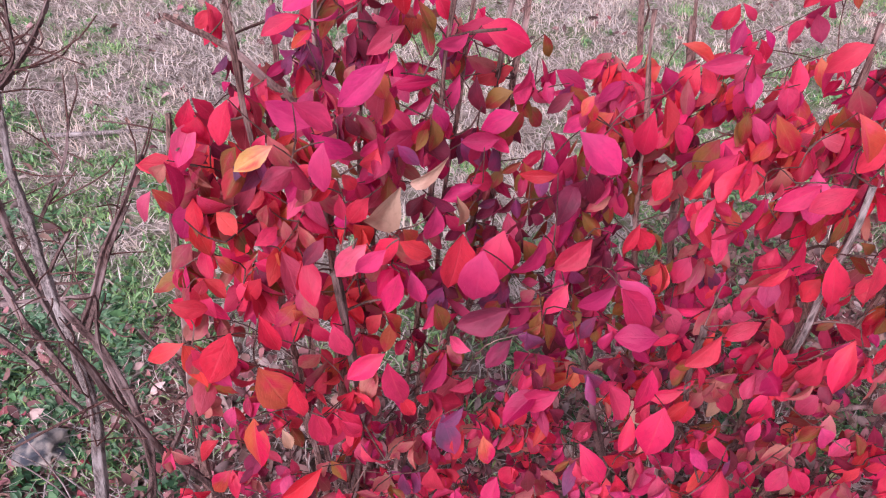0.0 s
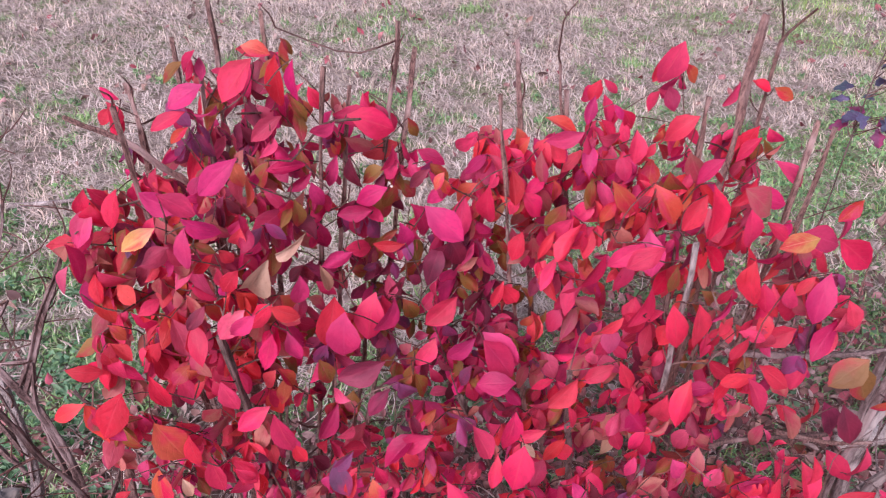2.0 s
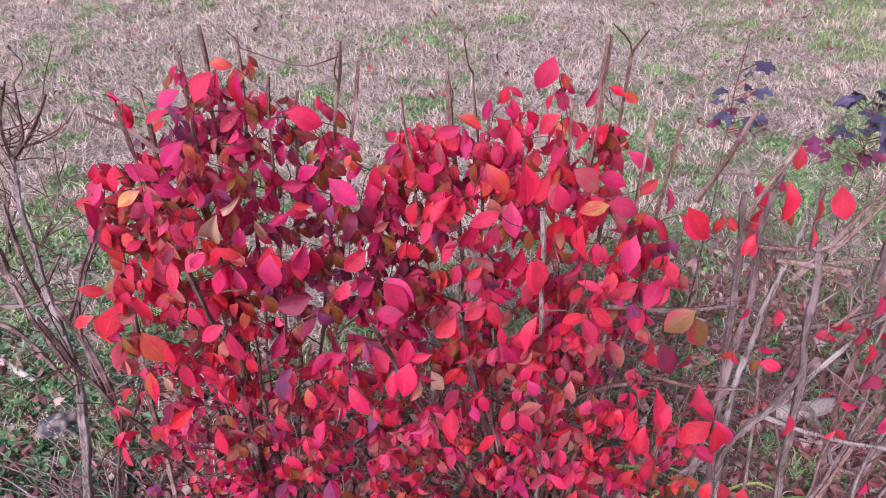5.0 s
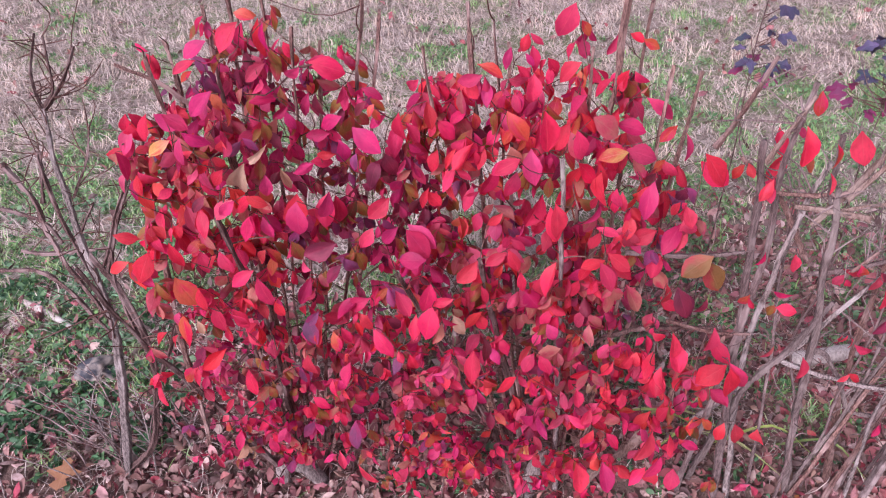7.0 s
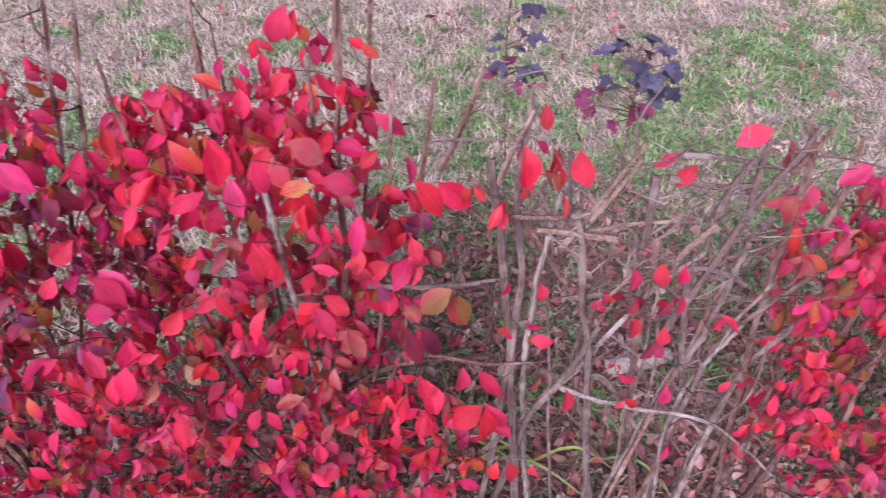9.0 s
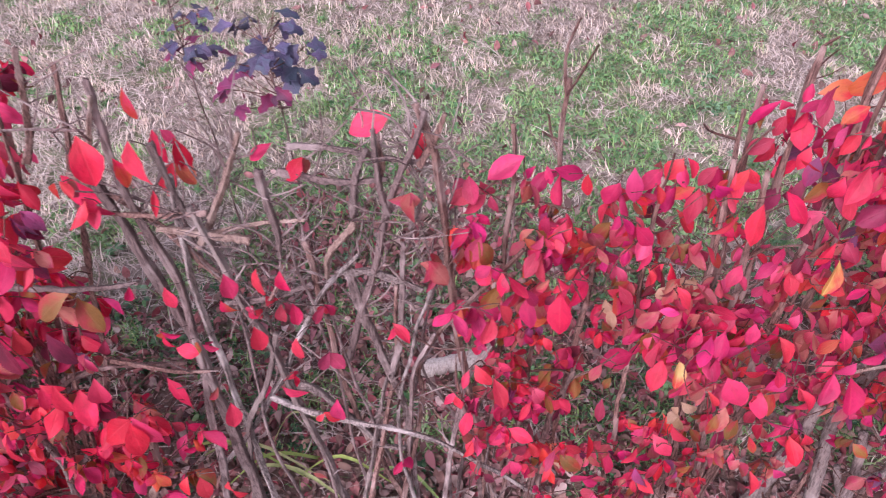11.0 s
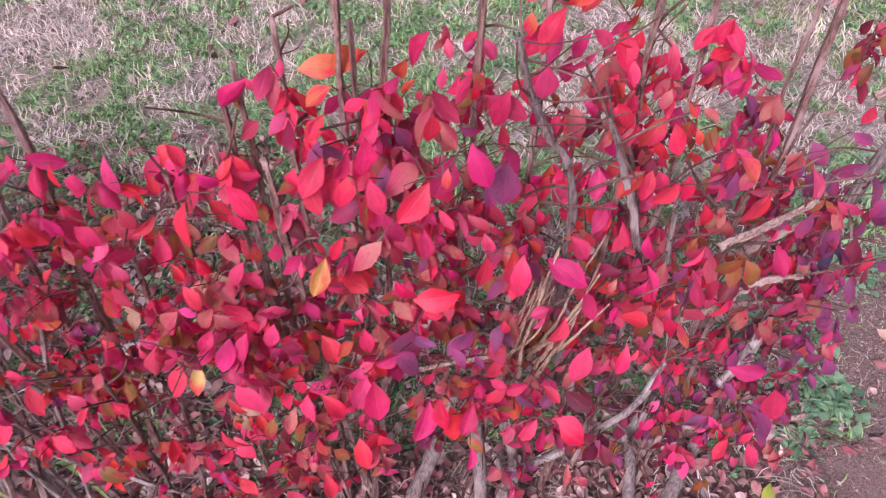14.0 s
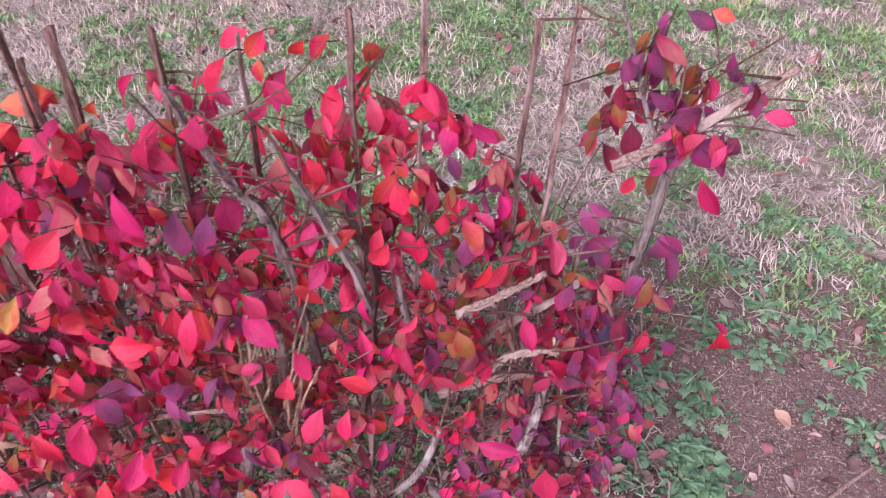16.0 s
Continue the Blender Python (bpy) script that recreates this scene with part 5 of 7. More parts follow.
# two dark seedlings behind the sparse shrub
def seedling(base, top, tiers, label):
    """A slim stem with tiers of lobed leaves: height, offset, reach, how many, kind."""
    s = Shrub("purple_seedling", base, label, "purple seedlings behind the hedge")
    b = Vector(base)
    s.stem((b, b + Vector((0.008, 0.0, top * 0.5)), b + Vector((0.0, 0.0, top))), 0.0036, 0.0016, BARK_DARK)
    for z, dx, reach, count, key in tiers:
        for k in range(count):
            a = 6.283 * k / count + rnd.gauss(0, 0.4)
            root = b + Vector((0, 0, z - 0.025 + rnd.gauss(0, 0.01)))
            p = root + Vector((dx + math.cos(a) * reach * rnd.uniform(0.3, 1), math.sin(a) * reach * rnd.uniform(0.3, 1), 0.025))
            s.twig(root, p, 0.0011)
            for q in range(2):
                c = a + rnd.gauss(0, 0.7)
                s.leaf(p, (math.cos(c), math.sin(c), rnd.gauss(-0.15, 0.25)), (rnd.gauss(0, 0.4), -0.35 + rnd.gauss(0, 0.3), 0.9), rnd.uniform(0.024, 0.040), key, len(SHAPES) + 2 + rnd.randrange(2))
    s.done(300, "")


seedling((0.915, 1.14, 0.0), 1.20, ((1.13, 0.03, 0.02, 3, "plum"), (1.085, 0.035, 0.02, 3, "plum"), (1.03, 0.01, 0.045, 8, "plum"), (1.01, 0.02, 0.04, 4, "purple")), "thin dark seedling with few purple lobed leaves")
seedling((1.115, 0.965, 0.0), 1.16, ((1.13, 0.0, 0.055, 11, "plum"), (1.105, 0.035, 0.04, 7, "plum"), (1.075, -0.01, 0.04, 6, "plum"), (1.05, -0.045, 0.055, 9, "purple")), "bushy seedling with dark blue-purple lobed leaves")

# ---- loose things on the ground ----
def weed_clump(k):
    """A low rosette of leaves, long in some kinds and round in others, each leaf a part."""
    r = random.Random(k)
    slim = k % 2 == 0
    clump = tagged(new("weed_clump"), "low rosette of long pale green weed leaves" if slim else "low clump of small lobed grey-green weed leaves", "weed", "weed clumps in the lawn")
    for j in range(20):
        a, d = r.uniform(0, 6.28), r.uniform(0.0, 0.02 if slim else 0.05)
        ob = new("leaf", leaf_mesh(r.choice((2, 5, 7)) if slim else len(SHAPES) + 2 + r.randrange(4), "weed"))
        ob.parent = clump
        b = a + r.gauss(0, 0.3 if slim else 0.6)
        ob.matrix_basis = leaf_pose((d * math.cos(a), d * math.sin(a), r.uniform(0.004, 0.02)), (math.cos(b), math.sin(b), r.uniform(0.0, 0.9)),
                                    (r.gauss(0, 0.3), r.gauss(0, 0.3), 1), r.uniform(0.018, 0.042) if slim else r.uniform(0.013, 0.030))
    return clump


weed_kinds = [weed_clump(k) for k in range(6)]
WEEDS = ((2.82, 1.22, 0.12, 0.16, 9), (2.88, 0.98, 0.10, 0.10, 7), (2.95, 1.20, 0.12, 0.14, 10), (2.87, 1.05, 0.10, 0.08, 5), (3.0, 1.09, 0.10, 0.06, 5), (2.95, 1.38, 0.12, 0.14, 6), (3.2, 1.5, 0.22, 0.10, 9), (3.4, 1.75, 0.35, 0.25, 16), (3.47, 1.5, 0.12, 0.10, 5),
         (3.37, 1.18, 0.10, 0.08, 4))
WEEDS += ((3.1, 1.7, 0.25, 0.2, 9), (2.7, 1.5, 0.3, 0.3, 9), (3.1, 2.4, 0.6, 0.4, 14), (-1.1, 1.15, 0.35, 0.28, 22), (-1.15, 1.75, 0.38, 0.3, 16), (-0.80, 2.2, 0.15, 0.12, 4),
         (-0.78, 1.0, 0.15, 0.2, 10), (-0.95, 1.35, 0.3, 0.3, 30), (0.22, 0.88, 0.15, 0.12, 3), (1.3, 1.45, 0.4, 0.3, 9), (1.9, 1.65, 0.6, 0.3, 12), (-0.45, 1.15, 0.2, 0.15, 5), (0.6, 1.4, 0.6, 0.25, 8), (2.3, 1.35, 0.4, 0.3, 6), (0.0, 3.95, 0.18, 0.08, 4))
spots = []
for cx, cy, rx, ry, count in WEEDS:
    for _ in range(count):
        wx, wy = rnd.gauss(cx, rx * 0.6), rnd.gauss(cy, ry * 0.6)
        spots.append(pose(wx, wy, float(height(wx, wy)) + 0.002, 0, 0, rnd.uniform(0, 360)))
for k, m4 in enumerate(spots):
    if k < 6:
        weed_kinds[k].matrix_world = m4
    else:
        copy_thing(weed_kinds[k % 6], m4)


def single(name, bm, mat, place, label, category):
    me = bpy.data.meshes.new(name)
    bm.to_mesh(me)
    bm.free()
    for f in me.polygons:
        f.use_smooth = True
    me.materials.append(mat)
    ob = new(name, me)
    ob.location = place
    return tagged(ob, label, category)


bm = bmesh.new()
tube(bm, smooth_line(((-0.09, -0.02, 0.03), (0.0, 0.0, 0.034), (0.10, 0.03, 0.032)), 8), 0.026, 0.022, 10, 0.0, 0.3, 3.0)
single("broken_log", bm, BARK_PALE, (1.35, 1.22, 0.0), "short pale weathered piece of log in the litter", "log")
bm = bmesh.new()
tube(bm, smooth_line(((-0.12, 0.06, 0.014), (0.0, 0.01, 0.018), (0.12, -0.05, 0.014)), 8), 0.014, 0.010, 8, 0.0, 0.3, 8.0)
single("broken_branch", bm, BARK_PALE, (-1.12, 1.23, 0.0), "pale grey broken branch lying among weeds", "branch")
bm = bmesh.new()
bmesh.ops.create_icosphere(bm, subdivisions=3, radius=0.055)
for v in bm.verts:
    v.co *= 0.8 + 0.7 * noise.noise(v.co * 22) + 0.3 * noise.cell(v.co * 34)
    v.co = Vector((v.co.x, v.co.y * 0.8, v.co.z * 0.6 + 0.025))
single("stone", bm, STONE, (-0.82, 1.0, 0.0), "rough grey stone half sunk beside the bare shrub", "stone")
x, y = rng.normal(3.2, 0.28, 5200), rng.normal(1.24, 0.26, 5200)
shape = np.array(((1, 0, 0), (0, 1, 0), (-1, 0, 0), (0, -1, 0), (0, 0, 0.8), (0, 0, -0.8)), float)
bits = shape[None] * rng.uniform(0.001, 0.0045, 5200)[:, None, None] * rng.uniform(0.6, 1.4, (5200, 6, 1))
bits += np.stack((x, y, height(x, y) + 0.002), -1)[:, None]
tris = np.array([(i, (i + 1) % 4, 4) for i in range(4)] + [((i + 1) % 4, i, 5) for i in range(4)])
crumbs = new("soil_crumbs", quads_mesh("soil_crumbs", bits.reshape(-1, 3), (tris[None] + 6 * np.arange(5200)[:, None, None]).reshape(-1, 3), [CRUMB]))
tagged(crumbs, "crumbs of pinkish dry earth on the bare patch", "soil", kind="stuff")
x, y = rng.normal(3.1, 0.36, 1500), rng.normal(1.25, 0.34, 1500)
blades("straw_bits", x, y, rng.uniform(0.008, 0.035, 1500), rng.uniform(0.0008, 0.0018, 1500), rng.uniform(1.2, 1.6, 1500), rng.uniform(-0.1, 0.3, 1500), TAN_STRAW, "short bits of dead grass on bare soil", 2.0)


def stick(name, pts, r0, r1, mat, label):
    bm = bmesh.new()
    base = Vector(pts[0])
    tube(bm, [p - base for p in smooth_line(pts, 10)], r0, r1, 7, 0.0, 0.3, r0 * 900)
    return single(name, bm, mat, base, label, "stick")


stick("fallen_stick", ((-1.33, 2.24, 0.02), (-1.1, 2.27, 0.03), (-0.86, 2.34, 0.02)), 0.009, 0.006, BARK_GREY, "thin grey stick lying on the dry lawn")
stick("fallen_stick", ((3.16, 0.97, 0.012), (3.26, 1.06, 0.018), (3.37, 1.14, 0.012)), 0.006, 0.004, BARK_PEEL, "pale tan stick lying on bare reddish soil")


def long_blade(foot, tip, lift, width, label):
    a, b = Vector(foot), Vector(tip)
    line = smooth_line((a, a.lerp(b, 0.5) + Vector((0, 0, lift)), b), 8)
    flat = Vector((0, 0.4, 1)).cross(b - a).normalized()
    v, q = [], []
    for k, p in enumerate(line):
        w = width * (1 - (k / 8) ** 2 * 0.9)
        v += [p - a - flat * w / 2, p - a - Vector((0, 0, w * 0.25)), p - a + flat * w / 2]
    for k in range(8):
        q += [(3 * k, 3 * k + 1, 3 * k + 4, 3 * k + 3), (3 * k + 1, 3 * k + 2, 3 * k + 5, 3 * k + 4)]
    ob = new("grass_blade", quads_mesh("grass_blade", v, q, [YELLOW_GREEN]))
    ob.location = a
    return tagged(ob, label, "grass", "long grass blades below the sparse bush")


for foot, tip, lift in (((0.67, 0.97, 0.0), (1.02, 0.88, 0.03), 0.10), ((0.72, 0.95, 0.0), (1.07, 0.87, 0.04), 0.12), ((0.85, 0.93, 0.0), (1.16, 0.80, 0.02), 0.09), ((0.98, 0.90, 0.0), (1.24, 0.85, 0.05), 0.12),
                        ((1.05, 0.95, 0.0), (0.82, 0.85, 0.03), 0.09), ((1.16, 0.92, 0.0), (1.36, 0.80, 0.03), 0.10), ((0.90, 0.98, 0.0), (1.06, 0.99, 0.10), 0.10)):
    long_blade(foot, tip, lift, 0.016, "long arching yellow-green grass blade under the shrub")
ob = new("oak_leaf", quads_mesh("oak_leaf", leaf_shape(0.8, 0.2, 0.1, 0.1, 0.03, 1.2), LEAF_QUADS, [OAK], None, LEAF_UV))
ob.matrix_world = leaf_pose((-0.755, 0.70, 0.03), (0.1, -1, 0.05), (0, -0.2, 1), 0.10)
tagged(ob, "lobed brown dry oak leaf lying on the litter", "leaf")
ob = new("fallen_leaf", leaf_mesh(1, "lime"))
ob.matrix_world = leaf_pose((2.735, 0.785, 0.035), (0.45, 0.8, 0.25), (0, -0.5, 1), 0.062)
tagged(ob, "yellow-green fallen leaf below the hedge", "leaf")
stick("pale_stalk", ((2.59, 0.88, 0.715), (2.60, 0.875, 0.64), (2.612, 0.88, 0.575), (2.64, 0.93, 0.0)), 0.0022, 0.0032, STALK, "upright pale greenish-white dead stalk in the bush")
ob = new("fallen_leaf", leaf_mesh(4, "tan"))
ob.matrix_world = leaf_pose((3.16, 1.255, 0.02), (0.6, -0.8, 0.05), (0, -0.2, 1), 0.055)
tagged(ob, "pale tan fallen leaf on bare reddish soil", "leaf")

# ---- single leaves: foot, tip, kind ----
LEAVES_FULL_A = (
    (-0.006, 0.85, 1.232, -0.015, 0.84, 1.181, 1), (-0.061, 0.87, 1.222, -0.107, 0.85, 1.171, 0), (-0.085, 0.92, 1.217, -0.049, 0.91, 1.215, 4), (-0.041, 0.92, 1.207, -0.047, 0.90, 1.142, 0),
    (-0.043, 0.67, 1.199, -0.087, 0.65, 1.164, 1), (-0.078, 0.93, 1.194, -0.099, 0.91, 1.139, 1), (0.539, 1.03, 1.193, 0.513, 1.01, 1.137, 0), (-0.105, 0.97, 1.191, -0.070, 0.98, 1.185, 4),
    (-0.215, 0.82, 1.187, -0.236, 0.82, 1.200, 0), (-0.128, 0.87, 1.185, -0.169, 0.85, 1.168, 1), (-0.108, 0.92, 1.176, -0.129, 0.92, 1.186, 0), (-0.129, 0.79, 1.168, -0.150, 0.78, 1.152, 4),
    (0.485, 0.69, 1.164, 0.496, 0.67, 1.105, 0), (-0.129, 0.65, 1.164, -0.094, 0.65, 1.141, 1))
LEAVES_FULL_B = (
    (0.543, 1.09, 1.159, 0.525, 1.08, 1.106, 0), (0.553, 1.04, 1.154, 0.571, 1.03, 1.129, 4), (-0.153, 0.86, 1.151, -0.193, 0.84, 1.140, 0), (0.663, 0.97, 1.151, 0.690, 0.96, 1.138, 4),
    (0.619, 0.99, 1.151, 0.605, 0.98, 1.115, 0), (0.425, 0.71, 1.150, 0.461, 0.69, 1.105, 4), (0.641, 1.00, 1.147, 0.667, 0.99, 1.139, 0), (0.601, 0.84, 1.141, 0.569, 0.83, 1.117, 0),
    (0.053, 0.88, 1.141, 0.120, 0.89, 1.117, 0), (-0.099, 0.63, 1.136, -0.104, 0.61, 1.098, 1), (0.038, 0.87, 1.136, 0.009, 0.86, 1.109, 1), (0.538, 0.69, 1.130, 0.551, 0.68, 1.081, 0),
    (-0.037, 0.90, 1.127, -0.081, 0.88, 1.101, 12), (-0.119, 0.68, 1.120, -0.155, 0.67, 1.145, 1))
LEAVES_FULL_C = (
    (0.553, 0.94, 1.118, 0.505, 0.93, 1.091, 0), (-0.117, 0.67, 1.118, -0.078, 0.67, 1.089, 1), (0.702, 0.74, 1.112, 0.678, 0.73, 1.088, 4), (0.238, 0.76, 1.112, 0.229, 0.74, 1.038, 0),
    (0.026, 0.94, 1.109, 0.113, 0.92, 1.108, 1), (0.561, 0.84, 1.108, 0.523, 0.83, 1.083, 1), (0.620, 0.67, 1.104, 0.577, 0.66, 1.100, 5), (-0.217, 0.75, 1.103, -0.232, 0.73, 1.062, 0),
    (0.420, 1.03, 1.102, 0.410, 1.01, 1.066, 1), (0.448, 1.02, 1.094, 0.466, 1.01, 1.073, 1), (0.466, 0.94, 1.094, 0.468, 0.92, 1.049, 0), (0.158, 0.74, 1.093, 0.204, 0.72, 1.058, 1),
    (0.275, 0.84, 1.088, 0.285, 0.82, 1.044, 0), (0.622, 0.71, 1.083, 0.668, 0.70, 1.074, 1))
LEAVES_FULL_D = (
    (0.479, 0.80, 1.078, 0.482, 0.78, 1.031, 0), (0.533, 0.80, 1.076, 0.506, 0.78, 1.031, 0), (-0.165, 0.71, 1.075, -0.201, 0.69, 1.057, 5), (0.450, 0.69, 1.071, 0.408, 0.68, 1.050, 0),
    (0.053, 0.89, 1.070, 0.055, 0.87, 1.019, 2), (0.432, 1.02, 1.068, 0.456, 1.01, 1.042, 0), (0.040, 0.95, 1.067, 0.085, 0.95, 1.043, 10), (0.754, 0.73, 1.066, 0.795, 0.71, 1.017, 0),
    (0.135, 0.70, 1.064, 0.100, 0.69, 1.061, 0), (0.418, 0.85, 1.063, 0.458, 0.83, 1.014, 4), (0.534, 0.79, 1.062, 0.556, 0.77, 1.021, 12), (0.033, 0.91, 1.061, 0.019, 0.89, 1.018, 1),
    (0.127, 0.75, 1.060, 0.145, 0.74, 1.009, 1), (0.678, 0.93, 1.053, 0.738, 0.91, 1.018, 1))
LEAVES_FULL_E = (
    (0.003, 0.85, 1.053, 0.017, 0.84, 1.022, 1), (0.351, 1.05, 1.053, 0.401, 1.04, 1.036, 4), (0.737, 0.82, 1.048, 0.752, 0.80, 1.003, 12), (0.140, 0.81, 1.047, 0.180, 0.80, 1.006, 1),
    (-0.062, 0.67, 1.044, -0.083, 0.66, 1.019, 0), (0.639, 0.74, 1.043, 0.661, 0.73, 1.013, 10), (0.107, 0.86, 1.040, 0.064, 0.85, 1.022, 1), (0.443, 0.74, 1.038, 0.400, 0.73, 1.010, 0),
    (0.618, 0.86, 1.038, 0.669, 0.85, 1.032, 1), (0.231, 0.85, 1.037, 0.256, 0.84, 1.001, 0), (0.609, 0.67, 1.033, 0.612, 0.66, 0.995, 0), (0.215, 0.86, 1.031, 0.207, 0.83, 0.969, 1),
    (0.583, 0.75, 1.030, 0.597, 0.72, 0.974, 0), (0.008, 0.68, 1.029, 0.011, 0.66, 0.991, 1))
LEAVES_FULL_F = (
    (0.674, 0.70, 1.027, 0.657, 0.67, 0.967, 1), (0.589, 0.73, 1.021, 0.574, 0.70, 0.961, 0), (0.467, 0.80, 1.019, 0.475, 0.77, 0.957, 1), (0.086, 0.84, 1.014, 0.043, 0.83, 1.012, 1),
    (0.123, 0.66, 1.013, 0.113, 0.63, 0.935, 1), (-0.176, 0.63, 1.006, -0.156, 0.65, 1.013, 0), (0.295, 0.81, 1.004, 0.280, 0.79, 0.970, 0), (0.117, 1.05, 1.001, 0.061, 1.04, 0.988, 0),
    (-0.042, 0.64, 1.000, -0.072, 0.63, 0.974, 1), (-0.029, 0.66, 0.995, 0.005, 0.66, 0.977, 0), (0.407, 0.78, 0.989, 0.386, 0.76, 0.934, 0), (0.062, 0.66, 0.988, 0.055, 0.64, 0.912, 1),
    (0.020, 0.72, 0.986, 0.043, 0.72, 0.960, 1), (-0.111, 0.67, 0.986, -0.130, 0.65, 0.964, 2))
LEAVES_FULL_G = (
    (0.612, 0.73, 0.983, 0.614, 0.71, 0.951, 0), (0.443, 0.78, 0.981, 0.429, 0.76, 0.937, 1), (0.513, 0.69, 0.981, 0.525, 0.67, 0.920, 0), (0.629, 0.74, 0.975, 0.634, 0.72, 0.944, 0),
    (-0.066, 0.68, 0.971, -0.097, 0.66, 0.942, 12), (-0.226, 0.65, 0.971, -0.206, 0.65, 0.948, 4), (0.047, 0.81, 0.968, 0.090, 0.82, 0.967, 0), (0.042, 0.72, 0.959, 0.034, 0.68, 0.889, 0),
    (-0.028, 0.65, 0.958, -0.040, 0.63, 0.917, 0), (0.786, 0.87, 0.954, 0.849, 0.84, 0.912, 0), (0.744, 0.74, 0.947, 0.757, 0.72, 0.916, 0), (-0.266, 0.60, 0.945, -0.232, 0.61, 0.924, 0),
    (0.094, 0.75, 0.942, 0.076, 0.71, 0.874, 0), (-0.016, 0.68, 0.934, -0.002, 0.66, 0.899, 1))
LEAVES_FULL_H = (
    (0.231, 0.73, 0.933, 0.243, 0.72, 0.901, 1), (0.102, 0.76, 0.928, 0.115, 0.73, 0.865, 0), (0.206, 0.76, 0.927, 0.168, 0.74, 0.892, 0), (0.507, 0.75, 0.926, 0.521, 0.72, 0.865, 0),
    (0.595, 0.69, 0.922, 0.580, 0.68, 0.889, 0), (0.492, 0.80, 0.916, 0.468, 0.77, 0.855, 0), (-0.203, 0.59, 0.916, -0.226, 0.56, 0.870, 0), (0.588, 0.71, 0.914, 0.628, 0.70, 0.908, 0),
    (-0.179, 0.62, 0.914, -0.158, 0.60, 0.871, 0), (0.230, 0.70, 0.907, 0.192, 0.68, 0.871, 1), (0.242, 0.71, 0.892, 0.303, 0.68, 0.827, 1), (0.610, 0.67, 0.890, 0.647, 0.65, 0.873, 0),
    (0.243, 0.73, 0.888, 0.291, 0.71, 0.848, 1), (0.177, 0.72, 0.885, 0.155, 0.70, 0.849, 0))
LEAVES_FULL_I = (
    (0.605, 0.66, 0.882, 0.567, 0.66, 0.859, 0), (0.596, 0.66, 0.876, 0.625, 0.63, 0.839, 0), (0.520, 0.66, 0.872, 0.489, 0.61, 0.796, 0), (-0.104, 0.65, 0.871, -0.087, 0.63, 0.835, 0),
    (0.586, 0.68, 0.867, 0.569, 0.66, 0.831, 0), (0.433, 0.70, 0.863, 0.453, 0.68, 0.825, 0), (0.285, 0.66, 0.862, 0.236, 0.66, 0.860, 1), (0.108, 0.70, 0.859, 0.050, 0.68, 0.841, 2),
    (0.644, 0.64, 0.845, 0.670, 0.62, 0.801, 10), (0.431, 0.71, 0.844, 0.391, 0.70, 0.823, 0), (0.810, 0.73, 0.840, 0.757, 0.71, 0.812, 6), (0.376, 0.69, 0.839, 0.343, 0.67, 0.799, 0),
    (-0.186, 0.61, 0.836, -0.143, 0.59, 0.760, 4), (-0.042, 0.64, 0.835, -0.083, 0.62, 0.812, 0))
LEAVES_FULL_J = (
    (0.737, 0.65, 0.835, 0.755, 0.62, 0.787, 2), (0.499, 0.67, 0.829, 0.486, 0.65, 0.763, 0), (-0.039, 0.64, 0.818, -0.021, 0.62, 0.762, 0), (0.457, 0.69, 0.817, 0.462, 0.67, 0.786, 0),
    (0.114, 0.69, 0.814, 0.085, 0.67, 0.784, 2), (-0.146, 0.61, 0.811, -0.139, 0.59, 0.773, 0), (0.805, 0.75, 0.811, 0.833, 0.72, 0.764, 6), (0.228, 0.63, 0.810, 0.255, 0.61, 0.767, 0),
    (0.290, 0.66, 0.803, 0.281, 0.63, 0.758, 0), (0.726, 0.69, 0.803, 0.741, 0.67, 0.733, 0), (0.298, 0.61, 0.793, 0.284, 0.58, 0.738, 0), (0.175, 0.64, 0.777, 0.126, 0.62, 0.758, 1),
    (0.335, 0.65, 0.776, 0.290, 0.64, 0.767, 0), (0.757, 0.71, 0.772, 0.786, 0.69, 0.719, 2))
LEAVES_FULL_K = (
    (0.193, 0.57, 0.770, 0.227, 0.54, 0.725, 0), (0.154, 0.65, 0.767, 0.108, 0.62, 0.739, 1), (-0.125, 0.61, 0.766, -0.112, 0.59, 0.715, 0), (0.265, 0.62, 0.761, 0.261, 0.59, 0.718, 0),
    (-0.092, 0.60, 0.753, -0.064, 0.60, 0.725, 0), (0.035, 0.72, 0.748, 0.011, 0.68, 0.694, 1), (-0.022, 0.65, 0.742, -0.005, 0.64, 0.715, 0), (-0.166, 0.60, 0.731, -0.155, 0.59, 0.705, 7),
    (0.393, 0.60, 0.730, 0.412, 0.57, 0.695, 2), (0.377, 0.57, 0.725, 0.371, 0.53, 0.660, 0), (-0.205, 0.62, 0.723, -0.202, 0.58, 0.658, 4), (0.821, 0.74, 0.723, 0.814, 0.72, 0.686, 2),
    (0.826, 0.67, 0.714, 0.827, 0.65, 0.654, 0), (0.061, 0.66, 0.712, 0.033, 0.64, 0.683, 3))
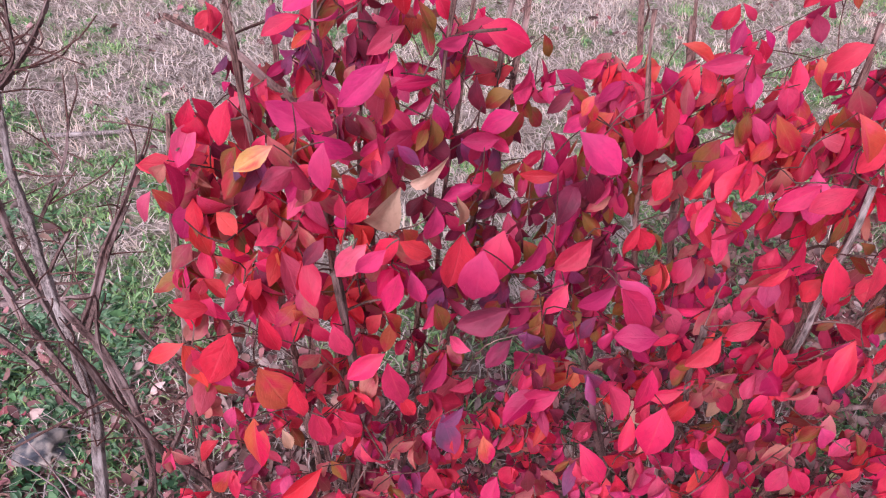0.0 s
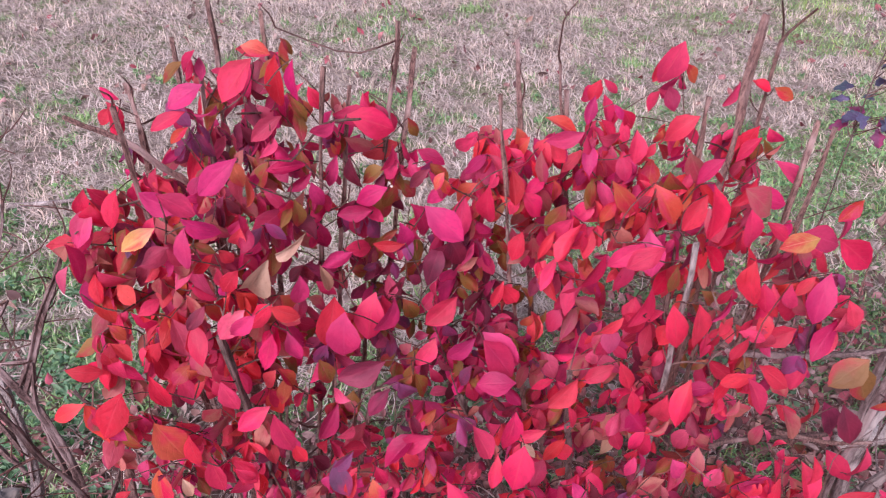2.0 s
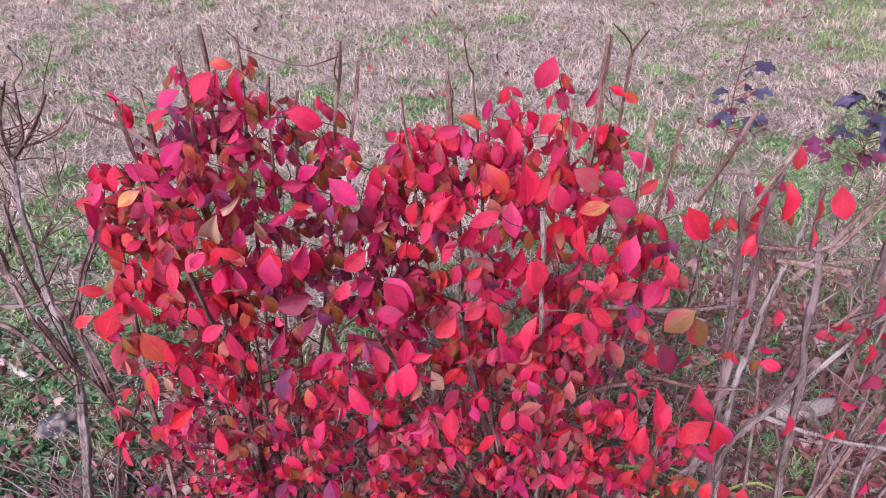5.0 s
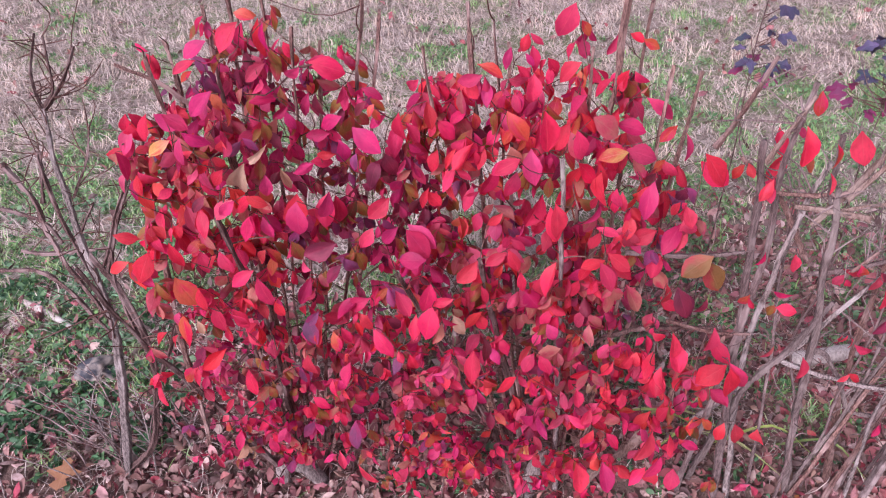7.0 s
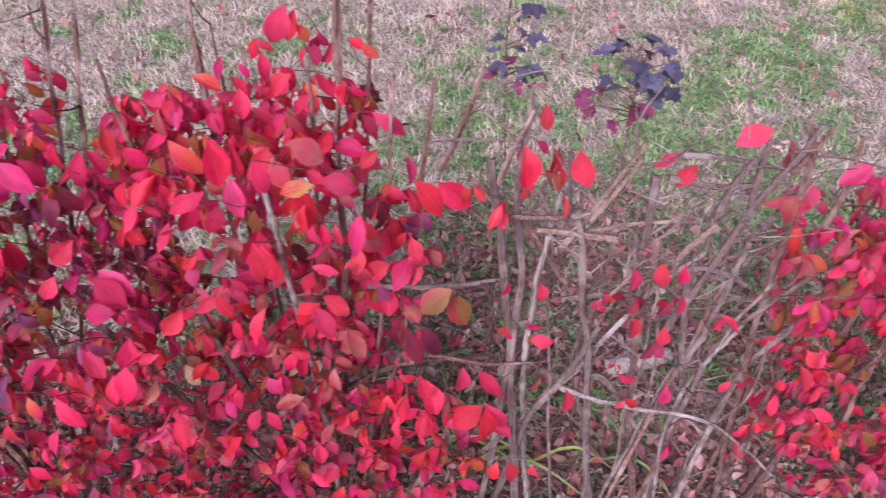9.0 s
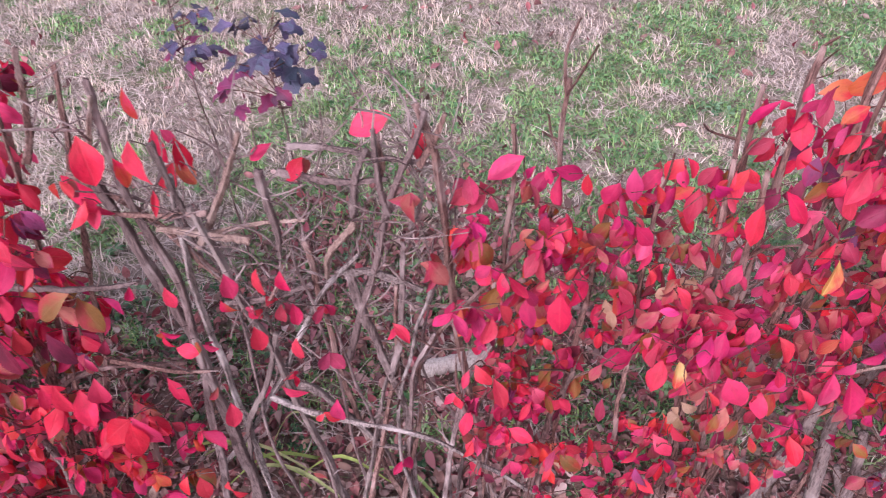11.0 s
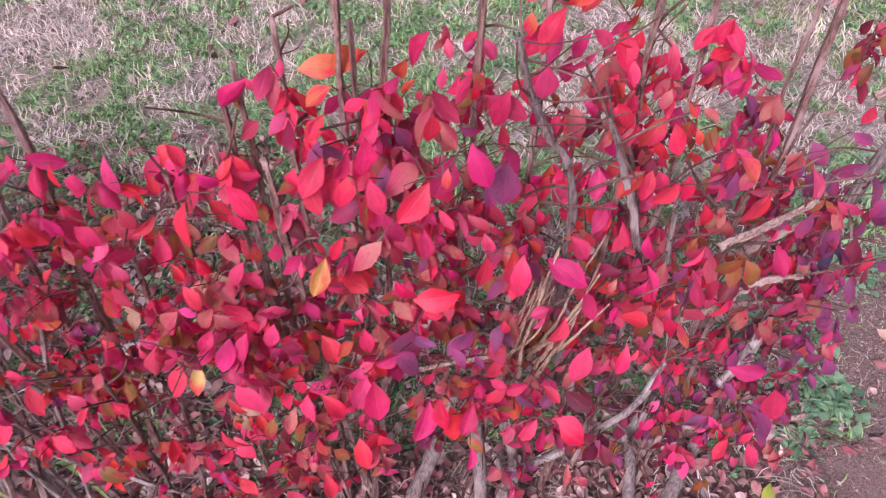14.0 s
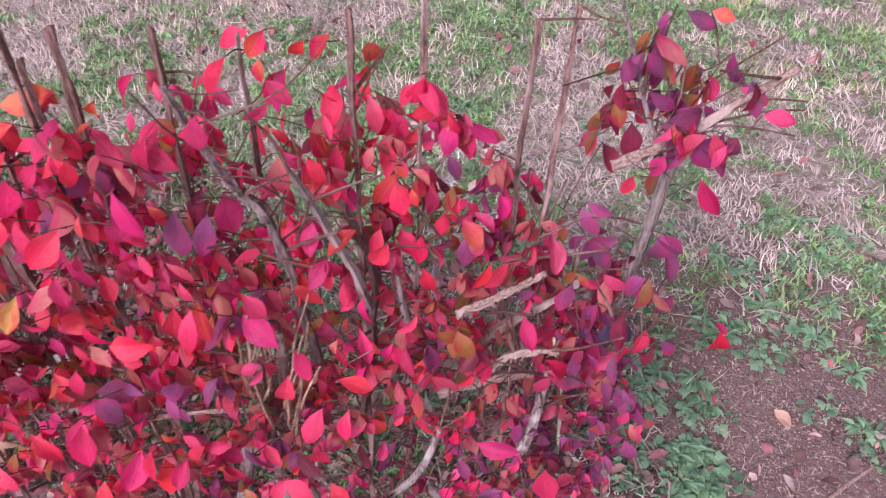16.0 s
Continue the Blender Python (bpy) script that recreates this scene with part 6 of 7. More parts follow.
LEAVES_FULL_L = (
    (-0.069, 0.60, 0.701, -0.048, 0.58, 0.662, 0), (0.721, 0.58, 0.697, 0.709, 0.55, 0.658, 0), (0.752, 0.67, 0.695, 0.772, 0.64, 0.621, 0), (0.034, 0.66, 0.693, 0.051, 0.63, 0.646, 3),
    (0.254, 0.58, 0.691, 0.266, 0.56, 0.658, 0), (0.637, 0.60, 0.683, 0.621, 0.58, 0.652, 0), (0.489, 0.61, 0.680, 0.469, 0.59, 0.648, 0), (0.089, 0.64, 0.676, 0.100, 0.62, 0.638, 4),
    (0.500, 0.61, 0.674, 0.518, 0.59, 0.645, 0), (0.063, 0.65, 0.673, 0.052, 0.63, 0.636, 0), (-0.119, 0.59, 0.664, -0.163, 0.55, 0.638, 0), (-0.261, 0.63, 0.657, -0.293, 0.61, 0.643, 0),
    (0.763, 0.70, 0.640, 0.784, 0.66, 0.591, 0), (0.024, 0.64, 0.599, 0.029, 0.61, 0.551, 0))
LEAVES_FULL_M = (
    (0.116, 0.63, 0.595, 0.105, 0.60, 0.554, 0), (0.576, 0.60, 0.592, 0.583, 0.58, 0.562, 0), (0.604, 0.57, 0.571, 0.591, 0.55, 0.545, 0), (-0.104, 0.62, 0.565, -0.093, 0.59, 0.518, 0),
    (0.721, 0.54, 0.557, 0.691, 0.49, 0.490, 0), (0.562, 0.57, 0.547, 0.592, 0.55, 0.535, 0), (0.071, 0.63, 0.535, 0.078, 0.61, 0.499, 0), (0.639, 0.56, 0.510, 0.665, 0.54, 0.491, 0),
    (0.615, 0.57, 0.504, 0.600, 0.55, 0.476, 0), (0.018, 0.63, 0.471, 0.051, 0.62, 0.442, 0), (0.774, 0.60, 0.465, 0.782, 0.57, 0.435, 0), (0.753, 0.55, 0.457, 0.732, 0.52, 0.410, 0),
    (-0.352, 0.66, 0.446, -0.347, 0.63, 0.399, 0), (0.643, 0.57, 0.395, 0.664, 0.52, 0.336, 1))
LEAVES_FULL_N = (
    (0.592, 0.58, 0.368, 0.607, 0.54, 0.320, 0), (0.798, 0.59, 0.356, 0.793, 0.56, 0.318, 0), (0.094, 0.66, 0.352, 0.093, 0.61, 0.294, 3), (-0.116, 0.64, 0.292, -0.102, 0.62, 0.255, 1),
    (-0.189, 0.65, 0.292, -0.201, 0.62, 0.253, 1), (0.046, 0.64, 0.255, 0.060, 0.61, 0.216, 0), (0.074, 0.67, 0.151, 0.121, 0.64, 0.095, 0))
LEAVES_SPARSE_A = (
    (0.950, 0.84, 1.125, 0.953, 0.83, 1.081, 4), (0.988, 0.74, 1.111, 1.000, 0.72, 1.059, 0), (0.911, 0.76, 1.105, 0.927, 0.73, 1.021, 0), (0.959, 0.74, 1.084, 0.975, 0.73, 1.045, 4),
    (1.304, 0.84, 1.078, 1.244, 0.82, 1.067, 0), (1.150, 0.79, 1.070, 1.116, 0.78, 1.050, 1), (1.334, 0.84, 1.065, 1.345, 0.82, 1.014, 0), (0.950, 0.90, 1.016, 0.971, 0.89, 1.000, 1),
    (0.976, 0.88, 1.015, 0.994, 0.86, 0.962, 0), (0.927, 0.92, 1.002, 0.940, 0.90, 0.954, 0), (0.963, 0.88, 0.971, 0.992, 0.87, 0.941, 4), (0.949, 0.91, 0.952, 0.927, 0.89, 0.897, 0),
    (1.127, 0.68, 0.946, 1.124, 0.67, 0.903, 0), (1.158, 0.68, 0.943, 1.159, 0.67, 0.901, 0))
LEAVES_SPARSE_B = (
    (1.081, 0.68, 0.936, 1.087, 0.67, 0.898, 1), (1.164, 0.68, 0.878, 1.168, 0.67, 0.843, 0), (1.053, 0.70, 0.861, 1.068, 0.69, 0.829, 4), (0.902, 0.74, 0.847, 0.895, 0.73, 0.816, 0),
    (0.955, 0.74, 0.845, 0.963, 0.73, 0.808, 0), (1.099, 0.68, 0.827, 1.105, 0.67, 0.785, 0), (1.157, 0.68, 0.802, 1.155, 0.67, 0.762, 0), (0.931, 0.72, 0.768, 0.962, 0.71, 0.765, 1),
    (0.945, 0.72, 0.726, 0.979, 0.71, 0.727, 0), (1.104, 0.70, 0.655, 1.142, 0.69, 0.634, 0), (0.866, 0.65, 0.638, 0.913, 0.62, 0.578, 0), (1.193, 0.69, 0.636, 1.191, 0.67, 0.588, 1),
    (0.867, 0.64, 0.634, 0.879, 0.61, 0.557, 0), (0.863, 0.65, 0.630, 0.804, 0.63, 0.587, 0))
LEAVES_SPARSE_C = (
    (1.015, 0.69, 0.623, 1.018, 0.67, 0.581, 0), (0.864, 0.78, 0.564, 0.904, 0.74, 0.519, 0), (0.899, 0.66, 0.433, 0.885, 0.64, 0.393, 0), (0.921, 0.66, 0.432, 0.933, 0.64, 0.391, 0),
    (0.970, 0.66, 0.419, 0.970, 0.64, 0.369, 0), (0.946, 0.98, 0.274, 0.962, 0.93, 0.210, 0))
LEAVES_LONG_A = (
    (2.721, 0.97, 1.176, 2.743, 0.96, 1.173, 4), (2.695, 0.97, 1.175, 2.725, 0.96, 1.164, 3), (2.247, 0.91, 1.173, 2.227, 0.90, 1.147, 4), (2.210, 0.88, 1.157, 2.175, 0.86, 1.097, 0),
    (2.244, 0.89, 1.123, 2.272, 0.88, 1.102, 1), (2.187, 0.82, 1.122, 2.184, 0.81, 1.085, 1), (2.762, 0.99, 1.115, 2.764, 0.98, 1.082, 3), (2.144, 0.79, 1.114, 2.123, 0.77, 1.071, 1),
    (2.250, 0.87, 1.109, 2.222, 0.86, 1.082, 1), (2.023, 0.83, 1.105, 2.009, 0.82, 1.088, 1), (2.284, 1.03, 1.101, 2.255, 1.02, 1.071, 4), (2.118, 0.80, 1.099, 2.163, 0.79, 1.077, 1),
    (2.736, 0.97, 1.099, 2.745, 0.96, 1.071, 1), (2.061, 0.77, 1.098, 2.058, 0.76, 1.068, 0))
LEAVES_LONG_B = (
    (2.666, 0.93, 1.098, 2.695, 0.92, 1.081, 3), (2.252, 1.02, 1.097, 2.231, 1.02, 1.075, 11), (1.982, 0.90, 1.092, 1.926, 0.89, 1.078, 4), (2.640, 0.96, 1.090, 2.637, 0.95, 1.062, 2),
    (2.786, 0.91, 1.087, 2.817, 0.90, 1.089, 1), (2.056, 0.95, 1.086, 2.020, 0.93, 1.059, 1), (2.348, 0.93, 1.083, 2.362, 0.91, 1.043, 12), (2.040, 0.86, 1.079, 2.023, 0.85, 1.071, 4),
    (1.951, 0.92, 1.078, 1.964, 0.92, 1.060, 4), (2.073, 0.89, 1.074, 2.068, 0.88, 1.051, 12), (1.987, 0.76, 1.074, 1.986, 0.74, 1.039, 0), (2.302, 0.90, 1.073, 2.303, 0.89, 1.041, 0),
    (1.941, 0.86, 1.071, 1.909, 0.85, 1.053, 4), (2.190, 1.02, 1.070, 2.187, 1.01, 1.040, 4))
LEAVES_LONG_C = (
    (2.686, 0.97, 1.069, 2.675, 0.97, 1.043, 3), (1.982, 0.84, 1.066, 1.958, 0.83, 1.062, 0), (2.103, 0.76, 1.066, 2.120, 0.74, 1.015, 1), (2.227, 1.00, 1.065, 2.210, 0.98, 1.013, 1),
    (1.927, 0.81, 1.062, 1.919, 0.80, 1.047, 0), (1.892, 0.91, 1.060, 1.964, 0.91, 1.072, 4), (2.430, 0.88, 1.059, 2.417, 0.88, 1.046, 1), (1.966, 0.76, 1.058, 1.950, 0.75, 1.011, 1),
    (2.077, 0.73, 1.057, 2.073, 0.72, 1.036, 4), (2.000, 0.82, 1.056, 2.011, 0.81, 1.040, 0), (2.406, 0.91, 1.053, 2.395, 0.90, 1.026, 0), (2.333, 1.00, 1.052, 2.327, 0.99, 1.027, 0),
    (2.056, 0.72, 1.046, 2.027, 0.69, 1.017, 0), (1.931, 0.84, 1.046, 1.909, 0.82, 1.024, 0))
LEAVES_LONG_D = (
    (2.215, 1.04, 1.044, 2.175, 1.02, 0.988, 0), (2.744, 0.99, 1.044, 2.761, 0.98, 1.022, 3), (2.291, 1.00, 1.042, 2.318, 1.01, 1.064, 1), (2.323, 0.96, 1.037, 2.314, 0.94, 0.999, 0),
    (2.658, 0.96, 1.036, 2.659, 0.94, 0.998, 2), (1.990, 0.74, 1.034, 2.001, 0.72, 0.996, 0), (2.444, 0.89, 1.030, 2.460, 0.87, 1.015, 3), (1.964, 0.75, 1.029, 1.957, 0.73, 1.000, 0),
    (2.089, 0.84, 1.025, 2.115, 0.84, 1.009, 3), (1.932, 0.79, 1.024, 1.907, 0.76, 0.990, 0), (1.899, 0.78, 1.016, 1.888, 0.77, 0.978, 0), (2.380, 0.90, 1.013, 2.393, 0.89, 0.995, 4),
    (1.783, 0.73, 1.013, 1.765, 0.70, 0.955, 0), (2.082, 0.80, 1.012, 2.062, 0.78, 0.960, 1))
LEAVES_LONG_E = (
    (2.146, 0.79, 1.012, 2.141, 0.77, 0.956, 3), (2.425, 0.86, 1.011, 2.435, 0.84, 0.976, 1), (2.280, 1.06, 1.010, 2.246, 1.05, 0.976, 1), (2.189, 0.97, 1.010, 2.184, 0.95, 0.966, 0),
    (1.821, 0.76, 1.009, 1.852, 0.74, 0.974, 0), (1.486, 0.84, 1.008, 1.432, 0.82, 0.983, 1), (2.049, 0.69, 1.006, 2.053, 0.67, 0.974, 1), (1.750, 0.72, 1.005, 1.725, 0.70, 0.981, 0),
    (2.100, 0.81, 1.000, 2.119, 0.81, 0.977, 4), (2.248, 1.02, 1.000, 2.239, 1.01, 0.966, 1), (2.121, 0.93, 0.999, 2.148, 0.92, 0.972, 0), (2.051, 0.73, 0.997, 2.050, 0.72, 0.976, 0),
    (1.908, 0.78, 0.997, 1.922, 0.76, 0.960, 0), (2.114, 0.91, 0.988, 2.116, 0.90, 0.957, 1))
LEAVES_LONG_F = (
    (2.631, 0.99, 0.982, 2.649, 0.97, 0.954, 2), (1.644, 0.85, 0.979, 1.646, 0.83, 0.931, 1), (1.577, 0.84, 0.976, 1.576, 0.83, 0.944, 11), (2.398, 0.89, 0.976, 2.404, 0.88, 0.956, 4),
    (2.375, 0.91, 0.969, 2.386, 0.89, 0.934, 0), (2.441, 0.86, 0.966, 2.437, 0.85, 0.940, 0), (2.220, 0.99, 0.965, 2.233, 0.98, 0.942, 6), (1.864, 0.93, 0.963, 1.850, 0.91, 0.934, 0),
    (2.752, 0.95, 0.961, 2.778, 0.93, 0.919, 1), (2.374, 0.94, 0.959, 2.342, 0.92, 0.918, 4), (2.505, 0.91, 0.957, 2.519, 0.89, 0.930, 1), (2.155, 0.89, 0.954, 2.164, 0.87, 0.894, 1),
    (2.124, 0.90, 0.953, 2.110, 0.87, 0.916, 2), (2.613, 0.91, 0.949, 2.642, 0.90, 0.936, 3))
LEAVES_LONG_G = (
    (2.705, 0.99, 0.947, 2.700, 0.97, 0.915, 6), (2.142, 0.86, 0.944, 2.132, 0.83, 0.895, 3), (1.526, 0.64, 0.943, 1.522, 0.61, 0.901, 0), (1.683, 0.86, 0.940, 1.693, 0.85, 0.911, 0),
    (2.460, 0.88, 0.939, 2.485, 0.86, 0.914, 4), (2.676, 0.98, 0.938, 2.665, 0.97, 0.914, 0), (2.222, 0.74, 0.936, 2.244, 0.73, 0.908, 1), (1.439, 0.61, 0.933, 1.430, 0.59, 0.904, 11),
    (1.746, 0.86, 0.931, 1.727, 0.83, 0.893, 0), (2.373, 0.84, 0.930, 2.352, 0.82, 0.895, 0), (2.165, 0.72, 0.927, 2.158, 0.69, 0.886, 0), (1.449, 0.64, 0.921, 1.466, 0.63, 0.897, 11),
    (2.354, 0.89, 0.905, 2.339, 0.87, 0.871, 0), (2.499, 0.84, 0.905, 2.484, 0.82, 0.873, 0))
LEAVES_LONG_H = (
    (2.156, 0.75, 0.903, 2.161, 0.73, 0.849, 4), (2.573, 0.90, 0.900, 2.585, 0.87, 0.864, 12), (2.406, 0.89, 0.896, 2.402, 0.87, 0.864, 0), (2.659, 0.91, 0.893, 2.621, 0.90, 0.872, 3),
    (1.922, 0.75, 0.893, 1.907, 0.72, 0.856, 5), (2.123, 0.75, 0.891, 2.119, 0.73, 0.851, 0), (2.414, 0.84, 0.890, 2.428, 0.82, 0.859, 0), (1.856, 0.78, 0.888, 1.850, 0.77, 0.864, 1),
    (2.716, 0.93, 0.883, 2.720, 0.91, 0.824, 3), (2.709, 0.93, 0.877, 2.750, 0.92, 0.863, 3), (2.008, 0.73, 0.871, 2.032, 0.71, 0.838, 0), (2.159, 1.04, 0.871, 2.162, 1.02, 0.833, 0),
    (2.519, 0.88, 0.869, 2.493, 0.86, 0.827, 0), (2.616, 0.99, 0.867, 2.638, 0.97, 0.835, 8))
LEAVES_LONG_I = (
    (2.341, 0.81, 0.863, 2.342, 0.79, 0.826, 1), (2.412, 0.79, 0.860, 2.391, 0.78, 0.831, 0), (1.733, 0.90, 0.856, 1.763, 0.89, 0.817, 11), (1.806, 0.78, 0.853, 1.786, 0.76, 0.830, 0),
    (2.251, 0.73, 0.852, 2.197, 0.75, 0.890, 1), (1.677, 0.84, 0.851, 1.680, 0.81, 0.799, 0), (1.916, 0.74, 0.851, 1.939, 0.74, 0.834, 1), (2.338, 0.78, 0.837, 2.355, 0.75, 0.802, 1),
    (2.632, 0.96, 0.833, 2.661, 0.94, 0.801, 8), (1.534, 0.74, 0.832, 1.517, 0.73, 0.817, 2), (2.029, 0.73, 0.831, 2.093, 0.72, 0.848, 0), (2.400, 0.76, 0.830, 2.408, 0.74, 0.792, 1),
    (1.980, 0.73, 0.829, 1.995, 0.72, 0.810, 0), (2.043, 0.72, 0.818, 2.067, 0.72, 0.811, 0))
LEAVES_LONG_J = (
    (1.717, 0.77, 0.817, 1.739, 0.75, 0.791, 0), (2.145, 0.71, 0.812, 2.150, 0.70, 0.794, 0), (2.608, 0.90, 0.810, 2.593, 0.88, 0.776, 3), (2.255, 0.76, 0.809, 2.273, 0.74, 0.772, 1),
    (1.582, 0.83, 0.798, 1.581, 0.80, 0.756, 0), (2.544, 0.85, 0.796, 2.556, 0.82, 0.761, 1), (1.408, 0.64, 0.782, 1.398, 0.62, 0.765, 0), (2.748, 1.02, 0.778, 2.766, 0.99, 0.731, 3),
    (1.754, 0.73, 0.770, 1.737, 0.71, 0.748, 1), (1.960, 0.73, 0.770, 1.966, 0.71, 0.744, 0), (1.836, 0.74, 0.769, 1.828, 0.72, 0.743, 1), (2.009, 0.69, 0.769, 1.981, 0.68, 0.751, 1),
    (2.001, 0.69, 0.769, 2.036, 0.68, 0.742, 3), (1.595, 0.84, 0.768, 1.577, 0.80, 0.731, 0))
LEAVES_LONG_K = (
    (2.682, 0.89, 0.768, 2.677, 0.86, 0.721, 2), (2.416, 0.82, 0.761, 2.432, 0.80, 0.709, 3), (2.588, 0.86, 0.761, 2.603, 0.85, 0.743, 3), (1.993, 0.71, 0.757, 2.042, 0.72, 0.748, 3),
    (2.059, 0.71, 0.756, 2.021, 0.72, 0.761, 3), (2.581, 0.89, 0.756, 2.562, 0.87, 0.708, 1), (1.773, 0.73, 0.752, 1.762, 0.70, 0.715, 1), (2.236, 0.76, 0.751, 2.229, 0.73, 0.703, 0),
    (2.127, 0.66, 0.750, 2.149, 0.65, 0.741, 0), (1.795, 0.74, 0.750, 1.785, 0.71, 0.719, 1), (2.650, 0.91, 0.749, 2.674, 0.90, 0.728, 8), (2.108, 0.70, 0.749, 2.120, 0.69, 0.731, 3),
    (2.351, 0.75, 0.745, 2.328, 0.74, 0.777, 0), (2.108, 0.74, 0.738, 2.073, 0.72, 0.720, 3))
LEAVES_LONG_L = (
    (2.079, 0.72, 0.737, 2.096, 0.70, 0.719, 3), (2.717, 0.89, 0.735, 2.707, 0.87, 0.700, 0), (1.839, 0.73, 0.732, 1.869, 0.73, 0.720, 2), (2.088, 0.67, 0.731, 2.105, 0.66, 0.726, 4),
    (1.416, 0.69, 0.729, 1.437, 0.67, 0.697, 0), (1.788, 0.67, 0.728, 1.813, 0.65, 0.680, 0), (2.081, 0.72, 0.728, 2.115, 0.70, 0.808, 3), (2.150, 0.66, 0.728, 2.124, 0.65, 0.709, 0),
    (2.322, 0.73, 0.728, 2.311, 0.70, 0.687, 0), (1.559, 0.85, 0.727, 1.564, 0.82, 0.669, 0), (1.867, 0.69, 0.726, 1.873, 0.67, 0.701, 0), (2.483, 0.81, 0.724, 2.463, 0.79, 0.698, 0),
    (2.054, 0.69, 0.723, 2.038, 0.68, 0.705, 1), (1.728, 0.71, 0.722, 1.723, 0.68, 0.688, 5))
LEAVES_LONG_M = (
    (1.702, 0.71, 0.719, 1.686, 0.68, 0.682, 0), (2.180, 0.67, 0.719, 2.143, 0.66, 0.717, 1), (1.971, 0.68, 0.718, 1.978, 0.64, 0.664, 0), (1.891, 0.76, 0.714, 1.913, 0.74, 0.677, 0),
    (1.958, 0.70, 0.704, 1.946, 0.67, 0.662, 1), (1.898, 0.67, 0.703, 1.935, 0.65, 0.660, 0), (2.277, 0.75, 0.692, 2.250, 0.71, 0.646, 0), (2.369, 0.71, 0.690, 2.364, 0.69, 0.660, 1),
    (2.061, 0.67, 0.688, 2.066, 0.64, 0.653, 0), (2.046, 0.67, 0.683, 2.032, 0.63, 0.645, 1), (2.777, 1.01, 0.677, 2.758, 1.00, 0.645, 3), (1.907, 0.71, 0.673, 1.873, 0.70, 0.655, 1),
    (2.107, 0.67, 0.673, 2.093, 0.64, 0.640, 1), (2.206, 0.70, 0.671, 2.229, 0.68, 0.659, 0))
LEAVES_LONG_N = (
    (2.075, 0.67, 0.667, 2.083, 0.64, 0.628, 0), (2.843, 0.95, 0.666, 2.854, 0.93, 0.607, 0), (1.385, 0.68, 0.661, 1.391, 0.67, 0.638, 0), (2.466, 0.71, 0.659, 2.482, 0.69, 0.643, 3),
    (1.674, 0.77, 0.655, 1.626, 0.75, 0.661, 1), (1.940, 0.69, 0.653, 1.924, 0.67, 0.634, 0), (2.664, 0.86, 0.647, 2.680, 0.84, 0.624, 8), (2.166, 0.71, 0.643, 2.201, 0.69, 0.621, 3),
    (2.241, 0.71, 0.641, 2.272, 0.68, 0.629, 2), (1.446, 0.73, 0.640, 1.464, 0.70, 0.601, 0), (2.489, 0.75, 0.633, 2.561, 0.72, 0.641, 1), (2.635, 0.89, 0.631, 2.617, 0.87, 0.600, 8),
    (2.513, 0.68, 0.630, 2.537, 0.65, 0.603, 3), (2.102, 0.63, 0.625, 2.103, 0.61, 0.594, 1))
LEAVES_LONG_O = (
    (2.228, 0.68, 0.612, 2.264, 0.66, 0.608, 0), (2.778, 0.98, 0.599, 2.787, 0.96, 0.573, 1), (1.406, 0.70, 0.595, 1.398, 0.67, 0.567, 0), (2.234, 0.68, 0.594, 2.270, 0.66, 0.568, 0),
    (2.233, 0.74, 0.592, 2.215, 0.72, 0.571, 3), (1.809, 0.70, 0.587, 1.797, 0.68, 0.558, 6), (1.732, 0.68, 0.586, 1.761, 0.66, 0.549, 0), (1.907, 0.68, 0.584, 1.888, 0.67, 0.564, 0),
    (1.835, 0.73, 0.566, 1.820, 0.70, 0.540, 10), (1.852, 0.71, 0.558, 1.833, 0.69, 0.531, 6), (2.718, 0.87, 0.555, 2.706, 0.86, 0.531, 1), (2.590, 0.76, 0.554, 2.593, 0.73, 0.501, 0),
    (1.934, 0.69, 0.542, 1.946, 0.65, 0.508, 0), (2.210, 0.72, 0.541, 2.183, 0.69, 0.518, 0))
LEAVES_LONG_P = (
    (1.869, 0.69, 0.540, 1.879, 0.67, 0.516, 4), (1.724, 0.72, 0.495, 1.752, 0.69, 0.471, 0), (2.264, 0.74, 0.495, 2.292, 0.71, 0.465, 0), (1.876, 0.66, 0.482, 1.890, 0.63, 0.447, 0),
    (1.615, 0.73, 0.473, 1.622, 0.70, 0.442, 0), (2.563, 0.72, 0.453, 2.574, 0.69, 0.425, 0), (2.534, 0.73, 0.447, 2.514, 0.71, 0.416, 0), (1.707, 0.73, 0.438, 1.684, 0.71, 0.413, 0),
    (1.697, 0.69, 0.434, 1.715, 0.67, 0.399, 3), (1.660, 0.85, 0.413, 1.650, 0.81, 0.372, 12), (1.407, 0.76, 0.361, 1.422, 0.73, 0.324, 0), (1.790, 0.69, 0.354, 1.821, 0.66, 0.331, 0),
    (2.962, 1.27, 0.310, 2.986, 1.25, 0.295, 1), (2.248, 0.83, 0.305, 2.243, 0.80, 0.263, 1))

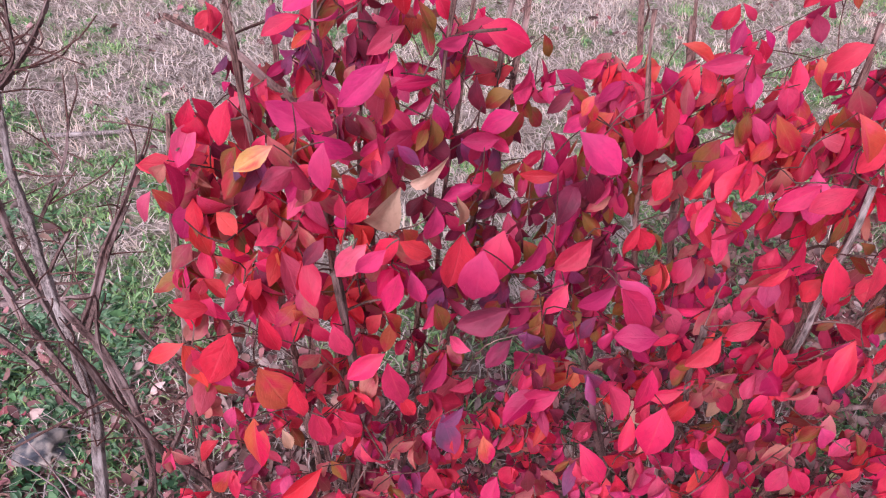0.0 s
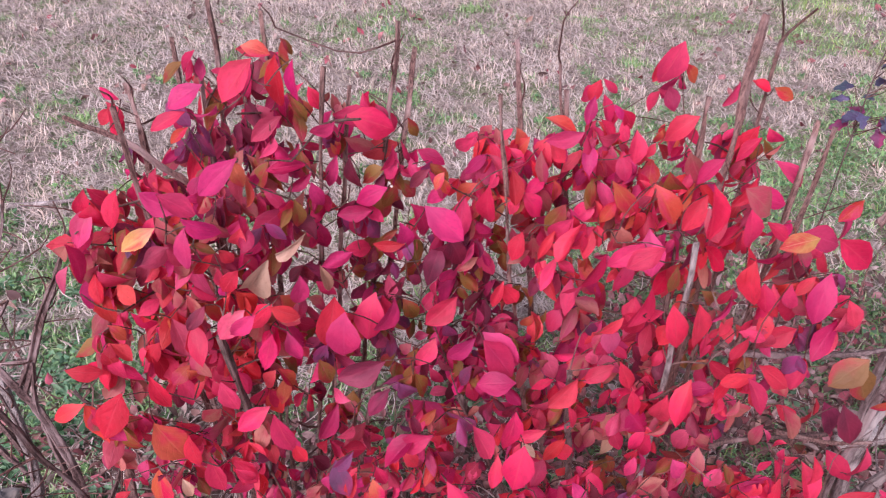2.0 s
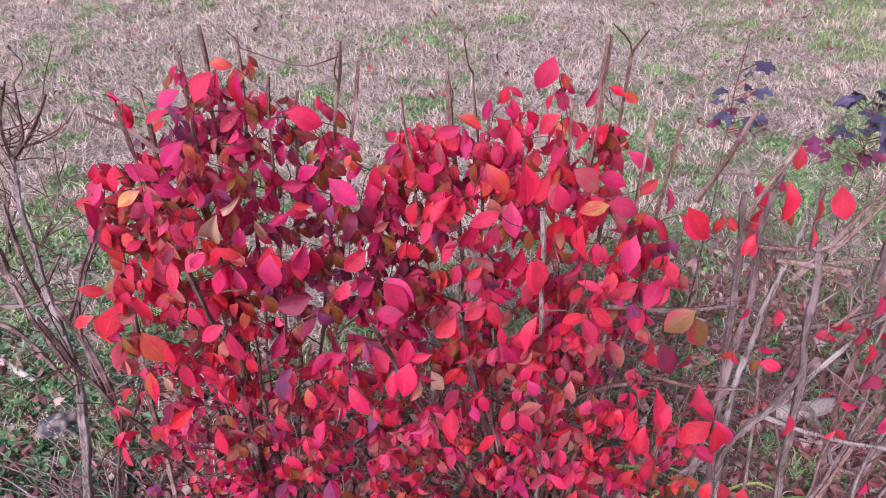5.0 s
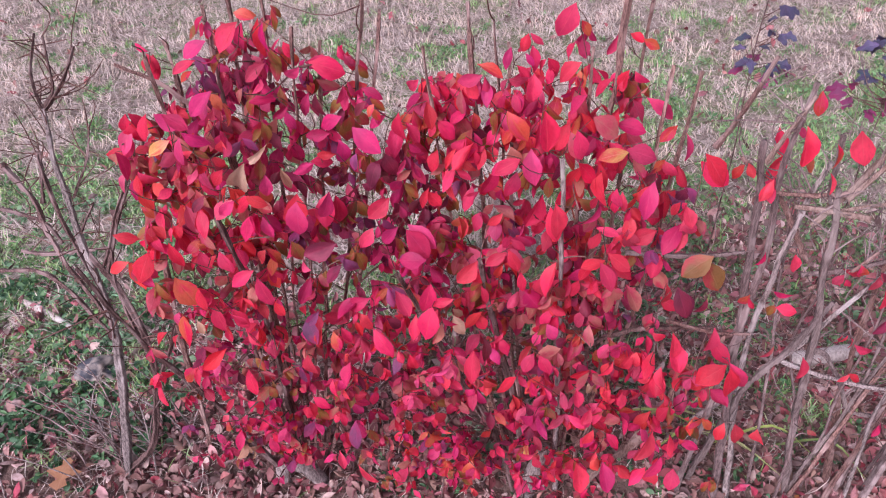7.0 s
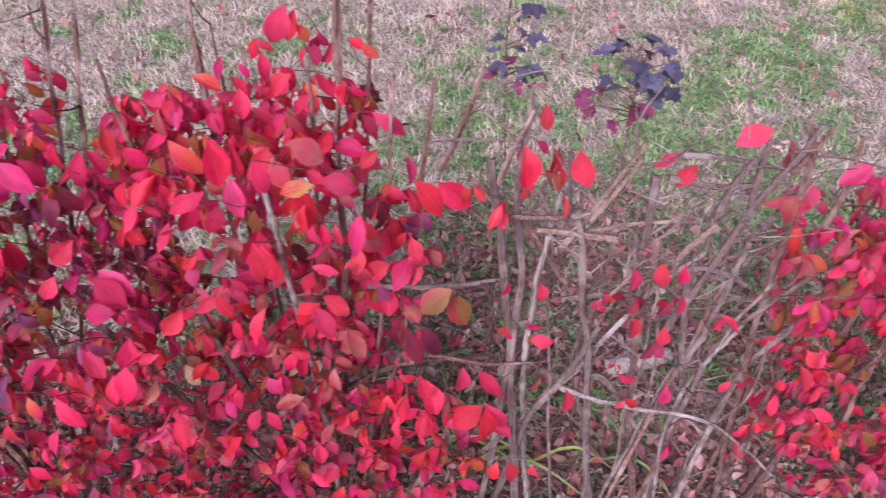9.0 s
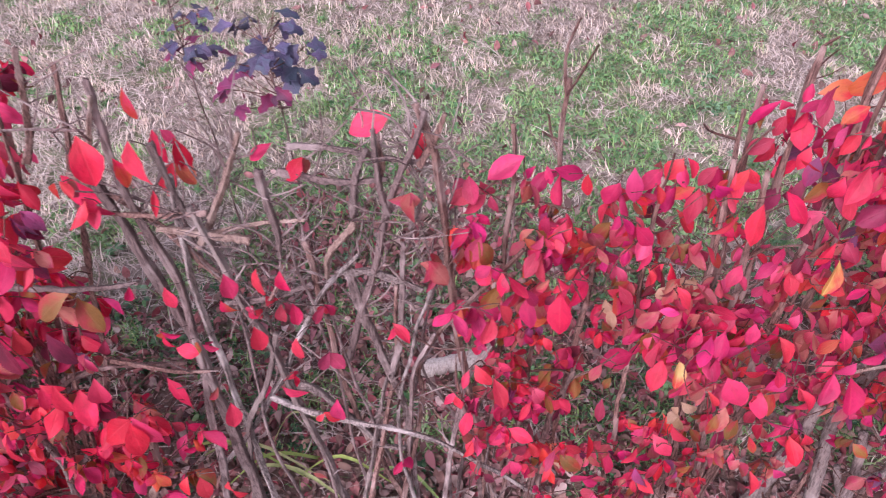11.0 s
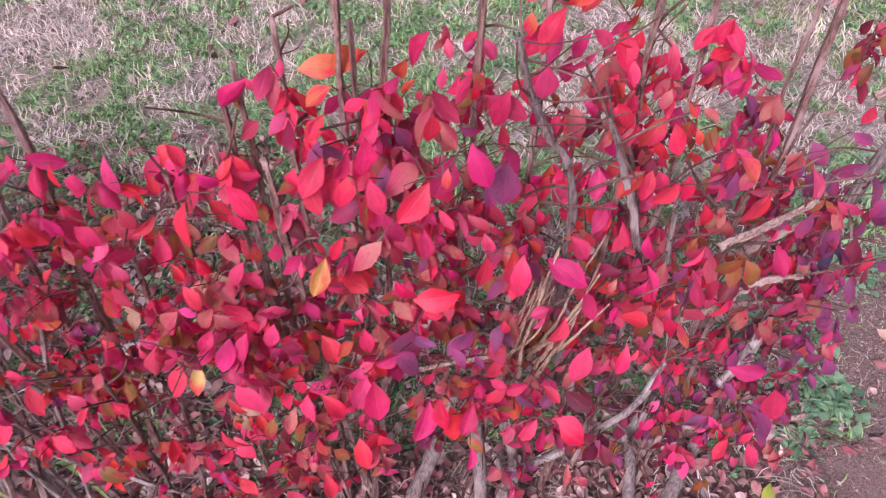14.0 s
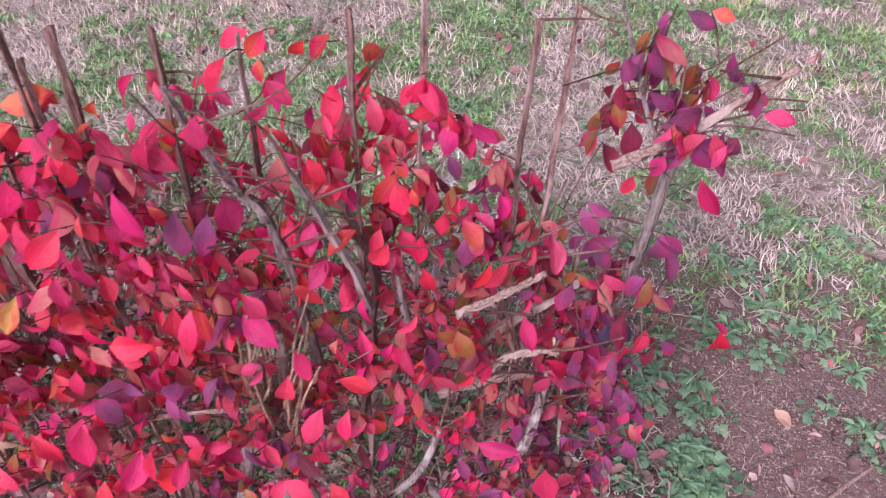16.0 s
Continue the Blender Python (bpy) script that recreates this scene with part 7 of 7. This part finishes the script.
PLACED = ((A, LEAVES_FULL_A), (A, LEAVES_FULL_B), (A, LEAVES_FULL_C), (A, LEAVES_FULL_D), (A, LEAVES_FULL_E), (A, LEAVES_FULL_F), (A, LEAVES_FULL_G), (A, LEAVES_FULL_H), (A, LEAVES_FULL_I), (A, LEAVES_FULL_J), (A, LEAVES_FULL_K), (A, LEAVES_FULL_L), (A, LEAVES_FULL_M), (A, LEAVES_FULL_N), (C, LEAVES_SPARSE_A), (C, LEAVES_SPARSE_B), (C, LEAVES_SPARSE_C), (D, LEAVES_LONG_A), (D, LEAVES_LONG_B), (D, LEAVES_LONG_C), (D, LEAVES_LONG_D), (D, LEAVES_LONG_E), (D, LEAVES_LONG_F), (D, LEAVES_LONG_G), (D, LEAVES_LONG_H), (D, LEAVES_LONG_I), (D, LEAVES_LONG_J), (D, LEAVES_LONG_K), (D, LEAVES_LONG_L), (D, LEAVES_LONG_M), (D, LEAVES_LONG_N), (D, LEAVES_LONG_O), (D, LEAVES_LONG_P))

for shrub, rows in PLACED:
    for fx, fy, fz, tx, ty, tz, kind in rows:
        foot, tip = Vector((fx, fy, fz)), Vector((tx, ty, tz))
        size = min(0.074 if foot.x < 1.3 else 0.064 if foot.z > 0.55 else 0.054, 1.13 * (tip - foot).length)
        shrub.shoot(foot + Vector((0, 0.003, -0.001)), 0.0011)
        shrub.leaf(foot, tip - foot, Vector((rnd.gauss(0, 0.42), -0.70, 0.62 + rnd.gauss(0, 0.26))), size, "purple" if shrub is D and LEAF_KEYS[kind] == "plum" else LEAF_KEYS[kind], rnd.choice((0, 1, 2, 4, 4, 7, 9, 9)), True)
for place, way, size, shape in (((-0.03, 0.69, 1.045), (-0.5, -0.3, -0.8), 0.10, 8), ((-0.02, 0.69, 1.05), (0.3, -0.3, 0.4), 0.05, 9), ((0.03, 0.70, 1.03), (0.3, -0.4, -0.7), 0.05, 8)):
    A.leaf(place, way, (0.2, -0.8, 0.5), size, "tan", shape + 4, True)

# ---- leaves of the shrubs ----
for s, count, label in ((A, 300, "dense red and crimson leaves behind the front ones"), (L, 300, ""), (C, 300, ""), (D, 300, "dense scarlet and purple leaves behind the front ones")):
    s.done(count, label)
